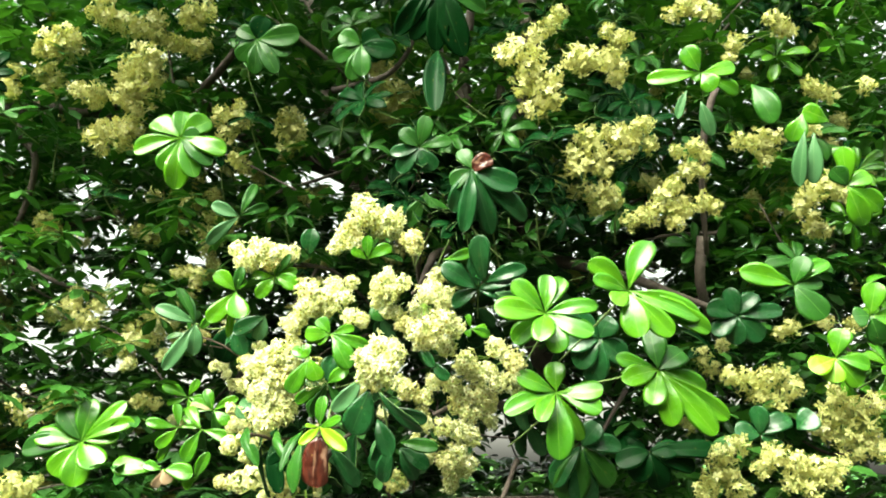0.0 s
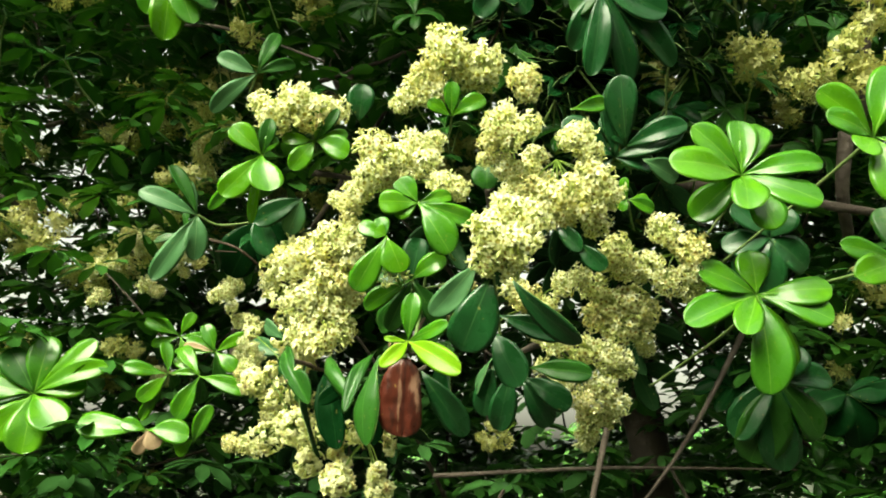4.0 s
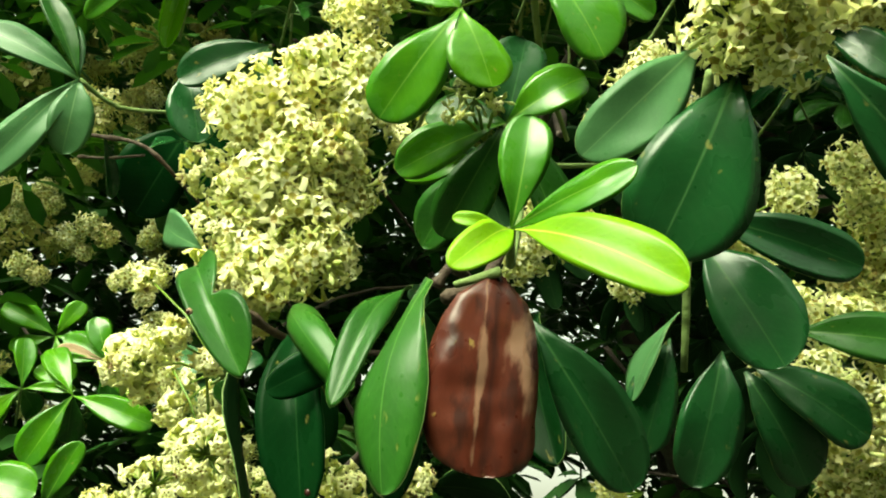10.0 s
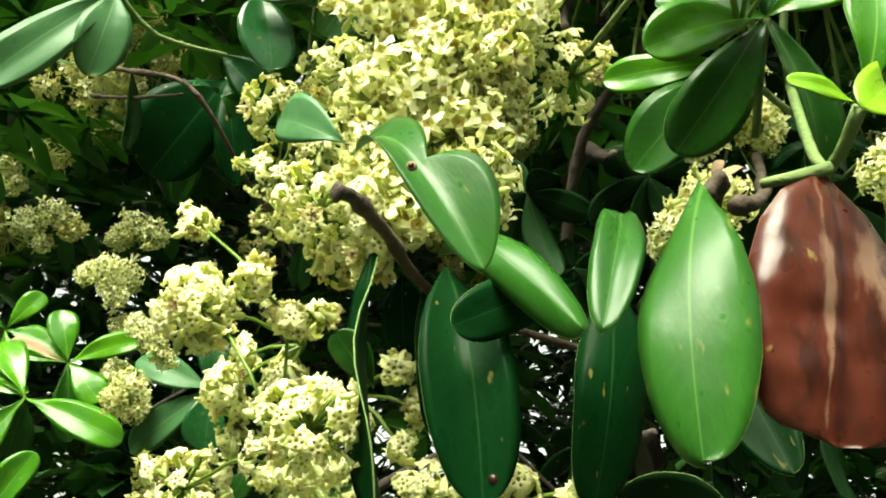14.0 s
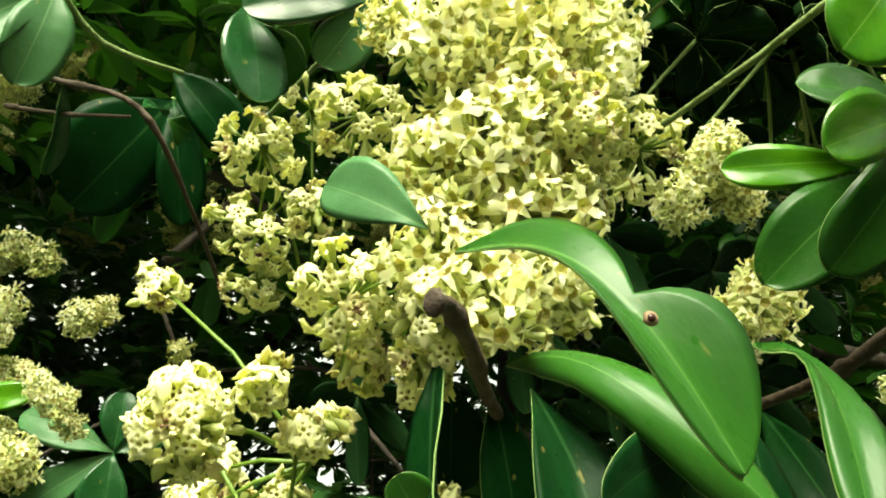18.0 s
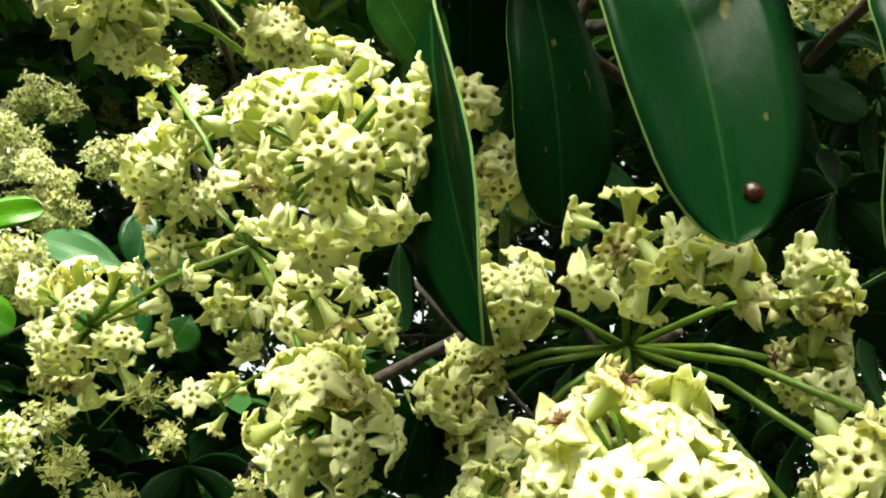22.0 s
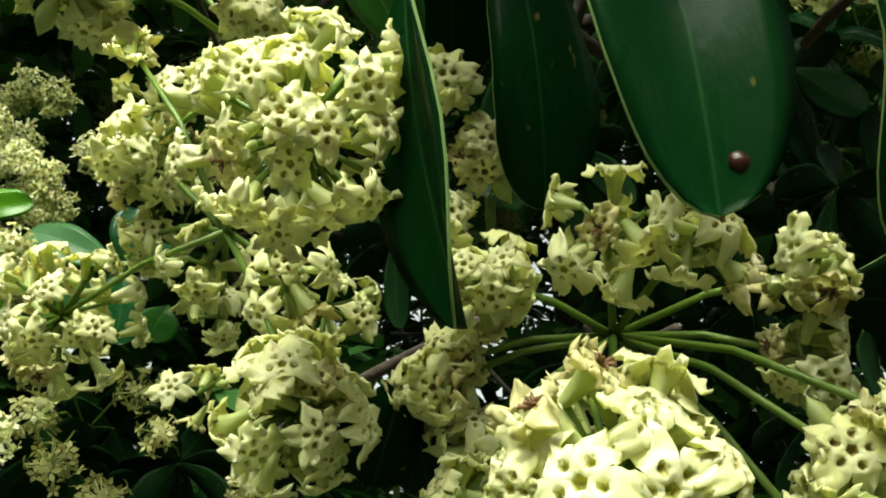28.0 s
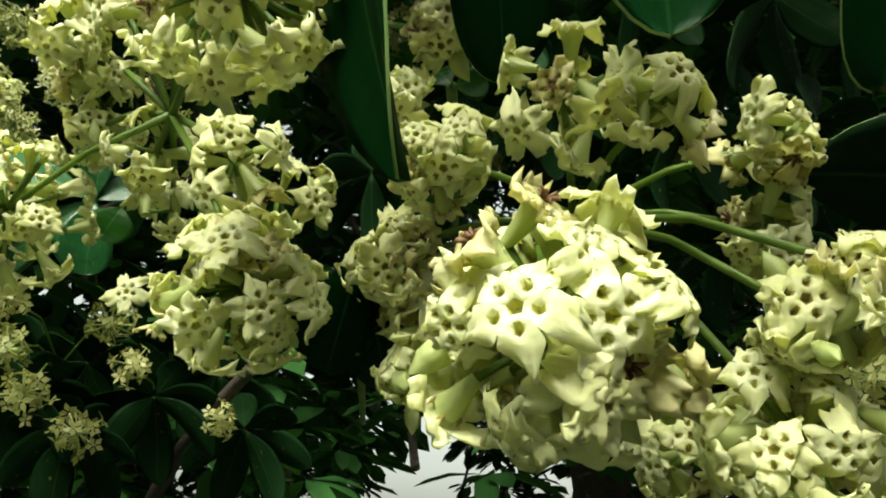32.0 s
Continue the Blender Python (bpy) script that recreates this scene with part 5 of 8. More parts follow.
leaf(s, (-0.573, 1.8, 1.863), 0.0371, (0.37, -0.93, 0.03), 'sage')
leaf(s, (-0.602, 1.804, 2.001), 0.0199, (0.38, -0.92, -0.02), 'sage')
stem(s, [(-0.573, 1.796, 1.936), (-0.543, 1.823, 1.927), (-0.493, 1.843, 1.939)], 0.0025)
s = shoot((0.091, 1.646, 1.997), 'dark leaf pair above the blossom')
leaf(s, (0.078, 1.603, 2.091), 0.0484, (-0.26, -0.82, -0.51), 'deep')
leaf(s, (0.177, 1.621, 2.024), 0.0358, (-0.35, -0.93, -0.14), 'deep')
leaf(s, (0.059, 1.648, 2.047), 0.0322, (-0.29, -0.95, -0.15), 'deep')
leaf(s, (0.06, 1.633, 2.061), 0.0252, (-0.24, -0.95, -0.19), 'young', base=(0.001, 1.606, 2.037))
leaf(s, (0.17, 1.666, 1.953), 0.0356, (-0.35, -0.93, -0.08), 'sage', base=(0.111, 1.635, 1.972))
stem(s, [(0.091, 1.646, 1.997), (0.11, 1.706, 1.999), (0.145, 1.815, 2.019)], 0.002)
s = shoot((-0.5, 1.834, 2.209), 'slim grey-green leaves of an upper twig')
leaf(s, (-0.567, 1.82, 2.237), 0.0329, (0.32, -0.92, -0.21), 'sage')
leaf(s, (-0.579, 1.852, 2.144), 0.0327, (0.33, -0.93, -0.17), 'sage')
leaf(s, (-0.469, 1.857, 2.301), 0.0279, (0.28, -0.93, -0.23), 'mid')
leaf(s, (-0.437, 1.876, 2.251), 0.0258, (0.26, -0.94, -0.22), 'mid')
stem(s, [(-0.5, 1.834, 2.209), (-0.518, 1.891, 2.216), (-0.551, 1.996, 2.244)], 0.002)
s = shoot((-0.395, 1.722, 1.939), 'dark oval leaves behind the blossom')
leaf(s, (-0.466, 1.729, 1.903), 0.0367, (0.27, -0.96, -0.02), 'deep')
leaf(s, (-0.445, 1.748, 1.855), 0.0386, (0.29, -0.96, 0.02), 'deep', base=(-0.465, 1.745, 1.921))
leaf(s, (-0.416, 1.738, 1.888), 0.0336, (0.24, -0.97, -0.02), 'sage')
leaf(s, (-0.307, 1.759, 2.153), 0.0446, (0.14, -0.97, -0.19), 'deep', base=(-0.315, 1.779, 2.093))
leaf(s, (-0.127, 1.542, 1.892), 0.0355, (-0.07, -0.99, -0.11), 'mid', base=(-0.126, 1.548, 1.937))
stem(s, [(-0.395, 1.722, 1.939), (-0.41, 1.784, 1.937), (-0.438, 1.901, 1.947)], 0.002)
s = shoot((-0.166, 1.674, 2.056), 'green leaves at the flower head base')
leaf(s, (-0.201, 1.664, 2.079), 0.0231, (0.01, -0.98, -0.2), 'young')
leaf(s, (-0.114, 1.667, 2.084), 0.0290, (-0.04, -0.98, -0.2), 'young')
leaf(s, (-0.166, 1.657, 2.106), 0.0261, (-0.01, -0.98, -0.21), 'young')
leaf(s, (-0.148, 1.677, 2.082), 0.0204, (-0.02, -0.98, -0.2), 'young')
stem(s, [(-0.166, 1.674, 2.056), (-0.165, 1.734, 2.062), (-0.164, 1.845, 2.089)], 0.002)
s = shoot((0.056, 1.537, 1.877), 'narrow yellow-green leaves under a flower head')
leaf(s, (0.045, 1.541, 1.864), 0.0155, (-0.3, -0.95, -0.05), 'young')
leaf(s, (0.093, 1.544, 1.865), 0.0205, (-0.33, -0.94, -0.05), 'young')
leaf(s, (0.087, 1.548, 1.882), 0.0157, (-0.32, -0.95, -0.06), 'young')
leaf(s, (0.05, 1.528, 1.904), 0.0132, (-0.3, -0.95, -0.08), 'young')
stem(s, [(0.056, 1.537, 1.877), (0.076, 1.598, 1.876), (0.112, 1.711, 1.888)], 0.002)
s = shoot((0.2, 1.515, 1.903), 'large bright green whorl of wet oval leaves', 'bright leaf whorls')
leaf(s, (0.101, 1.481, 1.912), 0.0508, (-0.1, -0.98, 0.15), 'young')
leaf(s, (0.136, 1.498, 1.964), 0.0424, (-0.11, -0.98, 0.14), 'young')
leaf(s, (0.208, 1.524, 1.982), 0.0406, (-0.13, -0.98, 0.13), 'young')
leaf(s, (0.241, 1.525, 1.977), 0.0407, (-0.14, -0.98, 0.14), 'young')
leaf(s, (0.299, 1.491, 1.915), 0.0380, (-0.16, -0.97, 0.15), 'young')
leaf(s, (0.287, 1.487, 1.857), 0.0444, (-0.16, -0.97, 0.17), 'young')
leaf(s, (0.223, 1.486, 1.822), 0.0464, (-0.14, -0.97, 0.18), 'young')
leaf(s, (0.181, 1.459, 1.844), 0.0460, (-0.13, -0.98, 0.17), 'young')
leaf(s, (0.137, 1.531, 1.849), 0.0448, (-0.11, -0.98, 0.17), 'young')
stem(s, [(0.2, 1.515, 1.903), (0.202, 1.585, 1.876), (0.146, 1.769, 1.781)], 0.0025)
s = shoot((0.222, 1.558, 1.754), 'bright green whorl with one long hanging leaf', 'bright leaf whorls')
leaf(s, (0.118, 1.539, 1.712), 0.0427, (-0.11, -0.96, 0.26), 'young')
leaf(s, (0.145, 1.548, 1.789), 0.0407, (-0.11, -0.97, 0.24), 'young')
leaf(s, (0.222, 1.561, 1.816), 0.0433, (-0.14, -0.96, 0.23), 'young')
leaf(s, (0.31, 1.536, 1.757), 0.0431, (-0.16, -0.96, 0.24), 'young')
leaf(s, (0.303, 1.527, 1.716), 0.0429, (-0.16, -0.95, 0.26), 'young')
leaf(s, (0.221, 1.542, 1.627), 0.0541, (-0.14, -0.95, 0.28), 'young')
leaf(s, (0.272, 1.584, 1.664), 0.0321, (-0.15, -0.95, 0.27), 'young')
leaf(s, (0.182, 1.513, 1.694), 0.0380, (-0.13, -0.96, 0.26), 'young')
stem(s, [(0.222, 1.558, 1.754), (0.217, 1.65, 1.723), (0.146, 1.803, 1.66)], 0.0025)
s = shoot((0.427, 1.566, 1.799), 'bright green whorl with drooping long leaves', 'bright leaf whorls')
leaf(s, (0.343, 1.559, 1.824), 0.0350, (-0.23, -0.95, 0.22), 'young')
leaf(s, (0.351, 1.541, 1.778), 0.0440, (-0.24, -0.94, 0.23), 'young')
leaf(s, (0.421, 1.584, 1.882), 0.0474, (-0.25, -0.95, 0.2), 'mid')
leaf(s, (0.403, 1.534, 1.728), 0.0464, (-0.25, -0.94, 0.24), 'young')
leaf(s, (0.443, 1.545, 1.69), 0.0489, (-0.26, -0.93, 0.25), 'young')
leaf(s, (0.525, 1.55, 1.673), 0.0470, (-0.28, -0.92, 0.26), 'young')
leaf(s, (0.557, 1.572, 1.704), 0.0404, (-0.29, -0.92, 0.25), 'young')
leaf(s, (0.529, 1.597, 1.764), 0.0406, (-0.28, -0.93, 0.24), 'young')
leaf(s, (0.487, 1.585, 1.842), 0.0571, (-0.27, -0.94, 0.21), 'mid')
stem(s, [(0.427, 1.566, 1.799), (0.387, 1.659, 1.799), (0.279, 1.819, 1.786)], 0.0025)
s = shoot((0.356, 1.474, 1.939), 'bright green whorl of seven wet leaves', 'bright leaf whorls')
leaf(s, (0.278, 1.448, 1.991), 0.0420, (-0.21, -0.97, 0.12), 'young')
leaf(s, (0.285, 1.447, 1.958), 0.0331, (-0.21, -0.97, 0.13), 'young')
leaf(s, (0.402, 1.466, 2.038), 0.0507, (-0.25, -0.96, 0.1), 'young')
leaf(s, (0.365, 1.449, 1.845), 0.0551, (-0.24, -0.96, 0.16), 'young')
leaf(s, (0.429, 1.458, 1.849), 0.0444, (-0.26, -0.95, 0.16), 'young')
leaf(s, (0.507, 1.475, 1.86), 0.0427, (-0.28, -0.95, 0.16), 'young')
leaf(s, (0.487, 1.458, 1.884), 0.0470, (-0.27, -0.95, 0.15), 'young')
leaf(s, (0.323, 1.442, 1.905), 0.0396, (-0.22, -0.96, 0.14), 'young')
stem(s, [(0.356, 1.474, 1.939), (0.321, 1.599, 1.902), (0.266, 1.801, 1.849)], 0.0025)
s = shoot((0.84, 1.679, 1.838), 'yellow-green whorl at the crown edge', 'bright leaf whorls')
leaf(s, (0.855, 1.662, 1.899), 0.0490, (-0.44, -0.87, 0.21), 'young')
leaf(s, (0.904, 1.664, 1.82), 0.0382, (-0.45, -0.86, 0.23), 'young')
leaf(s, (0.781, 1.676, 1.813), 0.0486, (-0.42, -0.88, 0.23), 'yellow')
leaf(s, (0.828, 1.674, 1.786), 0.0488, (-0.43, -0.87, 0.23), 'yellow')
leaf(s, (0.886, 1.685, 1.782), 0.0492, (-0.44, -0.86, 0.23), 'young')
stem(s, [(0.84, 1.679, 1.838), (0.871, 1.742, 1.817), (0.929, 1.857, 1.793)], 0.002)
s = shoot((0.777, 1.695, 2.003), 'pale green whorl at the crown edge', 'bright leaf whorls')
leaf(s, (0.66, 1.685, 2.035), 0.0514, (-0.39, -0.91, 0.13), 'young')
leaf(s, (0.833, 1.685, 1.928), 0.0630, (-0.42, -0.89, 0.16), 'mid')
leaf(s, (0.805, 1.677, 2.063), 0.0467, (-0.42, -0.9, 0.13), 'mid')
leaf(s, (0.855, 1.68, 2.054), 0.0387, (-0.43, -0.89, 0.13), 'young')
leaf(s, (0.72, 1.693, 2.009), 0.0463, (-0.4, -0.91, 0.14), 'mid')
leaf(s, (0.839, 1.693, 2.009), 0.0359, (-0.43, -0.89, 0.14), 'mid')
stem(s, [(0.777, 1.695, 2.003), (0.805, 1.757, 1.987), (0.858, 1.872, 1.975)], 0.002)
s = shoot((0.531, 1.457, 2.395), 'bright young leaves on a high twig', 'bright leaf whorls')
leaf(s, (0.42, 1.461, 2.381), 0.0372, (-0.31, -0.94, -0.12), 'young')
leaf(s, (0.499, 1.442, 2.448), 0.0426, (-0.33, -0.93, -0.14), 'young')
leaf(s, (0.601, 1.454, 2.408), 0.0353, (-0.36, -0.93, -0.12), 'young')
leaf(s, (0.608, 1.469, 2.355), 0.0327, (-0.36, -0.93, -0.1), 'young')
leaf(s, (0.55, 1.449, 2.352), 0.0423, (-0.35, -0.93, -0.11), 'young')
leaf(s, (0.513, 1.461, 2.383), 0.0250, (-0.33, -0.94, -0.12), 'young')
stem(s, [(0.531, 1.457, 2.395), (0.552, 1.516, 2.397), (0.592, 1.625, 2.416)], 0.002)
s = shoot((-0.674, 1.863, 2.43), 'light green whorl of broad leaves', 'bright leaf whorls')
leaf(s, (-0.793, 1.873, 2.398), 0.0529, (0.37, -0.93, -0.03), 'young')
leaf(s, (-0.711, 1.858, 2.34), 0.0644, (0.35, -0.94, -0.02), 'young')
leaf(s, (-0.677, 1.861, 2.293), 0.0641, (0.34, -0.94, -0.01), 'young')
leaf(s, (-0.628, 1.863, 2.322), 0.0518, (0.33, -0.94, -0.02), 'young')
leaf(s, (-0.552, 1.855, 2.388), 0.0518, (0.31, -0.95, -0.03), 'young')
leaf(s, (-0.604, 1.868, 2.485), 0.0618, (0.32, -0.94, -0.05), 'young')
leaf(s, (-0.676, 1.872, 2.509), 0.0561, (0.34, -0.94, -0.06), 'young')
leaf(s, (-0.751, 1.87, 2.481), 0.0625, (0.36, -0.93, -0.05), 'young')
leaf(s, (-0.623, 1.861, 2.437), 0.0462, (0.33, -0.94, -0.04), 'mid')
leaf(s, (-0.589, 1.853, 2.356), 0.0548, (0.32, -0.95, -0.03), 'mid')
stem(s, [(-0.674, 1.863, 2.43), (-0.696, 1.924, 2.427), (-0.736, 2.037, 2.438)], 0.002)
s = shoot((-0.967, 2.161, 1.684), 'broad fresh green whorl low in the crown', 'bright leaf whorls')
leaf(s, (-1.118, 2.157, 1.661), 0.0655, (0.41, -0.86, 0.3), 'mid')
leaf(s, (-1.09, 2.156, 1.702), 0.0585, (0.41, -0.86, 0.3), 'young')
leaf(s, (-1.023, 2.133, 1.6), 0.0714, (0.4, -0.86, 0.32), 'young')
leaf(s, (-0.962, 2.131, 1.569), 0.0744, (0.39, -0.86, 0.32), 'young')
leaf(s, (-0.896, 2.128, 1.617), 0.0739, (0.38, -0.87, 0.31), 'young')
leaf(s, (-0.866, 2.156, 1.702), 0.0573, (0.37, -0.88, 0.3), 'young')
leaf(s, (-0.952, 2.169, 1.8), 0.0614, (0.39, -0.88, 0.28), 'young')
leaf(s, (-0.856, 2.162, 1.788), 0.0473, (0.37, -0.88, 0.28), 'young')
leaf(s, (-1.029, 2.166, 1.774), 0.0617, (0.4, -0.87, 0.28), 'mid')
leaf(s, (-0.829, 2.145, 1.738), 0.0470, (0.37, -0.88, 0.29), 'young')
stem(s, [(-0.967, 2.161, 1.684), (-0.996, 2.224, 1.657), (-1.049, 2.343, 1.621)], 0.002)
s = shoot((-0.644, 2.146, 1.715), 'fresh green whorl of narrow wet leaves', 'bright leaf whorls')
leaf(s, (-0.543, 2.136, 1.684), 0.0366, (0.26, -0.96, 0.1), 'young')
leaf(s, (-0.684, 2.153, 1.634), 0.0427, (0.33, -0.93, 0.13), 'young')
leaf(s, (-0.656, 2.192, 1.665), 0.0330, (0.31, -0.94, 0.12), 'mid')
leaf(s, (-0.693, 2.171, 1.78), 0.0334, (0.33, -0.94, 0.06), 'young')
leaf(s, (-0.703, 2.173, 1.753), 0.0294, (0.34, -0.94, 0.08), 'young')
stem(s, [(-0.644, 2.146, 1.715), (-0.665, 2.21, 1.703), (-0.705, 2.329, 1.697)], 0.002)
s = shoot((-0.709, 2.155, 1.721), 'fresh leaf whorl on a slender twig', 'bright leaf whorls')
leaf(s, (-0.792, 2.139, 1.736), 0.0312, (0.42, -0.91, 0.09), 'young')
leaf(s, (-0.766, 2.159, 1.67), 0.0351, (0.4, -0.91, 0.12), 'young')
leaf(s, (-0.77, 2.199, 1.635), 0.0247, (0.39, -0.91, 0.14), 'young')
leaf(s, (-0.721, 2.158, 1.784), 0.0272, (0.38, -0.92, 0.06), 'young')
leaf(s, (-0.645, 2.152, 1.724), 0.0159, (0.34, -0.94, 0.09), 'young')
leaf(s, (-0.702, 2.201, 1.696), 0.0300, (0.36, -0.93, 0.11), 'mid')
stem(s, [(-0.709, 2.155, 1.721), (-0.734, 2.218, 1.709), (-0.781, 2.334, 1.703)], 0.002)
s = shoot((-0.712, 2.225, 1.807), 'small fresh green whorl over shaded flowers', 'bright leaf whorls')
leaf(s, (-0.782, 2.211, 1.839), 0.0371, (0.39, -0.92, 0.02), 'young')
leaf(s, (-0.685, 2.223, 1.855), 0.0265, (0.34, -0.94, 0), 'young')
leaf(s, (-0.775, 2.234, 1.791), 0.0223, (0.38, -0.92, 0.04), 'young')
leaf(s, (-0.653, 2.228, 1.798), 0.0291, (0.32, -0.95, 0.03), 'young')
leaf(s, (-0.684, 2.231, 1.747), 0.0320, (0.34, -0.94, 0.05), 'young')
stem(s, [(-0.712, 2.225, 1.807), (-0.735, 2.287, 1.8), (-0.778, 2.402, 1.802)], 0.002)
s = shoot((-0.627, 2.186, 1.768), 'fresh whorl beside a brown withered leaf', 'bright leaf whorls')
leaf(s, (-0.558, 2.168, 1.801), 0.0269, (0.25, -0.97, 0.02), 'young')
leaf(s, (-0.65, 2.181, 1.826), 0.0317, (0.3, -0.95, 0.02), 'young')
leaf(s, (-0.688, 2.196, 1.796), 0.0292, (0.31, -0.95, 0.04), 'young')
leaf(s, (-0.583, 2.181, 1.731), 0.0349, (0.26, -0.96, 0.06), 'young')
leaf(s, (-0.712, 2.187, 1.771), 0.0166, (0.33, -0.94, 0.05), 'young')
leaf(s, (-0.693, 2.191, 1.784), 0.0166, (0.32, -0.95, 0.04), 'tan')
leaf(s, (-0.612, 2.221, 1.695), 0.0301, (0.27, -0.96, 0.08), 'mid')
stem(s, [(-0.627, 2.186, 1.768), (-0.646, 2.25, 1.76), (-0.681, 2.368, 1.76)], 0.002)
s = shoot((-0.725, 2.109, 1.611), 'fresh leaves with dry bleached leaves below', 'bright leaf whorls')
leaf(s, (-0.644, 2.101, 1.6), 0.0479, (0.36, -0.91, 0.2), 'young')
leaf(s, (-0.772, 2.103, 1.627), 0.0279, (0.43, -0.89, 0.19), 'young')
leaf(s, (-0.704, 2.114, 1.578), 0.0350, (0.39, -0.9, 0.21), 'tan')
leaf(s, (-0.746, 2.12, 1.567), 0.0253, (0.41, -0.89, 0.22), 'tan')
leaf(s, (-0.604, 2.086, 1.652), 0.0312, (0.3, -0.94, 0.18), 'young', base=(-0.641, 2.121, 1.583))
leaf(s, (-0.675, 2.127, 1.572), 0.0370, (0.33, -0.92, 0.22), 'young', base=(-0.638, 2.116, 1.593))
leaf(s, (-0.701, 2.142, 1.589), 0.0381, (0.38, -0.9, 0.21), 'young')
stem(s, [(-0.725, 2.109, 1.611), (-0.753, 2.172, 1.592), (-0.806, 2.289, 1.572)], 0.002)
s = shoot((-0.735, 2.129, 1.611), 'single yellowing leaf on a low twig', 'bright leaf whorls')
leaf(s, (-0.863, 2.125, 1.625), 0.0555, (0.33, -0.89, 0.32), 'young')
stem(s, [(-0.735, 2.129, 1.611), (-0.758, 2.196, 1.582), (-0.8, 2.318, 1.542)], 0.002)
s = shoot((0.075, 1.658, 1.985), 'dark three-leaved shoot above the blossom', 'dark leaf whorls')
leaf(s, (0.076, 1.628, 2.091), 0.0416, (-0.05, -0.99, 0.1), 'deep')
leaf(s, (0.175, 1.638, 2.02), 0.0416, (-0.07, -0.99, 0.12), 'deep')
leaf(s, (-0.002, 1.643, 2.037), 0.0465, (-0.02, -0.99, 0.11), 'deep')
leaf(s, (0.136, 1.661, 1.976), 0.0441, (-0.06, -0.99, 0.13), 'deep')
leaf(s, (0.02, 1.687, 1.956), 0.0370, (-0.03, -0.99, 0.14), 'deep')
stem(s, [(0.075, 1.658, 1.985), (0.078, 1.726, 1.971), (0.083, 1.853, 1.96)], 0.002)
s = shoot((0.064, 1.624, 2.249), 'dark green hanging whorl beside a withered brown leaf', 'dark leaf whorls')
leaf(s, (0.02, 1.634, 2.213), 0.0427, (-0.03, -1, -0.01), 'mid')
leaf(s, (0.045, 1.643, 2.111), 0.0424, (-0.03, -1, 0.02), 'deep')
leaf(s, (0.02, 1.65, 2.159), 0.0452, (-0.03, -1, 0), 'deep')
leaf(s, (0.095, 1.631, 2.225), 0.0453, (-0.05, -1, -0.02), 'mid')
leaf(s, (0.108, 1.664, 2.111), 0.0452, (-0.05, -1, 0.02), 'deep')
leaf(s, (0.107, 1.608, 2.269), 0.0377, (-0.05, -1, -0.03), 'brown')
leaf(s, (0.039, 1.63, 2.299), 0.0380, (-0.03, -1, -0.04), 'mid')
leaf(s, (0.164, 1.634, 2.213), 0.0554, (-0.07, -1, -0.01), 'deep')
leaf(s, (0.185, 1.674, 2.147), 0.0455, (-0.08, -1, 0.01), 'deep')
stem(s, [(0.064, 1.624, 2.249), (0.066, 1.689, 2.245), (0.071, 1.81, 2.253)], 0.002)
s = shoot((-0.059, 1.805, 2.379), 'dark green spreading whorl on a twig', 'dark leaf whorls')
leaf(s, (-0.104, 1.792, 2.424), 0.0425, (0.05, -1, -0.06), 'mid')
leaf(s, (-0.041, 1.783, 2.455), 0.0425, (0.03, -1, -0.07), 'mid')
leaf(s, (0.022, 1.801, 2.395), 0.0368, (0.01, -1, -0.05), 'mid')
leaf(s, (-0.132, 1.808, 2.368), 0.0368, (0.05, -1, -0.05), 'deep')
leaf(s, (-0.111, 1.822, 2.321), 0.0480, (0.05, -1, -0.03), 'deep')
leaf(s, (-0.02, 1.82, 2.327), 0.0480, (0.02, -1, -0.04), 'deep')
leaf(s, (-0.055, 1.851, 2.22), 0.0421, (0.03, -1, 0.02), 'mid', base=(-0.041, 1.835, 2.274))
leaf(s, (-0.09, 1.859, 2.193), 0.0421, (0.04, -1, 0.03), 'mid', base=(-0.041, 1.837, 2.267))
leaf(s, (0.022, 1.857, 2.199), 0.0449, (0, -1, 0.03), 'mid', base=(-0.041, 1.837, 2.267))
stem(s, [(-0.059, 1.805, 2.379), (-0.07, 1.875, 2.318), (-0.127, 1.989, 2.282)], 0.0025, TWIG)
s = shoot((-0.184, 1.584, 2.535), 'hanging green whorl high in the crown', 'dark leaf whorls')
leaf(s, (-0.248, 1.593, 2.504), 0.0425, (0.13, -0.98, -0.17), 'mid')
leaf(s, (-0.207, 1.587, 2.451), 0.0447, (0.12, -0.98, -0.16), 'mid')
leaf(s, (-0.182, 1.585, 2.457), 0.0447, (0.11, -0.98, -0.16), 'mid')
leaf(s, (-0.133, 1.591, 2.51), 0.0477, (0.1, -0.98, -0.17), 'dark')
leaf(s, (-0.146, 1.577, 2.559), 0.0452, (0.1, -0.98, -0.19), 'dark')
leaf(s, (-0.235, 1.577, 2.559), 0.0453, (0.13, -0.97, -0.18), 'mid')
leaf(s, (-0.107, 1.587, 2.522), 0.0530, (0.09, -0.98, -0.18), 'dark')
stem(s, [(-0.184, 1.584, 2.535), (-0.191, 1.644, 2.54), (-0.204, 1.755, 2.566)], 0.002)
s = shoot((-0.497, 1.864, 2.717), 'sprawling dark green whorl', 'dark leaf whorls')
leaf(s, (-0.549, 1.879, 2.666), 0.0481, (0.27, -0.95, -0.16), 'mid')
leaf(s, (-0.499, 1.871, 2.62), 0.0508, (0.25, -0.96, -0.15), 'mid')
leaf(s, (-0.44, 1.871, 2.62), 0.0475, (0.24, -0.96, -0.15), 'mid')
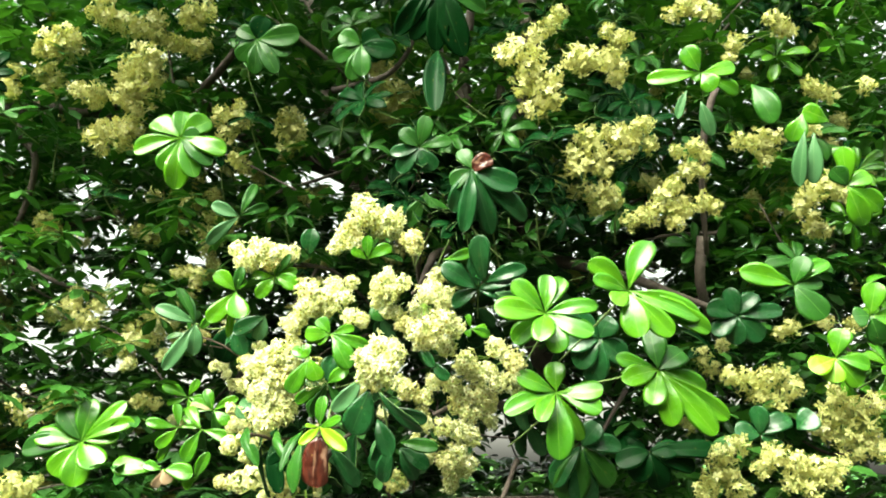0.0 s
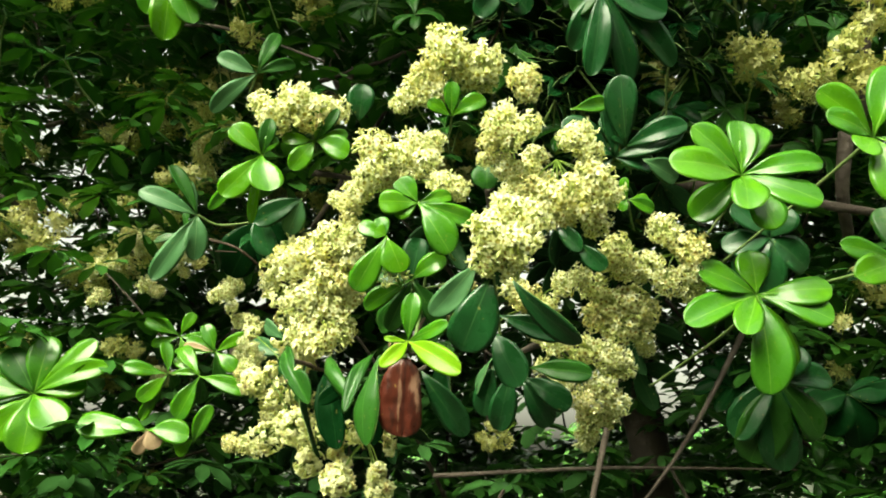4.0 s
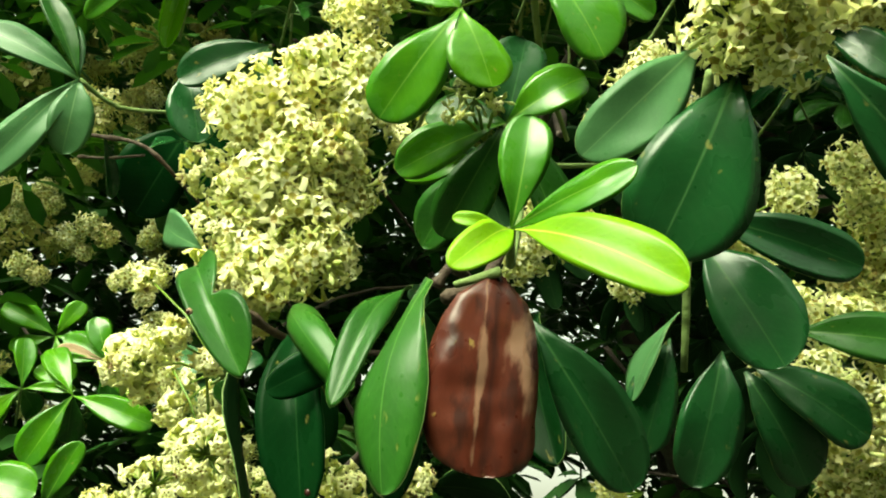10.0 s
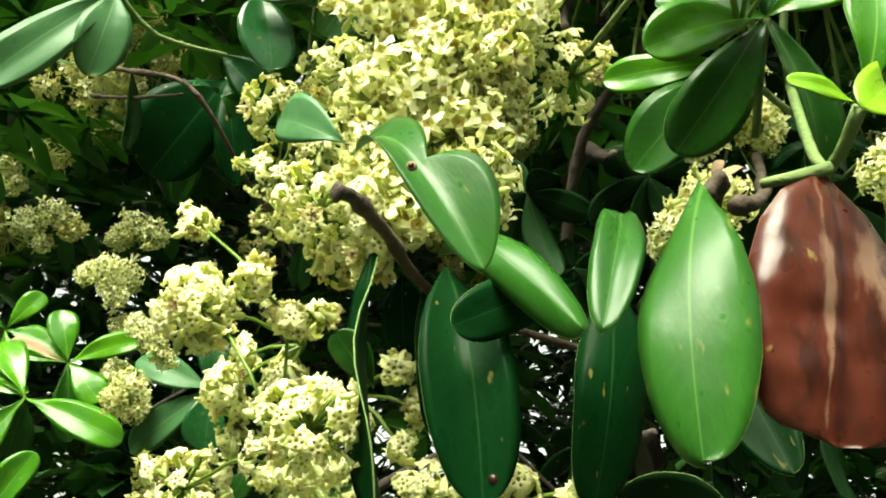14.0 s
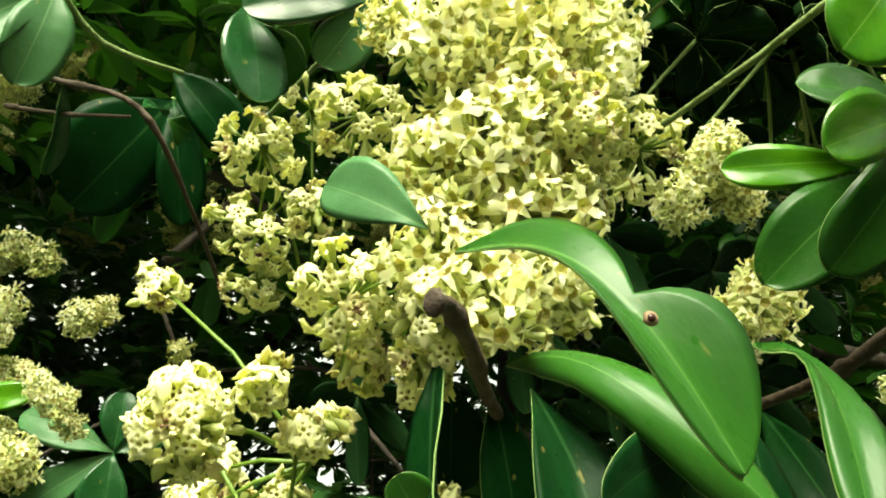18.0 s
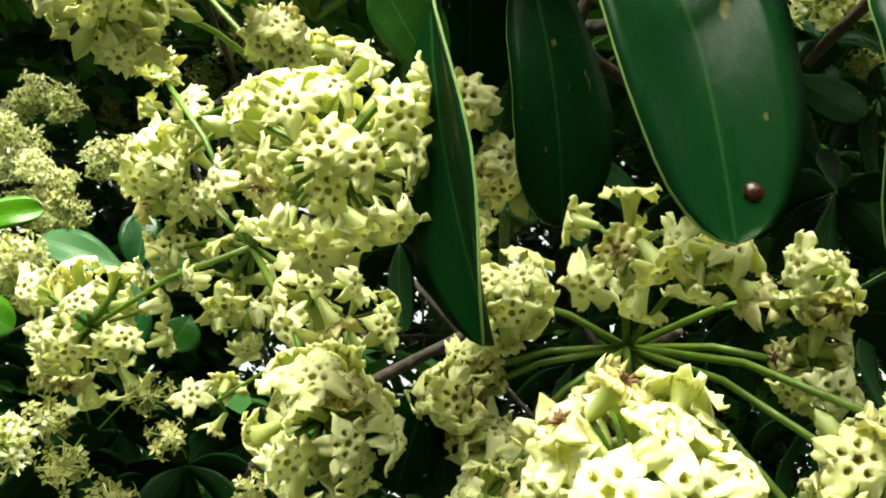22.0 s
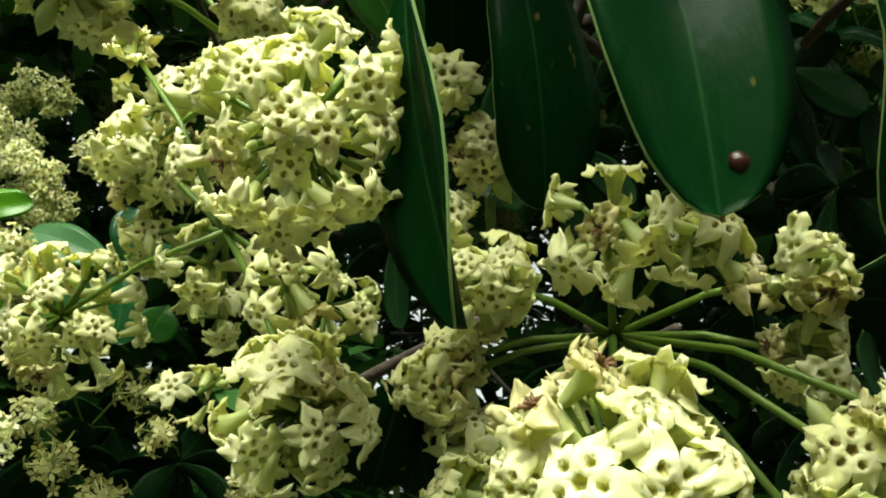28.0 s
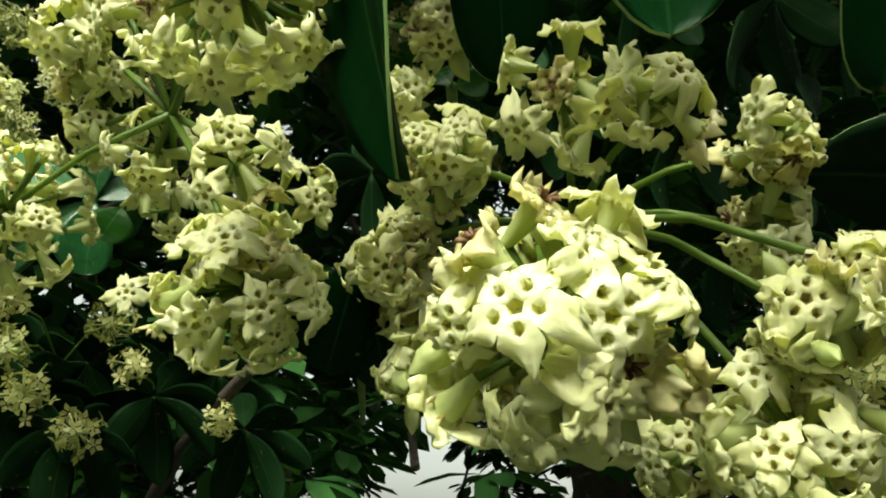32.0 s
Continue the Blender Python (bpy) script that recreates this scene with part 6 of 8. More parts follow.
leaf(s, (-0.383, 1.86, 2.732), 0.0638, (0.23, -0.96, -0.18), 'mid')
leaf(s, (-0.474, 1.848, 2.775), 0.0578, (0.25, -0.95, -0.19), 'dark')
leaf(s, (-0.549, 1.856, 2.746), 0.0451, (0.27, -0.95, -0.18), 'mid')
leaf(s, (-0.406, 1.875, 2.681), 0.0509, (0.23, -0.96, -0.17), 'mid')
stem(s, [(-0.497, 1.864, 2.717), (-0.512, 1.923, 2.722), (-0.541, 2.032, 2.747)], 0.002)
s = shoot((-0.01, 1.302, 2.502), 'long dark leaves hanging from a high twig', 'dark leaf whorls')
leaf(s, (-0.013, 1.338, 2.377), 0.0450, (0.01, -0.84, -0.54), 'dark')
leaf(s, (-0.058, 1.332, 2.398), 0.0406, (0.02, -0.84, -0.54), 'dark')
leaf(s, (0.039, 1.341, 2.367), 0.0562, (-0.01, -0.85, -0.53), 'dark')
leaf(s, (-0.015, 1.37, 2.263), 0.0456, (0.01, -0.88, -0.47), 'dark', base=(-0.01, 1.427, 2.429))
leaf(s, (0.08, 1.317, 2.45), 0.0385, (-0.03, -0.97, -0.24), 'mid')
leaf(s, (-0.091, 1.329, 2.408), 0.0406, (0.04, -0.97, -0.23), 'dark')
stem(s, [(-0.01, 1.302, 2.502), (-0.031, 1.552, 2.719), (0.01, 2.024, 2.887), (0.081, 2.374, 3.044)], 0.0025)
s = shoot((0.749, 1.97, 1.987), 'dark spreading whorl in shade', 'dark leaf whorls')
leaf(s, (0.67, 1.964, 2.008), 0.0551, (-0.33, -0.93, 0.16), 'deep')
leaf(s, (0.684, 1.982, 1.945), 0.0521, (-0.34, -0.93, 0.18), 'deep')
leaf(s, (0.799, 1.954, 2.042), 0.0463, (-0.36, -0.92, 0.16), 'deep')
leaf(s, (0.864, 1.966, 2.001), 0.0466, (-0.37, -0.91, 0.17), 'deep')
leaf(s, (0.814, 1.986, 1.932), 0.0558, (-0.36, -0.91, 0.18), 'deep')
leaf(s, (0.742, 1.989, 1.918), 0.0524, (-0.35, -0.92, 0.19), 'deep')
leaf(s, (0.727, 1.95, 2.056), 0.0461, (-0.35, -0.92, 0.15), 'deep')
stem(s, [(0.749, 1.97, 1.987), (0.773, 2.034, 1.969), (0.819, 2.154, 1.953)], 0.002)
s = shoot((0.694, 1.765, 1.683), 'dark whorl among the low blossom', 'dark leaf whorls')
leaf(s, (0.687, 1.748, 1.745), 0.0408, (-0.35, -0.89, 0.28), 'deep')
leaf(s, (0.638, 1.762, 1.695), 0.0461, (-0.34, -0.9, 0.29), 'deep')
leaf(s, (0.761, 1.755, 1.719), 0.0466, (-0.37, -0.89, 0.29), 'deep')
leaf(s, (0.743, 1.776, 1.647), 0.0385, (-0.36, -0.88, 0.3), 'deep')
leaf(s, (0.811, 1.752, 1.731), 0.0555, (-0.39, -0.88, 0.28), 'deep', base=(0.774, 1.762, 1.695))
leaf(s, (0.588, 1.774, 1.653), 0.0406, (-0.32, -0.9, 0.3), 'mid')
stem(s, [(0.694, 1.765, 1.683), (0.719, 1.831, 1.656), (0.767, 1.951, 1.622)], 0.002)
s = shoot((0.286, 1.669, 1.656), 'very large shaded leaves hanging low', 'dark leaf whorls')
leaf(s, (0.251, 1.701, 1.544), 0.0736, (-0.16, -0.99, 0), 'mid')
leaf(s, (0.298, 1.705, 1.533), 0.0615, (-0.17, -0.99, 0), 'deep')
leaf(s, (0.35, 1.692, 1.578), 0.0492, (-0.18, -0.93, 0.32), 'mid')
leaf(s, (0.368, 1.669, 1.656), 0.0416, (-0.18, -0.94, 0.3), 'deep')
leaf(s, (0.321, 1.656, 1.701), 0.0486, (-0.17, -0.94, 0.29), 'deep')
leaf(s, (0.228, 1.692, 1.578), 0.0489, (-0.14, -0.94, 0.32), 'deep')
stem(s, [(0.286, 1.669, 1.656), (0.298, 1.738, 1.628), (0.32, 1.866, 1.593)], 0.002)
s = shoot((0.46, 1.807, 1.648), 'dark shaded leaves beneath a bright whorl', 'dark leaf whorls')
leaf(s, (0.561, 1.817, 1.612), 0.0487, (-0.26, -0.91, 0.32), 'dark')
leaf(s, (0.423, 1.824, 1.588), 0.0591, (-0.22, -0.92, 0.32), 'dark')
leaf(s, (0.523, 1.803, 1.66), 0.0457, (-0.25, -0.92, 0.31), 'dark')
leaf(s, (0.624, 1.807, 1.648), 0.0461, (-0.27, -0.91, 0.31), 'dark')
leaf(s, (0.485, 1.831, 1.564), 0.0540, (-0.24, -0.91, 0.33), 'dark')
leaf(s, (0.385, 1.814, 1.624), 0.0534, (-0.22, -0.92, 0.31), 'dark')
stem(s, [(0.46, 1.807, 1.648), (0.478, 1.874, 1.62), (0.51, 2, 1.584)], 0.002)
s = shoot((0.357, 1.787, 1.898), 'dark glossy leaves behind the bright whorls', 'dark leaf whorls')
leaf(s, (0.292, 1.773, 1.948), 0.0528, (-0.18, -0.97, 0.17), 'deep')
leaf(s, (0.344, 1.815, 1.799), 0.0586, (-0.19, -0.96, 0.21), 'deep')
leaf(s, (0.422, 1.801, 1.849), 0.0587, (-0.21, -0.96, 0.2), 'deep')
leaf(s, (0.383, 1.773, 1.948), 0.0531, (-0.2, -0.96, 0.17), 'deep')
leaf(s, (0.305, 1.805, 1.836), 0.0531, (-0.18, -0.96, 0.2), 'deep')
leaf(s, (0.279, 1.791, 1.886), 0.0476, (-0.17, -0.97, 0.19), 'deep')
stem(s, [(0.357, 1.787, 1.898), (0.371, 1.855, 1.88), (0.396, 1.981, 1.861)], 0.002)
s = shoot((0.901, 1.644, 2.217), 'light whorl at the sunny edge of the crown', 'bright leaf whorls')
leaf(s, (0.951, 1.637, 2.241), 0.0428, (-0.49, -0.87, 0.04), 'young')
leaf(s, (0.863, 1.633, 2.253), 0.0424, (-0.47, -0.88, 0.03), 'mid')
leaf(s, (0.976, 1.658, 2.168), 0.0486, (-0.49, -0.87, 0.05), 'young')
leaf(s, (0.938, 1.668, 2.132), 0.0512, (-0.48, -0.87, 0.06), 'young')
leaf(s, (0.888, 1.619, 2.301), 0.0426, (-0.48, -0.88, 0.02), 'young')
leaf(s, (0.823, 1.643, 2.402), 0.0493, (-0.46, -0.89, -0.05), 'young', base=(0.887, 1.65, 2.377))
leaf(s, (0.797, 1.662, 2.334), 0.0487, (-0.44, -0.9, -0.04), 'young', base=(0.823, 1.644, 2.396))
stem(s, [(0.901, 1.644, 2.217), (0.932, 1.702, 2.208), (0.992, 1.81, 2.209)], 0.002)
s = shoot((0.935, 1.694, 1.933), 'light green whorl at the sunny crown edge', 'bright leaf whorls')
leaf(s, (0.947, 1.673, 2.004), 0.0508, (-0.48, -0.86, 0.16), 'young')
leaf(s, (0.996, 1.694, 1.933), 0.0512, (-0.49, -0.85, 0.18), 'young')
leaf(s, (0.897, 1.694, 1.933), 0.0478, (-0.47, -0.87, 0.18), 'mid')
leaf(s, (0.959, 1.711, 1.873), 0.0482, (-0.48, -0.86, 0.19), 'mid')
stem(s, [(0.935, 1.694, 1.933), (0.968, 1.754, 1.915), (1.03, 1.867, 1.897)], 0.002)
s = shoot((0.777, 1.587, 2.234), 'narrow grey-green leaves hanging limp', 'dark leaf whorls')
leaf(s, (0.771, 1.597, 2.199), 0.0324, (-0.44, -0.9, 0), 'sage', base=(0.783, 1.563, 2.316))
leaf(s, (0.802, 1.595, 2.205), 0.0353, (-0.45, -0.89, 0), 'sage', base=(0.802, 1.565, 2.311))
leaf(s, (0.737, 1.604, 2.356), 0.0559, (-0.41, -0.91, -0.07), 'mid', base=(0.706, 1.627, 2.458))
leaf(s, (0.616, 1.659, 2.346), 0.0331, (-0.34, -0.94, -0.06), 'sage', base=(0.59, 1.637, 2.421))
leaf(s, (0.538, 1.648, 2.383), 0.0220, (-0.32, -0.95, -0.08), 'sage', base=(0.558, 1.63, 2.446))
stem(s, [(0.777, 1.587, 2.234), (0.806, 1.646, 2.228), (0.86, 1.756, 2.232)], 0.002)
c = cluster((-0.106, 1.494, 1.789), 'dense cream flower head of the main blossom', 'flower clusters')
head(c, (-0.136, 1.42, 1.8), 0.0264)
head(c, (-0.109, 1.416, 1.784), 0.0269)
head(c, (-0.093, 1.423, 1.812), 0.0256)
head(c, (-0.138, 1.44, 1.772), 0.0210)
head(c, (-0.119, 1.427, 1.827), 0.0222)
head(c, (-0.111, 1.448, 1.768), 0.0193)
c = cluster((-0.039, 1.516, 1.923), 'cream flower heads on radiating green stalks', 'flower clusters')
head(c, (-0.032, 1.483, 1.864), 0.0262)
head(c, (-0.001, 1.479, 1.882), 0.0283)
head(c, (-0.009, 1.489, 1.852), 0.0241)
head(c, (0.023, 1.505, 1.872), 0.0205)
head(c, (-0.039, 1.511, 1.845), 0.0216)
head(c, (0.006, 1.511, 1.836), 0.0193)
head(c, (-0.055, 1.502, 1.867), 0.0216)
head(c, (-0.075, 1.506, 1.884), 0.0186)
c = cluster((-0.036, 1.532, 1.938), 'cream flower head at the end of a side stalk', 'flower clusters')
head(c, (-0.018, 1.465, 1.934), 0.0211)
head(c, (-0.004, 1.477, 1.919), 0.0191)
head(c, (-0.032, 1.475, 1.934), 0.0150)
c = cluster((-0.093, 1.527, 1.942), 'round cream flower heads above the blossom', 'flower clusters')
head(c, (-0.117, 1.475, 1.95), 0.0217)
head(c, (-0.101, 1.476, 1.935), 0.0194)
head(c, (-0.079, 1.481, 1.956), 0.0186)
head(c, (-0.127, 1.485, 1.934), 0.0153)
head(c, (-0.108, 1.479, 1.971), 0.0165)
head(c, (-0.11, 1.506, 1.908), 0.0166)
head(c, (-0.093, 1.508, 1.904), 0.0144)
head(c, (-0.132, 1.511, 1.921), 0.0112)
c = cluster((-0.166, 1.722, 2.102), 'cream flower heads crowning the blossom', 'flower clusters')
head(c, (-0.159, 1.661, 2.155), 0.0331)
head(c, (-0.116, 1.667, 2.146), 0.0316)
head(c, (-0.199, 1.669, 2.127), 0.0302)
head(c, (-0.224, 1.695, 2.107), 0.0249)
head(c, (-0.243, 1.7, 2.089), 0.0176)
head(c, (-0.195, 1.679, 2.097), 0.0244)
head(c, (-0.14, 1.689, 2.14), 0.0293)
head(c, (-0.107, 1.694, 2.131), 0.0220)
head(c, (-0.181, 1.672, 2.181), 0.0264)
c = cluster((-0.061, 1.616, 2.059), 'small round cream flower head', 'flower clusters')
head(c, (-0.064, 1.589, 2.075), 0.0246)
head(c, (-0.061, 1.594, 2.06), 0.0194)
c = cluster((-0.4, 1.706, 2.044), 'cream flower heads behind young leaves', 'flower clusters')
head(c, (-0.399, 1.674, 2.075), 0.0316)
head(c, (-0.431, 1.679, 2.057), 0.0287)
head(c, (-0.369, 1.687, 2.074), 0.0247)
head(c, (-0.459, 1.689, 2.084), 0.0191)
head(c, (-0.343, 1.708, 2.078), 0.0207)
head(c, (-0.381, 1.684, 2.052), 0.0216)
c = cluster((-0.259, 1.649, 1.929), 'pale flower heads along the upper blossom', 'flower clusters')
head(c, (-0.279, 1.582, 1.964), 0.0275)
head(c, (-0.25, 1.579, 1.948), 0.0247)
head(c, (-0.284, 1.584, 1.926), 0.0247)
head(c, (-0.3, 1.592, 1.903), 0.0210)
head(c, (-0.227, 1.592, 1.976), 0.0215)
head(c, (-0.208, 1.591, 1.95), 0.0225)
head(c, (-0.31, 1.607, 1.886), 0.0175)
head(c, (-0.261, 1.606, 1.93), 0.0215)
head(c, (-0.185, 1.555, 1.905), 0.0189)
head(c, (-0.164, 1.559, 1.897), 0.0165)
head(c, (-0.193, 1.611, 1.989), 0.0168)
head(c, (-0.235, 1.587, 1.928), 0.0185)
head(c, (-0.331, 1.631, 1.907), 0.0129)
c = cluster((-0.339, 1.697, 1.805), 'cream flower heads of the middle blossom', 'flower clusters')
head(c, (-0.364, 1.615, 1.822), 0.0260)
head(c, (-0.385, 1.618, 1.81), 0.0235)
head(c, (-0.336, 1.611, 1.84), 0.0260)
head(c, (-0.314, 1.619, 1.821), 0.0235)
head(c, (-0.361, 1.625, 1.764), 0.0269)
head(c, (-0.337, 1.632, 1.747), 0.0281)
head(c, (-0.379, 1.637, 1.758), 0.0235)
head(c, (-0.327, 1.628, 1.791), 0.0247)
head(c, (-0.323, 1.633, 1.717), 0.0229)
head(c, (-0.353, 1.634, 1.707), 0.0254)
head(c, (-0.304, 1.619, 1.854), 0.0200)
head(c, (-0.346, 1.616, 1.793), 0.0244)
head(c, (-0.311, 1.637, 1.768), 0.0210)
head(c, (-0.373, 1.638, 1.723), 0.0208)
head(c, (-0.406, 1.633, 1.825), 0.0139)
c = cluster((0.096, 1.629, 1.833), 'cream flower heads on a side branch', 'flower clusters')
head(c, (0.048, 1.577, 1.82), 0.0230)
head(c, (0.037, 1.582, 1.807), 0.0172)
head(c, (0.057, 1.587, 1.793), 0.0161)
c = cluster((0.141, 1.624, 1.825), 'loose cream flower heads on a side branch', 'flower clusters')
head(c, (0.103, 1.557, 1.843), 0.0214)
head(c, (0.089, 1.572, 1.798), 0.0214)
head(c, (0.123, 1.564, 1.828), 0.0181)
head(c, (0.142, 1.553, 1.815), 0.0232)
head(c, (0.137, 1.563, 1.786), 0.0188)
head(c, (0.11, 1.575, 1.778), 0.0191)
head(c, (0.08, 1.588, 1.794), 0.0172)
head(c, (0.146, 1.582, 1.763), 0.0168)
head(c, (0.163, 1.577, 1.779), 0.0123)
c = cluster((0.068, 1.699, 1.717), 'cream flower heads hanging down the flank', 'flower clusters')
head(c, (0.072, 1.612, 1.756), 0.0245)
head(c, (0.092, 1.617, 1.745), 0.0198)
head(c, (0.043, 1.61, 1.755), 0.0210)
head(c, (0.054, 1.621, 1.725), 0.0233)
head(c, (0.087, 1.635, 1.722), 0.0212)
head(c, (0.02, 1.593, 1.771), 0.0195)
head(c, (-0.005, 1.567, 1.781), 0.0157)
head(c, (0.099, 1.653, 1.702), 0.0155)
head(c, (0.03, 1.636, 1.74), 0.0203)
c = cluster((0.026, 1.701, 1.642), 'cream flower heads low on the flank', 'flower clusters')
head(c, (-0.038, 1.594, 1.695), 0.0168)
head(c, (0.003, 1.608, 1.692), 0.0216)
head(c, (0.038, 1.614, 1.683), 0.0227)
head(c, (0.06, 1.629, 1.674), 0.0195)
head(c, (0.029, 1.625, 1.647), 0.0216)
head(c, (0.049, 1.645, 1.625), 0.0207)
head(c, (0.007, 1.632, 1.625), 0.0216)
head(c, (-0.03, 1.589, 1.65), 0.0186)
head(c, (0.017, 1.663, 1.597), 0.0198)
head(c, (-0.032, 1.617, 1.631), 0.0146)
head(c, (0.017, 1.68, 1.579), 0.0177)
head(c, (-0.055, 1.603, 1.668), 0.0123)
head(c, (0.043, 1.672, 1.607), 0.0165)
c = cluster((-0.052, 1.676, 1.762), 'pale flower heads deep in the flank', 'flower clusters')
head(c, (-0.071, 1.621, 1.766), 0.0215)
head(c, (-0.04, 1.638, 1.752), 0.0205)
head(c, (-0.088, 1.626, 1.779), 0.0181)
head(c, (-0.02, 1.608, 1.781), 0.0177)
head(c, (-0.045, 1.65, 1.718), 0.0169)
head(c, (-0.124, 1.643, 1.721), 0.0133)
c = cluster((-0.236, 1.539, 1.759), 'small greenish flower buds on a stalk', 'flower clusters')
near_head(c, (-0.245, 1.514, 1.768), 0.0096, 12, size=0.0034, green=True)
near_head(c, (-0.255, 1.516, 1.76), 0.0074, 12, size=0.0034, green=True)
near_head(c, (-0.232, 1.519, 1.772), 0.0075, 12, size=0.0034, green=True)
near_head(c, (-0.253, 1.517, 1.774), 0.0075, 12, size=0.0034, green=True)
c = cluster((-0.3947, 1.734, 1.6045), 'umbel of cream star flowers hanging under the twig', 'near flower clusters')
near_head(c, (-0.3828, 1.6614, 1.5967), 0.0253, 46)
near_head(c, (-0.3682, 1.7136, 1.5498), 0.0194, 34)
near_head(c, (-0.4412, 1.7878, 1.5873), 0.0241, 36)
near_head(c, (-0.3759, 1.722, 1.5878), 0.0136, 8)
near_head(c, (-0.3977, 1.7493, 1.5991), 0.0123, 5)
near_head(c, (-0.3912, 1.7742, 1.5921), 0.0152, 5)
near_head(c, (-0.4205, 1.7762, 1.6163), 0.0116, 5)
near_head(c, (-0.4301, 1.7815, 1.6454), 0.0123, 10)
near_head(c, (-0.4391, 1.7516, 1.6749), 0.0070, 6)
near_head(c, (-0.4014, 1.7056, 1.6639), 0.0084, 8)
c = cluster((-0.287, 1.696, 1.5787), 'open umbel of cream flowers on spreading green stalks', 'near flower clusters')
near_head(c, (-0.3092, 1.6587, 1.5871), 0.0152, 11, size=0.0070)
near_head(c, (-0.2950, 1.6414, 1.5810), 0.0112, 7, size=0.0070)
near_head(c, (-0.2563, 1.6525, 1.587), 0.0103, 8)
near_head(c, (-0.2535, 1.6612, 1.5684), 0.0110, 9)
near_head(c, (-0.3261, 1.6895, 1.5843), 0.0130, 13)
near_head(c, (-0.3337, 1.7132, 1.5603), 0.0122, 12)
near_head(c, (-0.3288, 1.7101, 1.5683), 0.0077, 7)
near_head(c, (-0.321, 1.6382, 1.5263), 0.0224, 44, size=0.0080)
near_head(c, (-0.2707, 1.6337, 1.5358), 0.0115, 14)
near_head(c, (-0.2635, 1.6465, 1.5146), 0.0183, 26, size=0.0078)
near_head(c, (-0.2722, 1.6716, 1.5156), 0.0122, 12)
near_head(c, (-0.2655, 1.6235, 1.5422), 0.0060, 6)
near_head(c, (-0.3259, 1.7048, 1.5312), 0.0082, 8)
near_head(c, (-0.3186, 1.7122, 1.547), 0.0091, 8)
c = cluster((-0.3607, 1.7154, 1.6328), 'small cream flower group on one thin stalk', 'near flower clusters')
near_head(c, (-0.3291, 1.6905, 1.6225), 0.0093, 9)
near_head(c, (-0.345, 1.682, 1.6392), 0.0066, 6)
near_head(c, (-0.3367, 1.6994, 1.6051), 0.0054, 5)
c = cluster((-0.3911, 1.724, 1.6584), 'long-stalked umbel of cream flowers', 'near flower clusters')
near_head(c, (-0.4466, 1.6951, 1.659), 0.0201, 42)
near_head(c, (-0.4209, 1.6851, 1.6725), 0.0110, 12)
near_head(c, (-0.4685, 1.7648, 1.7419), 0.0127, 12)
near_head(c, (-0.4269, 1.7603, 1.6574), 0.0156, 6)
near_head(c, (-0.4291, 1.7599, 1.6372), 0.0140, 9)
near_head(c, (-0.4127, 1.7636, 1.6422), 0.0123, 5)
near_head(c, (-0.3888, 1.7262, 1.6749), 0.0108, 9)
near_head(c, (-0.419, 1.7756, 1.6236), 0.0134, 5)
near_head(c, (-0.3974, 1.7343, 1.6429), 0.0104, 9)
c = cluster((-0.3605, 1.7282, 1.7047), 'dense umbel of cream flowers behind a brown twig', 'near flower clusters')
near_head(c, (-0.396, 1.6705, 1.7112), 0.0236, 38)
near_head(c, (-0.3659, 1.6427, 1.6988), 0.0199, 32)
near_head(c, (-0.3682, 1.6593, 1.6821), 0.0119, 9)
near_head(c, (-0.3741, 1.6427, 1.766), 0.0209, 30)
near_head(c, (-0.3528, 1.6301, 1.7848), 0.0220, 30)
near_head(c, (-0.3253, 1.6162, 1.7811), 0.0242, 36)
near_head(c, (-0.3233, 1.6303, 1.7663), 0.0194, 22)
near_head(c, (-0.3819, 1.6931, 1.6949), 0.0129, 10)
near_head(c, (-0.354, 1.6438, 1.7205), 0.0147, 12)
c = cluster((-0.3838, 1.8186, 1.772), 'cream umbel at the shaded back of the blossom', 'near flower clusters')
near_head(c, (-0.4356, 1.7624, 1.8377), 0.0236, 24)
near_head(c, (-0.4282, 1.7823, 1.7992), 0.0253, 26)
near_head(c, (-0.4209, 1.7952, 1.7726), 0.0186, 14)
near_head(c, (-0.3946, 1.7111, 1.8379), 0.0253, 24)
near_head(c, (-0.4047, 1.7503, 1.798), 0.0178, 14)
near_head(c, (-0.3137, 1.6702, 1.7337), 0.0150, 12)
near_head(c, (-0.2698, 1.6442, 1.8132), 0.0236, 22)
near_head(c, (-0.413, 1.7667, 1.8787), 0.0180, 12)
c = cluster((-0.3545, 1.8219, 1.6068), 'cream flowers lower on the back of the blossom', 'near flower clusters')
near_head(c, (-0.3616, 1.7395, 1.5884), 0.0171, 7)
near_head(c, (-0.3933, 1.8475, 1.5832), 0.0181, 4)
c = cluster((-0.030, 1.870, 1.990), 'shaded cream flower heads behind the blossom', 'flower clusters')
head(c, (-0.033, 1.847, 2.026), 0.030)
head(c, (0.010, 1.862, 2.012), 0.027)
head(c, (-0.060, 1.866, 1.985), 0.026)
head(c, (-0.012, 1.856, 2.062), 0.025)
c = cluster((-0.160, 1.700, 1.750), 'small cream flower heads in the shade of dark leaves', 'flower clusters')
head(c, (-0.172, 1.681, 1.773), 0.022)
head(c, (-0.150, 1.698, 1.787), 0.020)
head(c, (-0.186, 1.692, 1.752), 0.018)
c = cluster((-0.497, 2.389, 1.661), 'shade-toned cream flower heads under the blossom', 'flower clusters')
head(c, (-0.518, 2.183, 1.668), 0.0187, far=True)
head(c, (-0.521, 2.244, 1.641), 0.0199, far=True)
head(c, (-0.446, 2.25, 1.675), 0.0181, far=True)
head(c, (-0.497, 2.231, 1.604), 0.0184, far=True)
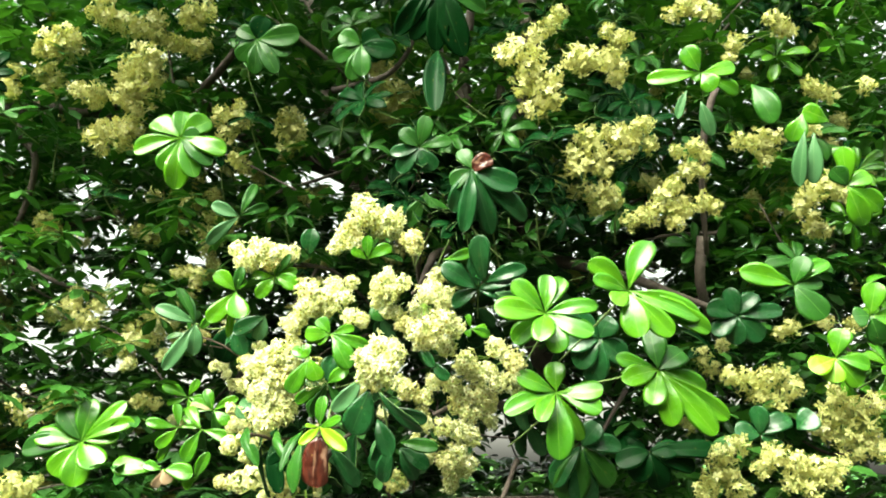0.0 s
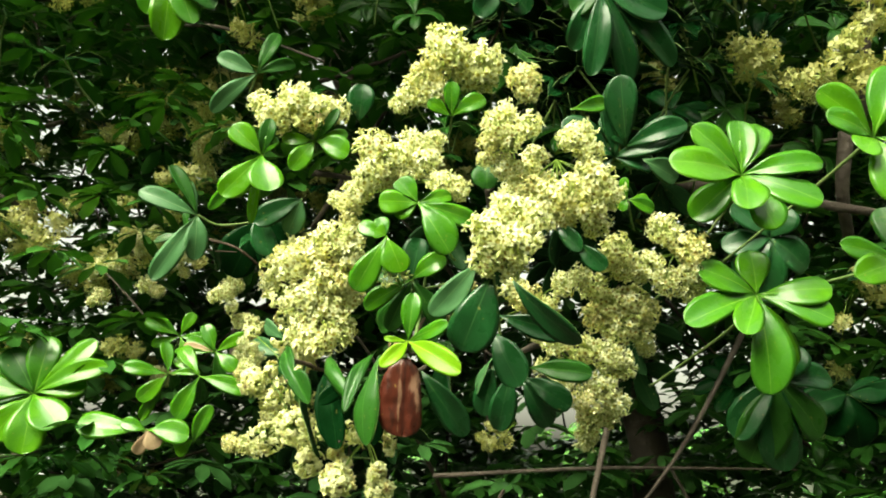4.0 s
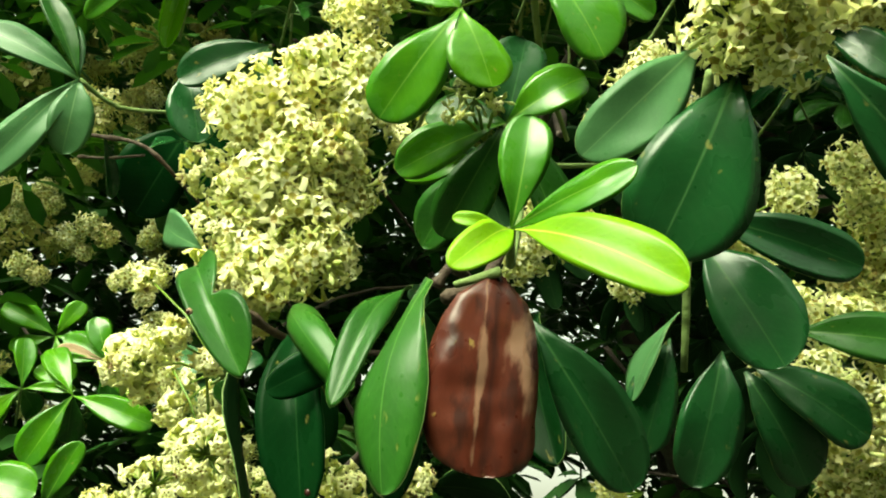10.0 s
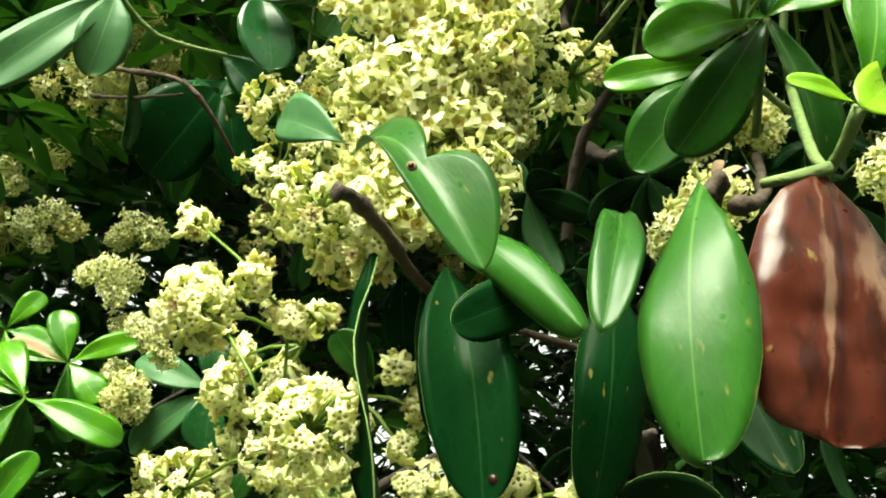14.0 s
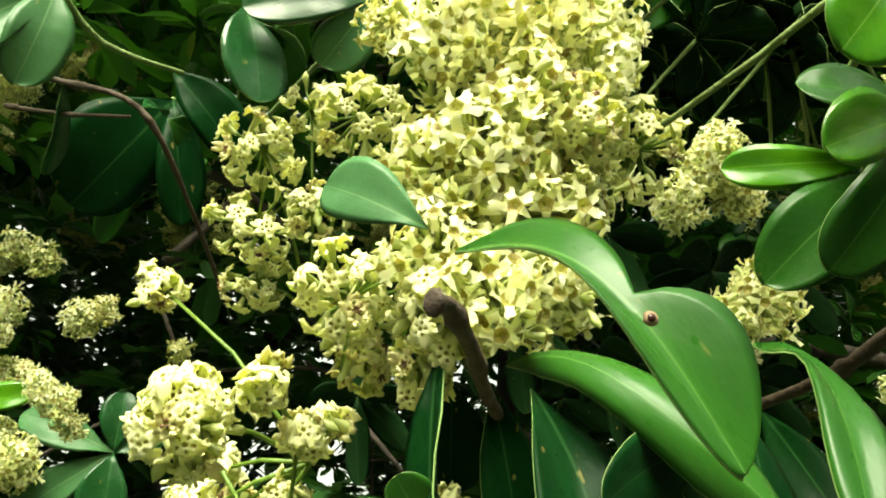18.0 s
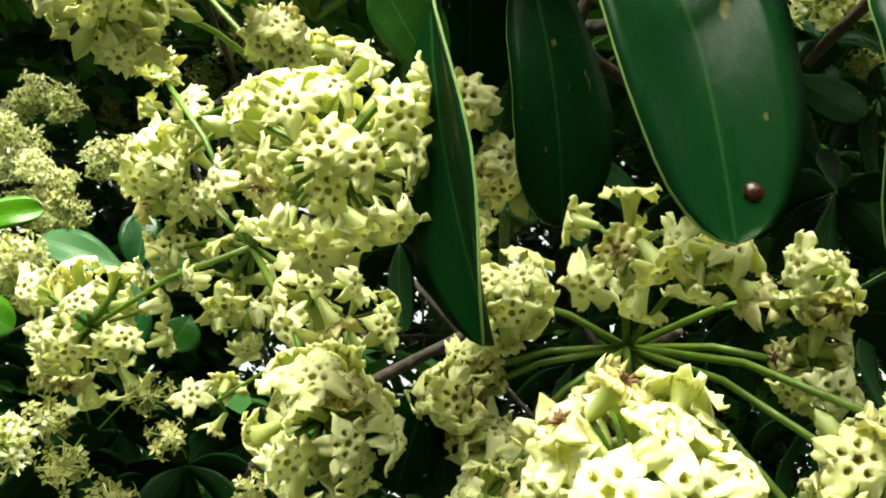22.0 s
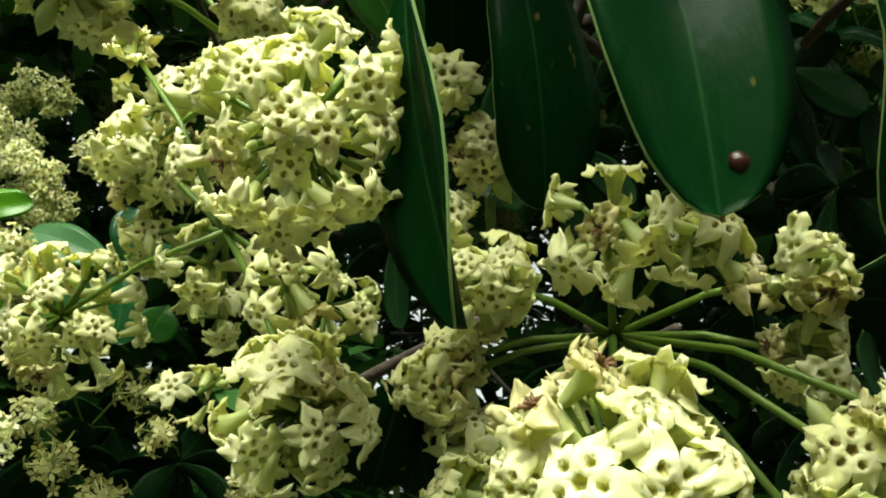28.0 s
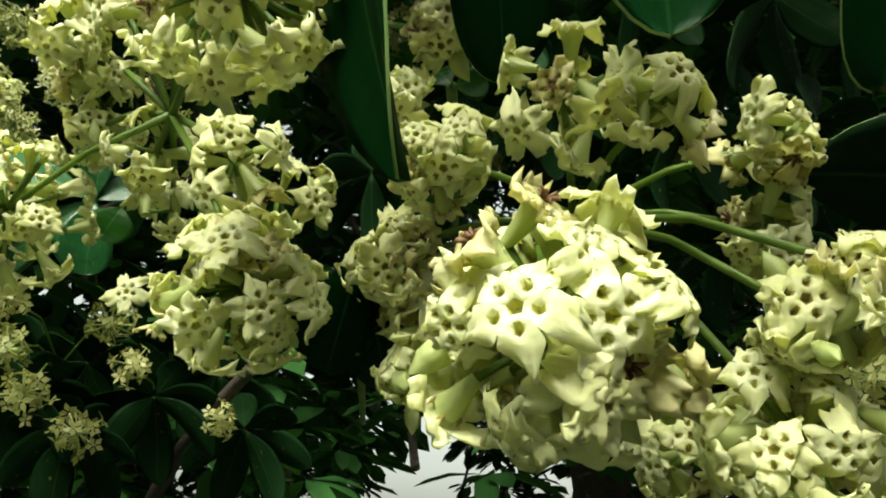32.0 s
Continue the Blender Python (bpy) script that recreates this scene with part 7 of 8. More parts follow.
c = cluster((-0.388, 2.42, 1.623), 'shade-toned cream flower heads on low twigs', 'flower clusters')
head(c, (-0.422, 2.257, 1.644), 0.0171, far=True)
head(c, (-0.461, 2.342, 1.592), 0.0213, far=True)
head(c, (-0.335, 2.336, 1.618), 0.0168, far=True)
c = cluster((-0.063, 1.807, 1.605), 'shade-toned cream flower heads beside the near umbels', 'flower clusters')
head(c, (-0.103, 1.762, 1.6), 0.0120, far=True)
head(c, (-0.09, 1.768, 1.582), 0.0146, far=True)
head(c, (-0.112, 1.767, 1.574), 0.0116, far=True)
head(c, (-0.122, 1.776, 1.584), 0.0090, far=True)
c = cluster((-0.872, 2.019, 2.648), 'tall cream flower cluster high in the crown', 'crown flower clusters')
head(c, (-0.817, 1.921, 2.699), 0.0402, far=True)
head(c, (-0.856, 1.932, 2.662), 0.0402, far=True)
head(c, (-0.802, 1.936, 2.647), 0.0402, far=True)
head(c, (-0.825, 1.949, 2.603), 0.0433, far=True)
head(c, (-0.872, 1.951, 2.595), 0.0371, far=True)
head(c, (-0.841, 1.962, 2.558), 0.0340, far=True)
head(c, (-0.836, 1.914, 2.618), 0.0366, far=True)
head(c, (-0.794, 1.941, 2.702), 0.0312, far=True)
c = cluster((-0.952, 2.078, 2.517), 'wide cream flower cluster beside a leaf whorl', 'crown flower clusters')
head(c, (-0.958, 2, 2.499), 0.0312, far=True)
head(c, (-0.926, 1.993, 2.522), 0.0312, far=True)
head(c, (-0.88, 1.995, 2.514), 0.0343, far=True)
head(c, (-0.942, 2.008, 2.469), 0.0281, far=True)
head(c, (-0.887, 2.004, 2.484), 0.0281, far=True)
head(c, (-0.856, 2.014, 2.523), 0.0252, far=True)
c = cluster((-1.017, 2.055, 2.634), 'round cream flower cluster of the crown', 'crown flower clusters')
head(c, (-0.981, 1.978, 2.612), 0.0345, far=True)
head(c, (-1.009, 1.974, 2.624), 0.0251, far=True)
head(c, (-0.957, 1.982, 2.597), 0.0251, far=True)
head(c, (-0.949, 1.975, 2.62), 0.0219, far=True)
c = cluster((-1.201, 2.209, 2.894), 'shade-toned cream flower cluster in the crown', 'crown flower clusters')
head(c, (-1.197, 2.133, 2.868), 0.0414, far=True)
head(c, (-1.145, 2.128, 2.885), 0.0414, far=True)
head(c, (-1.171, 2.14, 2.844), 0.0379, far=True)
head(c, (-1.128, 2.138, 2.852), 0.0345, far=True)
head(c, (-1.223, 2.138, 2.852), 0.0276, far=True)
c = cluster((-0.943, 2.192, 2.954), 'shade-toned cream flower cluster of the high crown', 'crown flower clusters')
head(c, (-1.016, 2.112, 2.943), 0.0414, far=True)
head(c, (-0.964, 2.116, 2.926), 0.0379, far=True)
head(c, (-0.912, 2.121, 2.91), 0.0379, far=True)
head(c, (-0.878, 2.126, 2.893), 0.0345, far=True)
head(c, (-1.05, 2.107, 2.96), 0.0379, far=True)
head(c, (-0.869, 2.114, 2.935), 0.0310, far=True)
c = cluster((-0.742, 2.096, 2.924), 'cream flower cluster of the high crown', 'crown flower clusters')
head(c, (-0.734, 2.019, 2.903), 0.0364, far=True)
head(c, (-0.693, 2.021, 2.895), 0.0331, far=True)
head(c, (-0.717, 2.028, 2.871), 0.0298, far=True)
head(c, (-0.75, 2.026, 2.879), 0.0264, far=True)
c = cluster((-0.833, 2.301, 2.937), 'shade-toned cream flower cluster of the crown', 'crown flower clusters')
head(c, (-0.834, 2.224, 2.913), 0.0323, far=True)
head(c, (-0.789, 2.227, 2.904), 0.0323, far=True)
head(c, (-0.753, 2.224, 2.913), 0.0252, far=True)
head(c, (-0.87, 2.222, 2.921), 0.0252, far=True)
c = cluster((-1.291, 2.325, 2.816), 'shade-toned flower cluster by the edge', 'crown flower clusters')
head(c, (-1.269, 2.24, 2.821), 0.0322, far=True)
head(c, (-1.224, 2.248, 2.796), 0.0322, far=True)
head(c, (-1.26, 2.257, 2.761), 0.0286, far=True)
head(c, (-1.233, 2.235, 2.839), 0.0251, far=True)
c = cluster((-1.413, 2.342, 2.794), 'small shade-toned cream flower cluster', 'crown flower clusters')
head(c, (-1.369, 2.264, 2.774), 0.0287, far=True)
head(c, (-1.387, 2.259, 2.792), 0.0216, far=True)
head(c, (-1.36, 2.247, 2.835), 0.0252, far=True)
c = cluster((-0.637, 2.149, 2.594), 'shade-toned flower cluster over dark leaves', 'crown flower clusters')
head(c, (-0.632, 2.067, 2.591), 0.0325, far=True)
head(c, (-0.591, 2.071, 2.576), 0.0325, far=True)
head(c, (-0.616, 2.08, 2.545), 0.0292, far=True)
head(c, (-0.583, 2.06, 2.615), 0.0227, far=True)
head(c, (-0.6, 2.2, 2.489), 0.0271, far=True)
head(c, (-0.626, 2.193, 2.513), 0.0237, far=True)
c = cluster((-0.485, 2.283, 2.637), 'drooping shade-toned cream flower cluster', 'crown flower clusters')
head(c, (-0.469, 2.195, 2.653), 0.0345, far=True)
head(c, (-0.486, 2.207, 2.611), 0.0345, far=True)
head(c, (-0.452, 2.211, 2.595), 0.0345, far=True)
head(c, (-0.469, 2.221, 2.562), 0.0310, far=True)
head(c, (-0.443, 2.202, 2.628), 0.0276, far=True)
c = cluster((-0.174, 2.34, 2.763), 'hanging flower cluster with long stalks', 'crown flower clusters')
head(c, (-0.195, 2.243, 2.813), 0.0430, far=True)
head(c, (-0.15, 2.257, 2.761), 0.0465, far=True)
head(c, (-0.186, 2.267, 2.727), 0.0430, far=True)
head(c, (-0.123, 2.267, 2.727), 0.0430, far=True)
head(c, (-0.159, 2.28, 2.684), 0.0358, far=True)
head(c, (-0.213, 2.233, 2.847), 0.0322, far=True)
head(c, (-0.097, 2.257, 2.761), 0.0322, far=True)
c = cluster((-0.452, 2.386, 1.912), 'pale flower cluster in the shade', 'crown flower clusters')
head(c, (-0.436, 2.302, 1.918), 0.0165, far=True)
c = cluster((-1.155, 2.388, 2.051), 'cream flower cluster of the shaded flank', 'crown flower clusters')
head(c, (-1.167, 2.302, 2.061), 0.0303, far=True)
head(c, (-1.125, 2.298, 2.077), 0.0303, far=True)
head(c, (-1.083, 2.307, 2.045), 0.0303, far=True)
head(c, (-1.049, 2.309, 2.036), 0.0235, far=True)
head(c, (-1.117, 2.311, 2.028), 0.0235, far=True)
c = cluster((-0.995, 2.489, 1.989), 'cream flower cluster over the low whorl', 'crown flower clusters')
head(c, (-0.998, 2.405, 1.993), 0.0313, far=True)
head(c, (-0.946, 2.395, 2.026), 0.0348, far=True)
head(c, (-0.911, 2.402, 2.001), 0.0313, far=True)
head(c, (-0.972, 2.414, 1.959), 0.0278, far=True)
head(c, (-0.859, 2.393, 2.035), 0.0313, far=True)
head(c, (-0.816, 2.402, 2.001), 0.0278, far=True)
head(c, (-0.885, 2.383, 2.068), 0.0243, far=True)
head(c, (-1.033, 2.41, 1.976), 0.0243, far=True)
c = cluster((-1.201, 2.523, 1.797), 'cream flowers of the low flank', 'crown flower clusters')
head(c, (-1.18, 2.437, 1.807), 0.0345, far=True)
head(c, (-1.137, 2.435, 1.816), 0.0310, far=True)
head(c, (-1.111, 2.442, 1.791), 0.0241, far=True)
head(c, (-1.283, 2.447, 1.774), 0.0310, far=True)
head(c, (-1.309, 2.437, 1.807), 0.0276, far=True)
c = cluster((-0.943, 2.521, 1.806), 'cream flowers behind a green whorl', 'crown flower clusters')
head(c, (-0.912, 2.435, 1.816), 0.0241, far=True)
head(c, (-0.878, 2.437, 1.807), 0.0207, far=True)
head(c, (-0.938, 2.435, 1.816), 0.0207, far=True)
c = cluster((-1.127, 2.176, 1.557), 'cream flowers over the lowest whorl', 'crown flower clusters')
head(c, (-1.098, 2.089, 1.572), 0.0316, far=True)
head(c, (-1.062, 2.092, 1.559), 0.0287, far=True)
head(c, (-1.12, 2.094, 1.552), 0.0287, far=True)
head(c, (-1.041, 2.087, 1.579), 0.0201, far=True)
c = cluster((-0.836, 2.538, 2.47), 'dim flower cluster in the shade', 'crown flower clusters')
head(c, (-0.83, 2.458, 2.462), 0.0336, far=True)
head(c, (-0.783, 2.463, 2.444), 0.0336, far=True)
head(c, (-0.858, 2.478, 2.39), 0.0299, far=True)
head(c, (-0.755, 2.45, 2.489), 0.0262, far=True)
head(c, (-0.96, 2.488, 2.354), 0.0374, far=True)
head(c, (-0.998, 2.483, 2.372), 0.0299, far=True)
head(c, (-0.951, 2.452, 2.48), 0.0299, far=True)
c = cluster((-1.407, 2.65, 2.445), 'dim flower cluster over the gap', 'crown flower clusters')
head(c, (-1.366, 2.568, 2.439), 0.0349, far=True)
head(c, (-1.327, 2.579, 2.402), 0.0310, far=True)
head(c, (-1.395, 2.581, 2.393), 0.0272, far=True)
head(c, (-1.25, 2.59, 2.365), 0.0310, far=True)
c = cluster((0.191, 1.597, 2.415), 'hanging cream flower cluster', 'crown flower clusters')
head(c, (0.158, 1.498, 2.47), 0.0290, far=True)
head(c, (0.2, 1.501, 2.459), 0.0266, far=True)
head(c, (0.182, 1.51, 2.43), 0.0314, far=True)
head(c, (0.213, 1.518, 2.401), 0.0338, far=True)
head(c, (0.225, 1.526, 2.372), 0.0314, far=True)
head(c, (0.2, 1.531, 2.354), 0.0314, far=True)
head(c, (0.128, 1.501, 2.459), 0.0217, far=True)
head(c, (0.17, 1.52, 2.395), 0.0266, far=True)
head(c, (0.237, 1.515, 2.412), 0.0217, far=True)
c = cluster((0.307, 1.569, 2.477), 'round cream flower cluster of the crown', 'crown flower clusters')
head(c, (0.283, 1.493, 2.451), 0.0264, far=True)
head(c, (0.307, 1.495, 2.446), 0.0264, far=True)
head(c, (0.293, 1.499, 2.431), 0.0216, far=True)
c = cluster((0.428, 1.777, 2.585), 'dim cream flower cluster behind', 'crown flower clusters')
head(c, (0.391, 1.702, 2.558), 0.0273, far=True)
head(c, (0.425, 1.706, 2.545), 0.0273, far=True)
head(c, (0.411, 1.694, 2.584), 0.0246, far=True)
head(c, (0.432, 1.687, 2.611), 0.0246, far=True)
head(c, (0.397, 1.681, 2.63), 0.0218, far=True)
head(c, (0.418, 1.713, 2.519), 0.0218, far=True)
c = cluster((0.272, 1.752, 2.674), 'dim flower cluster of the high crown', 'crown flower clusters')
head(c, (0.261, 1.677, 2.644), 0.0246, far=True)
head(c, (0.227, 1.683, 2.624), 0.0246, far=True)
head(c, (0.281, 1.67, 2.67), 0.0218, far=True)
c = cluster((0.328, 1.656, 2.282), 'forked cream flower cluster', 'crown flower clusters')
head(c, (0.294, 1.583, 2.246), 0.0293, far=True)
head(c, (0.325, 1.573, 2.281), 0.0293, far=True)
head(c, (0.337, 1.583, 2.246), 0.0269, far=True)
head(c, (0.307, 1.566, 2.305), 0.0244, far=True)
head(c, (0.282, 1.577, 2.269), 0.0220, far=True)
head(c, (0.349, 1.587, 2.234), 0.0220, far=True)
c = cluster((0.426, 1.655, 2.323), 'cream flower cluster with upright heads', 'crown flower clusters')
head(c, (0.382, 1.577, 2.303), 0.0270, far=True)
head(c, (0.419, 1.574, 2.315), 0.0270, far=True)
head(c, (0.438, 1.569, 2.332), 0.0221, far=True)
head(c, (0.388, 1.586, 2.273), 0.0221, far=True)
head(c, (0.45, 1.581, 2.291), 0.0197, far=True)
head(c, (0.407, 1.582, 2.285), 0.0221, far=True)
head(c, (0.358, 1.574, 2.315), 0.0147, far=True)
c = cluster((0.405, 1.926, 2.284), 'shade-toned cream flower cluster under the bright one', 'crown flower clusters')
head(c, (0.368, 1.845, 2.277), 0.0282, far=True)
head(c, (0.41, 1.845, 2.277), 0.0282, far=True)
head(c, (0.389, 1.853, 2.25), 0.0282, far=True)
head(c, (0.424, 1.851, 2.257), 0.0225, far=True)
c = cluster((0.569, 1.898, 2.236), 'wide shade-toned cream flower cluster', 'crown flower clusters')
head(c, (0.505, 1.822, 2.21), 0.0304, far=True)
head(c, (0.546, 1.811, 2.25), 0.0331, far=True)
head(c, (0.588, 1.819, 2.223), 0.0276, far=True)
head(c, (0.636, 1.815, 2.237), 0.0276, far=True)
head(c, (0.567, 1.826, 2.197), 0.0276, far=True)
head(c, (0.464, 1.826, 2.197), 0.0248, far=True)
head(c, (0.56, 1.803, 2.276), 0.0248, far=True)
head(c, (0.664, 1.817, 2.23), 0.0193, far=True)
c = cluster((0.75, 1.769, 2.359), 'shade-toned cream flower cluster of the sunny crown', 'crown flower clusters')
head(c, (0.692, 1.69, 2.346), 0.0237, far=True)
head(c, (0.731, 1.692, 2.34), 0.0263, far=True)
head(c, (0.758, 1.695, 2.327), 0.0210, far=True)
head(c, (0.744, 1.686, 2.359), 0.0210, far=True)
head(c, (0.777, 1.688, 2.352), 0.0184, far=True)
head(c, (0.751, 1.701, 2.308), 0.0210, far=True)
c = cluster((0.661, 1.896, 2.389), 'small cream flower cluster of the sunny crown', 'crown flower clusters')
head(c, (0.628, 1.814, 2.385), 0.0254, far=True)
head(c, (0.649, 1.82, 2.365), 0.0225, far=True)
head(c, (0.586, 1.818, 2.372), 0.0197, far=True)
head(c, (0.614, 1.829, 2.331), 0.0254, far=True)
head(c, (0.642, 1.831, 2.324), 0.0225, far=True)
c = cluster((0.919, 1.813, 2.243), 'cream flower cluster at the sunny edge', 'crown flower clusters')
head(c, (0.861, 1.732, 2.236), 0.0291, far=True)
head(c, (0.894, 1.726, 2.255), 0.0264, far=True)
head(c, (0.914, 1.732, 2.236), 0.0238, far=True)
head(c, (0.841, 1.741, 2.204), 0.0212, far=True)
head(c, (0.94, 1.734, 2.229), 0.0185, far=True)
head(c, (0.848, 1.736, 2.223), 0.0238, far=True)
c = cluster((0.934, 1.892, 2.185), 'cream flower cluster below the sunny edge', 'crown flower clusters')
head(c, (0.889, 1.812, 2.175), 0.0246, far=True)
head(c, (0.916, 1.814, 2.168), 0.0246, far=True)
head(c, (0.896, 1.804, 2.201), 0.0164, far=True)
c = cluster((0.649, 1.74, 2.715), 'cream flower cluster by the high twig', 'crown flower clusters')
head(c, (0.623, 1.666, 2.683), 0.0273, far=True)
head(c, (0.589, 1.664, 2.689), 0.0246, far=True)
head(c, (0.65, 1.67, 2.67), 0.0218, far=True)
head(c, (0.554, 1.67, 2.67), 0.0218, far=True)
c = cluster((0.891, 1.84, 2.728), 'cream flower cluster of the outer crown', 'crown flower clusters')
head(c, (0.857, 1.766, 2.698), 0.0287, far=True)
head(c, (0.835, 1.76, 2.719), 0.0230, far=True)
head(c, (0.878, 1.77, 2.685), 0.0201, far=True)
head(c, (0.742, 1.778, 2.657), 0.0230, far=True)
head(c, (0.727, 1.789, 2.616), 0.0201, far=True)
c = cluster((0.751, 1.898, 1.801), 'cream flowers of the lower crown', 'crown flower clusters')
head(c, (0.693, 1.814, 1.805), 0.0285, far=True)
head(c, (0.739, 1.812, 1.811), 0.0285, far=True)
head(c, (0.719, 1.821, 1.78), 0.0259, far=True)
head(c, (0.771, 1.824, 1.768), 0.0285, far=True)
head(c, (0.655, 1.81, 1.818), 0.0207, far=True)
head(c, (0.803, 1.817, 1.793), 0.0259, far=True)
head(c, (0.765, 1.808, 1.824), 0.0207, far=True)
c = cluster((0.942, 1.873, 1.707), 'dense cream flowers over the lowest dark whorl', 'crown flower clusters')
head(c, (0.863, 1.784, 1.727), 0.0327, far=True)
head(c, (0.913, 1.781, 1.739), 0.0327, far=True)
head(c, (0.938, 1.791, 1.703), 0.0327, far=True)
head(c, (0.888, 1.796, 1.685), 0.0327, far=True)
head(c, (0.926, 1.803, 1.66), 0.0302, far=True)
head(c, (0.838, 1.791, 1.703), 0.0252, far=True)
head(c, (0.957, 1.777, 1.751), 0.0277, far=True)
head(c, (0.875, 1.772, 1.769), 0.0252, far=True)
head(c, (0.97, 1.805, 1.654), 0.0277, far=True)
c = cluster((0.603, 1.784, 1.582), 'bright cream flower heads close to the ground', 'crown flower clusters')
head(c, (0.558, 1.697, 1.594), 0.0281, far=True)
head(c, (0.587, 1.692, 1.611), 0.0281, far=True)
head(c, (0.604, 1.702, 1.577), 0.0281, far=True)
head(c, (0.546, 1.705, 1.566), 0.0258, far=True)
head(c, (0.575, 1.684, 1.639), 0.0234, far=True)
head(c, (0.61, 1.68, 1.656), 0.0234, far=True)
c = cluster((0.785, 1.758, 1.6), 'bright cream flower heads near the ground', 'crown flower clusters')
head(c, (0.724, 1.669, 1.622), 0.0278, far=True)
head(c, (0.765, 1.672, 1.611), 0.0301, far=True)
head(c, (0.748, 1.68, 1.583), 0.0278, far=True)
head(c, (0.794, 1.676, 1.594), 0.0278, far=True)
head(c, (0.811, 1.67, 1.617), 0.0231, far=True)
head(c, (0.678, 1.664, 1.639), 0.0255, far=True)
head(c, (0.713, 1.68, 1.583), 0.0231, far=True)
head(c, (0.655, 1.672, 1.611), 0.0208, far=True)
c = cluster((0.714, 2.181, 1.901), 'dim flowers behind the bright whorls', 'crown flower clusters')
head(c, (0.688, 2.097, 1.905), 0.0241, far=True)
head(c, (0.718, 2.106, 1.876), 0.0272, far=True)
head(c, (0.643, 2.122, 1.818), 0.0211, far=True)
head(c, (0.749, 2.089, 1.934), 0.0211, far=True)
head(c, (0.689, 2.249, 1.737), 0.0253, far=True)
c = cluster((0.965, 2.16, 1.976), 'dim cream flowers in deep shade', 'crown flower clusters')
head(c, (0.93, 2.076, 1.977), 0.0241, far=True)
head(c, (0.9, 2.081, 1.963), 0.0211, far=True)
head(c, (1.02, 2.072, 1.992), 0.0241, far=True)
head(c, (0.991, 1.877, 1.948), 0.0246, far=True)
c = cluster((1.043, 1.979, 2.609), 'far cream flowers of the sunny outer crown', 'crown flower clusters')
head(c, (1.005, 1.902, 2.587), 0.0272, far=True)
head(c, (0.975, 1.898, 2.601), 0.0211, far=True)
head(c, (1.035, 1.906, 2.572), 0.0211, far=True)
head(c, (0.983, 1.931, 2.485), 0.0211, far=True)
head(c, (1.133, 1.898, 2.601), 0.0241, far=True)
c = cluster((-0.858, 2.368, 2.069), 'cream flower cluster of the shaded flank', 'flank flower clusters')
head(c, (-0.867, 2.308, 2.055), 0.0179)
head(c, (-0.842, 2.314, 2.042), 0.0211)
head(c, (-0.811, 2.305, 2.058), 0.0179)
head(c, (-0.801, 2.315, 2.037), 0.0179)
head(c, (-0.848, 2.325, 2.02), 0.0162)
c = cluster((-0.769, 2.386, 2.027), 'cream flower cluster of the shaded flank', 'flank flower clusters')
head(c, (-0.773, 2.335, 1.994), 0.0211)
head(c, (-0.742, 2.327, 2.01), 0.0211)
head(c, (-0.717, 2.333, 1.997), 0.0195)
head(c, (-0.751, 2.345, 1.973), 0.0162)
c = cluster((-0.958, 2.417, 2.019), 'cream flower cluster of the shaded flank', 'flank flower clusters')
head(c, (-0.954, 2.362, 1.995), 0.0198)
head(c, (-0.92, 2.364, 1.989), 0.0215)
head(c, (-0.897, 2.352, 2.012), 0.0165)
head(c, (-0.969, 2.37, 1.979), 0.0165)
c = cluster((-0.847, 2.386, 1.963), 'cream flower cluster of the shaded flank', 'flank flower clusters')
head(c, (-0.831, 2.329, 1.941), 0.0206)
head(c, (-0.806, 2.335, 1.928), 0.0174)
c = cluster((-0.962, 2.4, 1.939), 'cream flower cluster of the shaded flank', 'flank flower clusters')
head(c, (-0.932, 2.343, 1.918), 0.0206)
head(c, (-0.951, 2.349, 1.907), 0.0142)
c = cluster((-0.646, 2.289, 1.923), 'cream flower cluster of the shaded flank', 'flank flower clusters')
head(c, (-0.631, 2.233, 1.901), 0.0201)
head(c, (-0.652, 2.237, 1.893), 0.0144)
head(c, (-0.615, 2.245, 1.875), 0.0172)
c = cluster((-0.556, 2.153, 1.74), 'cream flower cluster of the shaded flank', 'flank flower clusters')
head(c, (-0.543, 2.094, 1.724), 0.0195)
head(c, (-0.554, 2.1, 1.713), 0.0138)
c = cluster((-0.531, 2.081, 1.773), 'cream flower cluster of the shaded flank', 'flank flower clusters')
head(c, (-0.52, 2.024, 1.753), 0.0151)
head(c, (-0.508, 2.03, 1.739), 0.0119)
head(c, (-0.536, 2.02, 1.762), 0.0119)
c = cluster((-0.761, 2.454, 2.276), 'cream flower cluster of the shaded flank', 'flank flower clusters')
head(c, (-0.746, 2.385, 2.279), 0.0206, far=True)
head(c, (-0.734, 2.401, 2.245), 0.0224, far=True)
head(c, (-0.741, 2.42, 2.207), 0.0206, far=True)
c = cluster((-0.53, 2.027, 1.587), 'cream flower cluster of the shaded flank', 'flank flower clusters')
head(c, (-0.534, 1.962, 1.583), 0.0160)
head(c, (-0.511, 1.963, 1.58), 0.0178)
head(c, (-0.493, 1.966, 1.573), 0.0160)
c = cluster((-0.871, 2.592, 1.77), 'cream flower cluster of the shaded flank', 'flank flower clusters')
head(c, (-0.847, 2.529, 1.76), 0.0224)
head(c, (-0.829, 2.534, 1.749), 0.0190)
c = cluster((-1.056, 2.708, 1.768), 'cream flower cluster of the shaded flank', 'flank flower clusters')
head(c, (-1.026, 2.645, 1.759), 0.0243, far=True)
head(c, (-0.997, 2.648, 1.752), 0.0206, far=True)
c = cluster((-0.77, 2.518, 2.39), 'cream flower cluster of the far flank', 'flank flower clusters')
head(c, (-0.756, 2.462, 2.353), 0.0259)
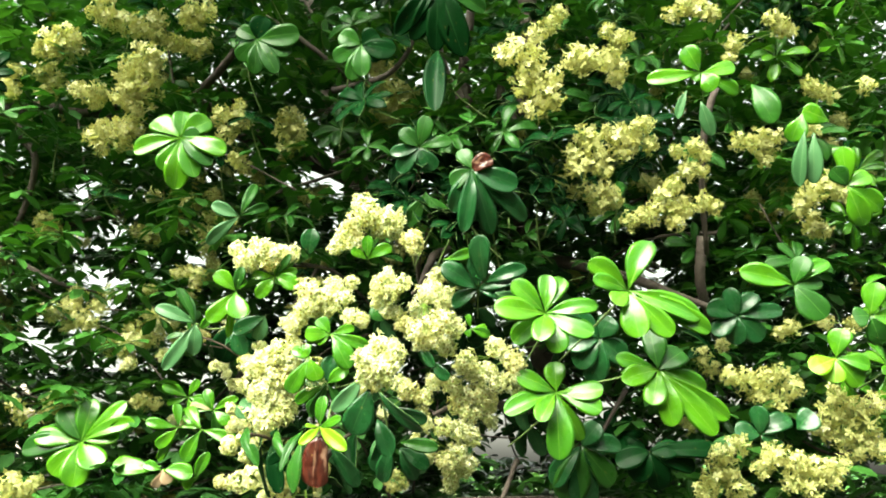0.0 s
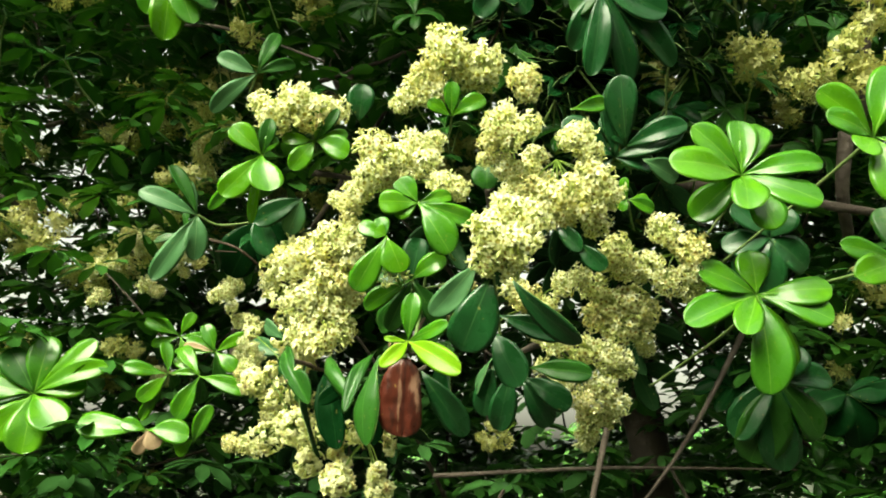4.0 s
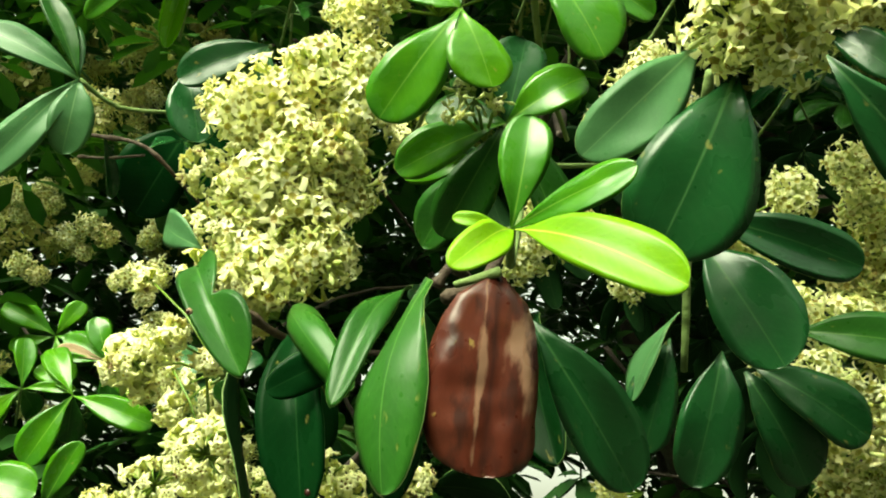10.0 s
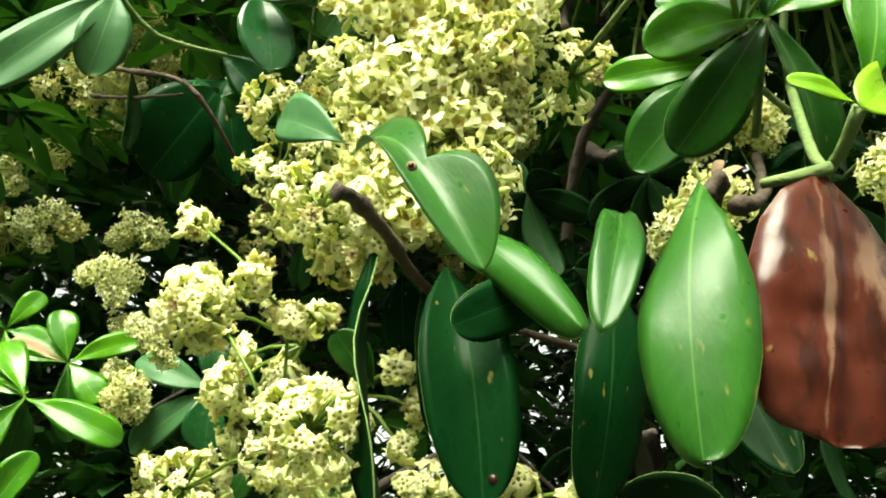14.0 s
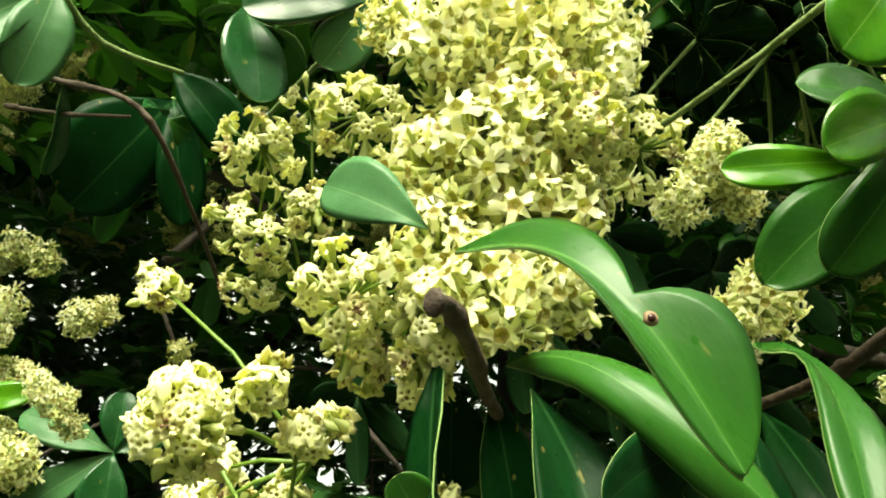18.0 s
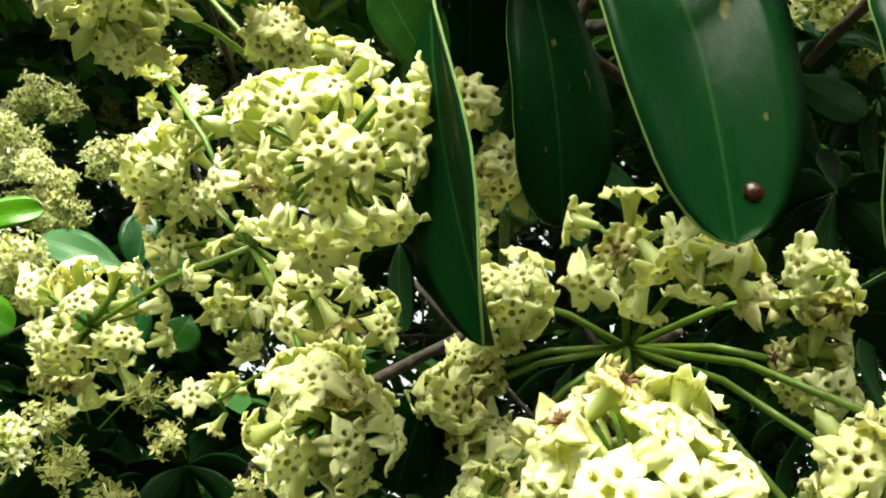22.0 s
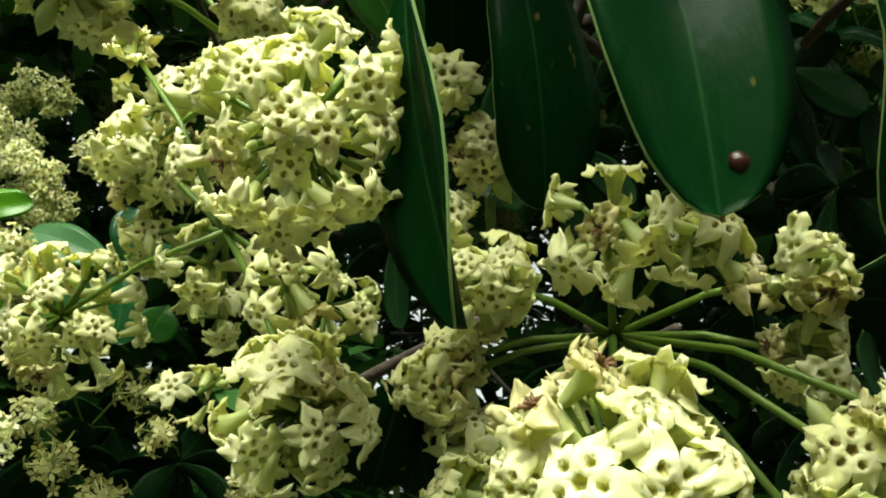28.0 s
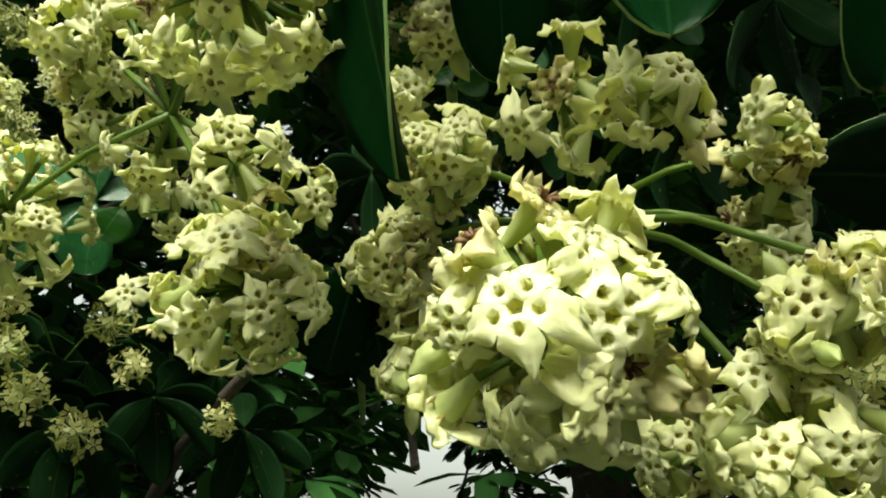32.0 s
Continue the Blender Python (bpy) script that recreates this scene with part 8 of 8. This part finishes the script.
head(c, (-0.776, 2.479, 2.336), 0.0224)
head(c, (-0.735, 2.465, 2.335), 0.0190)
c = cluster((-0.771, 2.571, 2.301), 'cream flower cluster of the far flank', 'flank flower clusters')
head(c, (-0.757, 2.512, 2.268), 0.0241)
c = cluster((-0.574, 2.261, 1.776), 'cream flower cluster of the far flank', 'flank flower clusters')
head(c, (-0.569, 2.199, 1.754), 0.0216)
head(c, (-0.552, 2.198, 1.746), 0.0194)
head(c, (-0.578, 2.194, 1.768), 0.0162)
head(c, (-0.554, 2.204, 1.736), 0.0162)
c = cluster((-0.66, 2.429, 2.06), 'cream flower cluster of the far flank', 'flank flower clusters')
head(c, (-0.649, 2.368, 2.033), 0.0244)
head(c, (-0.619, 2.363, 2.022), 0.0216)
head(c, (-0.666, 2.382, 2.019), 0.0201)
c = cluster((-0.648, 2.413, 1.977), 'cream flower cluster of the far flank', 'flank flower clusters')
head(c, (-0.636, 2.353, 1.947), 0.0246)
head(c, (-0.651, 2.366, 1.933), 0.0205)
c = cluster((-0.556, 2.385, 1.968), 'cream flower cluster of the far flank', 'flank flower clusters')
head(c, (-0.551, 2.324, 1.944), 0.0232)
head(c, (-0.528, 2.311, 1.952), 0.0178)
c = cluster((-0.592, 2.337, 1.865), 'cream flower cluster of the far flank', 'flank flower clusters')
head(c, (-0.584, 2.273, 1.845), 0.0208)
head(c, (-0.564, 2.271, 1.836), 0.0171)
head(c, (-0.602, 2.277, 1.849), 0.0183)

# ---- trunk, limbs and twigs of the tree ----
tree = thing("flowering_tree", (-0.6, 4.3, 0), "old flowering evergreen tree with dark bark and spreading limbs", "tree")


def limb(name, points, thick, thin, mat=None):
    o = tree.location
    pts = [Vector(p) for p in points]
    smooth = []
    for i in range(len(pts) - 1):
        for k in range(4):
            t = k / 4
            a, b, c, d = pts[max(i - 1, 0)], pts[i], pts[i + 1], pts[min(i + 2, len(pts) - 1)]
            smooth.append(0.5 * (2 * b + (c - a) * t + (2 * a - 5 * b + 4 * c - d) * t * t + (3 * b - a - 3 * c + d) * t ** 3))
    smooth.append(pts[-1])
    n = len(smooth)
    g = Geo()
    g.tube([p - o + 0.35 * thick * noise.noise_vector(p * 5) for p in smooth], [thick + (thin - thick) * i / (n - 1) for i in range(n)], 10)
    return child(name, g.mesh(name, mat or BARK), tree)


limb("trunk", [(-0.5, 4.35, -0.1), (-0.45, 4.3, 1.0), (-0.42, 4.25, 2.2), (-0.5, 4.15, 3.2), (-0.75, 4.1, 4.0), (-0.8, 4.1, 5.2)], 0.11, 0.06)
limb("trunk", [(0.55, 3.1, -0.1), (0.5, 3.05, 0.9), (0.48, 3.0, 1.6), (0.36, 2.95, 2.1), (0.3, 2.9, 2.5)], 0.07, 0.05)
limb("limb", [(-0.5, 4.15, 3.2), (-1.2, 3.6, 3.3), (-1.9, 2.9, 3.0), (-2.3, 2.5, 2.9)], 0.06, 0.02)
limb("limb", [(-0.45, 4.3, 2.4), (-0.1, 3.4, 2.5), (0.05, 2.7, 2.4), (0.0, 2.3, 2.25), (-0.08, 2.0, 2.05)], 0.045, 0.004)
limb("limb", [(0.48, 3.0, 1.7), (0.25, 2.6, 1.8), (0.08, 2.3, 1.8), (-0.02, 2.05, 1.75)], 0.025, 0.004)
limb("limb", [(0.3, 2.9, 2.4), (0.5, 2.5, 2.25), (0.65, 2.2, 2.1), (0.72, 2.0, 2.0)], 0.028, 0.005)
limb("limb", [(-0.42, 4.25, 2.2), (-0.6, 3.3, 2.1), (-0.7, 2.8, 1.95), (-0.66, 2.45, 1.8)], 0.04, 0.005)
limb("limb", [(-0.42, 3.0, 1.2), (-0.4, 2.6, 1.5), (-0.32, 2.3, 1.66), (-0.2, 2.05, 1.72)], 0.012, 0.004)
limb('limb', [(0.315, 2.871, 2.47), (0.242, 2.724, 2.622), (0.166, 2.546, 2.698), (0.235, 2.469, 2.784), (0.293, 2.408, 2.999), (0.283, 2.338, 3.241)], 0.05, 0.03)
limb('limb', [(0.19, 2.539, 2.721), (0.109, 2.475, 2.766), (0.06, 2.45, 2.85), (0.021, 2.434, 2.906), (-0.027, 2.392, 3.055)], 0.03, 0.012)
limb('limb', [(0.085, 2.461, 2.812), (0.074, 2.424, 2.943), (0.093, 2.381, 3.092), (0.109, 2.343, 3.223)], 0.022, 0.012)
limb('limb', [(0.166, 2.546, 2.698), (0.114, 2.422, 2.588), (0.029, 2.337, 2.701), (-0.016, 2.306, 2.628), (-0.059, 2.24, 2.495), (-0.081, 2.165, 2.394)], 0.014, 0.006)
limb('limb', [(0.206, 2.472, 2.775), (0.196, 2.445, 2.868), (0.229, 2.452, 3.025)], 0.018, 0.01)
limb('limb', [(-1.618, 2.558, 2.838), (-1.437, 2.551, 2.861), (-1.321, 2.649, 2.882), (-1.234, 2.823, 3.003)], 0.022, 0.012)
limb('limb', [(-1.487, 2.551, 2.861), (-1.48, 2.534, 2.74), (-1.401, 2.509, 2.645), (-1.434, 2.552, 2.495), (-1.483, 2.584, 2.383)], 0.016, 0.008)
limb('limb', [(-0.785, 2.741, 2.926), (-0.842, 2.455, 2.835), (-0.746, 2.339, 2.875), (-0.667, 2.266, 2.948), (-0.681, 2.2, 2.999)], 0.02, 0.008)
limb('limb', [(-0.349, 2.264, 2.774), (-0.248, 2.168, 2.747), (-0.159, 2.114, 2.753), (-0.098, 2.051, 2.792), (-0.073, 2.028, 2.871)], 0.011, 0.006)
limb('limb', [(-0.587, 2.288, 3.055), (-0.419, 2.318, 2.947), (-0.318, 2.44, 2.887), (-0.31, 2.752, 2.885)], 0.01, 0.006)
limb('limb', [(0.8, 1.975, 2.694), (0.718, 1.91, 2.558), (0.688, 1.96, 2.383), (0.737, 2.119, 2.193)], 0.012, 0.007)
limb('limb', [(0.762, 2.201, 2.267), (0.754, 2.238, 2.14), (0.83, 2.383, 1.998)], 0.018, 0.012)
limb('limb', [(-1.465, 2.499, 2.318), (-1.278, 2.53, 2.211), (-1.172, 2.638, 2.197)], 0.01, 0.005)
limb('limb', [(-0.04, 2.265, 2.045), (-0.07, 2.127, 2.162), (-0.036, 2.002, 2.238), (-0.042, 1.883, 2.291)], 0.009, 0.005)

rnd = random.Random(5)
for k in range(170):
    a = Vector((rnd.uniform(-2.4, 1.8), rnd.uniform(2.3, 3.6), rnd.uniform(1.4, 3.6)))
    d = Vector((rnd.uniform(-1, 1), rnd.uniform(-0.5, 0.5), rnd.uniform(-0.7, 0.9))).normalized()
    n = rnd.uniform(0.3, 0.9)
    limb("twig", [a, a + d * n * 0.5 + Vector((0, 0, rnd.uniform(-0.08, 0.08))), a + d * n], rnd.uniform(0.003, 0.009), 0.002)

# ---- leaves that fill the crown behind the blossom ----
GAPS = ((-0.48, 2.96, 0.066), (-0.53, 2.88, 0.066), (-0.45, 2.83, 0.082), (0.14, 2.88, 0.066), (-0.16, 3.34, 0.051), (-1.55, 2.57, 0.066), (-1.39, 2.62, 0.066), (-1.71, 2.2, 0.066), (0.25, 2.34, 0.058), (0.65, 1.84, 0.066), (2.08, 3.6, 0.078), (1, 1.93, 0.058), (-1.25, 3.43, 0.051), (-0.11, 2.8, 0.066), (0.9, 2.42, 0.058), (-1.25, 2.45, 0.051), (-0.99, 2.48, 0.051), (-1.55, 2.78, 0.08), (-1.45, 2.41, 0.07), (-1.41, 2.24, 0.06))
LOW_GAPS = ((0.585, 1.797, 0.065), (0.66, 1.88, 0.05), (0.02, 2.03, 0.08), (0.327, 1.728, 0.07))
rnd = random.Random(8)
GAPS += tuple((rnd.uniform(-1.7, 1.2), rnd.uniform(1.95, 3.4), rnd.uniform(0.035, 0.06)) for k in range(22))
INNER_GAPS = ((0.138, 1.70, 0.12), (-0.41, 1.805, 0.05), (-0.1, 2.01, 0.035))


def open_view(p):
    """Whether p stands in one of the holes of the crown, which narrow towards the open side."""
    for eye, holes in (((0.0, 0.0, 1.6), GAPS), ((-0.19, 0.9, 1.54), LOW_GAPS), ((-0.38, 1.52, 1.49), INNER_GAPS)):
        s = (3.2 - eye[1]) / max(p.y - eye[1], 0.1)
        x, z = eye[0] + (p.x - eye[0]) * s, eye[2] + (p.z - eye[2]) * s
        if any((x - a) ** 2 + (z - b) ** 2 < r * r for a, b, r in holes):
            return True
    return False


rnd = random.Random(21)
clumps = []
while len(clumps) < 9500:
    p = Vector((rnd.uniform(-4.2, 3.4), rnd.uniform(2.45, 5.2), rnd.uniform(1.0, 5.4)))
    low = 1.15 + 0.35 * noise.noise(p * 0.9) + 0.25 * max(0, p.x)
    lump = noise.noise(p * 0.8)
    edge = ((p.x + 0.4) / 4.0) ** 2 + max(0, (p.y - 3.3) / 2.2) ** 2 + max(0, (p.z - 3.0) / 2.6) ** 2
    if p.z < low or open_view(p) or noise.noise(p * 1.7) < -0.32 or edge > 1 + 0.4 * lump or p.y < 2.45 + 0.14 * max(0, abs(p.x + 0.3) - 1.5) ** 2 + 0.2 * lump:
        continue
    clumps.append((p, Vector((0, -0.6, 0.2))))
leaf_mass("crown_foliage", clumps, "dense dark green foliage filling the tree crown", FAR_LEAF, 0.095, rnd)
clumps = []
while len(clumps) < 6000:
    p = Vector((rnd.uniform(-2.3, 1.9), rnd.uniform(2.15, 4.2), rnd.uniform(1.15, 3.4)))
    if not open_view(p) and not (p.y < 2.75 and -0.75 < p.x < 0.45 and p.z < 2.15) and noise.noise(p * 2.3) > -0.2:
        clumps.append((p, Vector((0, -0.8, 0.2))))
for k in range(60):
    p = Vector((-0.49, 2.92, 1.76)).lerp(Vector((-0.60, 4.32, 2.02)), rnd.random()) + Vector([rnd.gauss(0, 0.16) for _ in range(3)])
    if not open_view(p):
        clumps.append((p, Vector((0, -0.8, 0.2))))
leaf_mass("inner_foliage", clumps, "green and dark leaf whorls deep in the crown", LIT_LEAF, 0.078, rnd)
clumps = []
while len(clumps) < 260:
    # unseen leaf whorls, added overhead to shade the crown below
    y = rnd.uniform(1.5, 2.5)
    clumps.append((Vector((rnd.uniform(-1.4, 1.0), y, 2.64 + 0.62 * (y - 1.15) + rnd.uniform(0.0, 0.5))), Vector((0, -0.3, 0.6))))
leaf_mass("overhead_foliage", clumps, "unseen leaf whorls added overhead to shade the crown", LIT_LEAF, 0.095, rnd)

# whorls of the inner crown, each a shoot of its own
templates, sunny = [], []
# the outer whorls take young-leaf colour in place of sunlight
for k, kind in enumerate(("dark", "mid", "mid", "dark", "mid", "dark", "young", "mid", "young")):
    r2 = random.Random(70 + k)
    s = shoot((0, 0, -20 - k), "shaded dark green whorl of the inner crown" if kind == "dark" else "green whorl of the inner crown" if k < 6 else "outer crown whorl painted pale as if in sun", "inner crown whorls" if k < 6 else "outer crown whorls")
    count = r2.randint(6, 9)
    for i in range(count):
        a = 2 * math.pi * (i + r2.uniform(-0.2, 0.2)) / count
        size = r2.uniform(0.065, 0.105)
        d = r2.uniform(-0.5, 0.45)
        way = Vector((math.cos(a), math.sin(a), d)).normalized() * size
        leaf(s, s.location + way, size * r2.uniform(0.36, 0.44), Vector((0, 0, 1)) + Vector((math.cos(a), math.sin(a), 0)) * 0.3, kind, arch=r2.choice((0.05, 0.1, 0.15)), fold=0.14, plain=True)
    stem(s, [s.location, s.location + Vector((0.01, 0, -0.06)), s.location + Vector((0.03, 0.01, -0.13))], 0.0025)
    (templates if k < 6 else sunny).append(s)
rnd = random.Random(33)
made = 0
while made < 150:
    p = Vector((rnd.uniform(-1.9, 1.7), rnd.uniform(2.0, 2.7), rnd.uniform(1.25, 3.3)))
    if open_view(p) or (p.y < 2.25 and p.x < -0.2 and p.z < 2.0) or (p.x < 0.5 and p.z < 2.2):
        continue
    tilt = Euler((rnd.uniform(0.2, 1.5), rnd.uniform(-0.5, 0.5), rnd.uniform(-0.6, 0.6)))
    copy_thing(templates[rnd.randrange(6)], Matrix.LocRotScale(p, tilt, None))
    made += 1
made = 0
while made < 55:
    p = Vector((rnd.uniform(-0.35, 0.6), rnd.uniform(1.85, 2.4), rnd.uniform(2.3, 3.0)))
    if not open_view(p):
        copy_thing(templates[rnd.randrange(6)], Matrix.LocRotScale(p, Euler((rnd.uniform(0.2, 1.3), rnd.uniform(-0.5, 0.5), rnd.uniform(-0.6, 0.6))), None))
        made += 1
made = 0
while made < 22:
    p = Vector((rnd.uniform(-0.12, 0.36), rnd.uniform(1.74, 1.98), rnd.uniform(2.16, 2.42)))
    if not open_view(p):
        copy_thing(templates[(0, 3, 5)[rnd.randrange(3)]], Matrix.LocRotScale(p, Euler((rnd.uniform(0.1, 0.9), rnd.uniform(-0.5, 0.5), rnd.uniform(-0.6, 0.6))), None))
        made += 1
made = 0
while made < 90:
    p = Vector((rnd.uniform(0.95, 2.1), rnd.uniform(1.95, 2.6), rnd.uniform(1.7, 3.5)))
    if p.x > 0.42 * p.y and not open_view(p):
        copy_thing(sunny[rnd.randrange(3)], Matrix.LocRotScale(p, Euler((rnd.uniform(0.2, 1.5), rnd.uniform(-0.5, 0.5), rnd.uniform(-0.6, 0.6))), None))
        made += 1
for s in templates + sunny:
    for o in (*s.children_recursive, s):
        bpy.data.objects.remove(o)

# flower clusters deep in the crown, their shade painted into the petal colour
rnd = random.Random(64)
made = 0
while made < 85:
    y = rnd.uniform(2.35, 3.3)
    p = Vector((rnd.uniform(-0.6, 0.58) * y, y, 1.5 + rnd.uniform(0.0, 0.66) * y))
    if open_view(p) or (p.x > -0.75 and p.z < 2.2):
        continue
    c = cluster(p + Vector((0, 0.06, -0.03)), "shade-toned cream flower cluster deep in the crown", "crown flower clusters")
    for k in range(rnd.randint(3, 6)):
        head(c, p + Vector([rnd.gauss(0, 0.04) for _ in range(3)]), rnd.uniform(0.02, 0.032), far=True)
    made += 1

# ---- beyond the tree ----
def bush(at, w, h, n, label, seed, size=0.25):
    r3 = random.Random(seed)
    cl = []
    for k in range(n):
        v = Vector((r3.gauss(0, 1), r3.gauss(0, 1), r3.gauss(0, 1))).normalized()
        q = Vector((v.x * w * r3.uniform(0.7, 1.05), v.y * w * 0.6, abs(v.z) * h * r3.uniform(0.75, 1.05)))
        cl.append((Vector(at) + q, v))
    ob = thing("bush", at, label, "bush", "distant bushes")
    me = leaf_mass("crown", [(c - Vector(at), o) for c, o in cl], "", FAR_BUSH, size, r3)
    me.parent = ob
    del me["kind"], me["category"]
    return ob


FAR_BUSH = leaf_material("far_bush_leaf", (0.07, 0.20, 0.05), (0.12, 0.26, 0.07), (0.1, 0.2, 0.1), 0.5, veined=False, thin=0.2)
for k, (x, y, w, h) in enumerate(((3.0, 14, 2.2, 2.3), (6.5, 16, 2.5, 2.6), (0, 17, 2.4, 2.2), (-4, 18, 2.6, 2.4), (10, 15, 2.5, 3.0), (-8, 19, 2.5, 2.5), (14, 20, 3.5, 3.5))):
    bush((x, y, 0), w, h, 260, "distant pale green bush on the grass", 90 + k)
slab("wall_far", -9.0, -4.4, 9.0, 9.3, 0, 2.6, PLASTER, "dull pink plastered wall far behind the tree", "wall")
slab("pillar", -4.1, -3.75, 8.8, 9.2, 0, 1.75, CONCRETE, "pale grey concrete pillar behind the tree", "pillar")
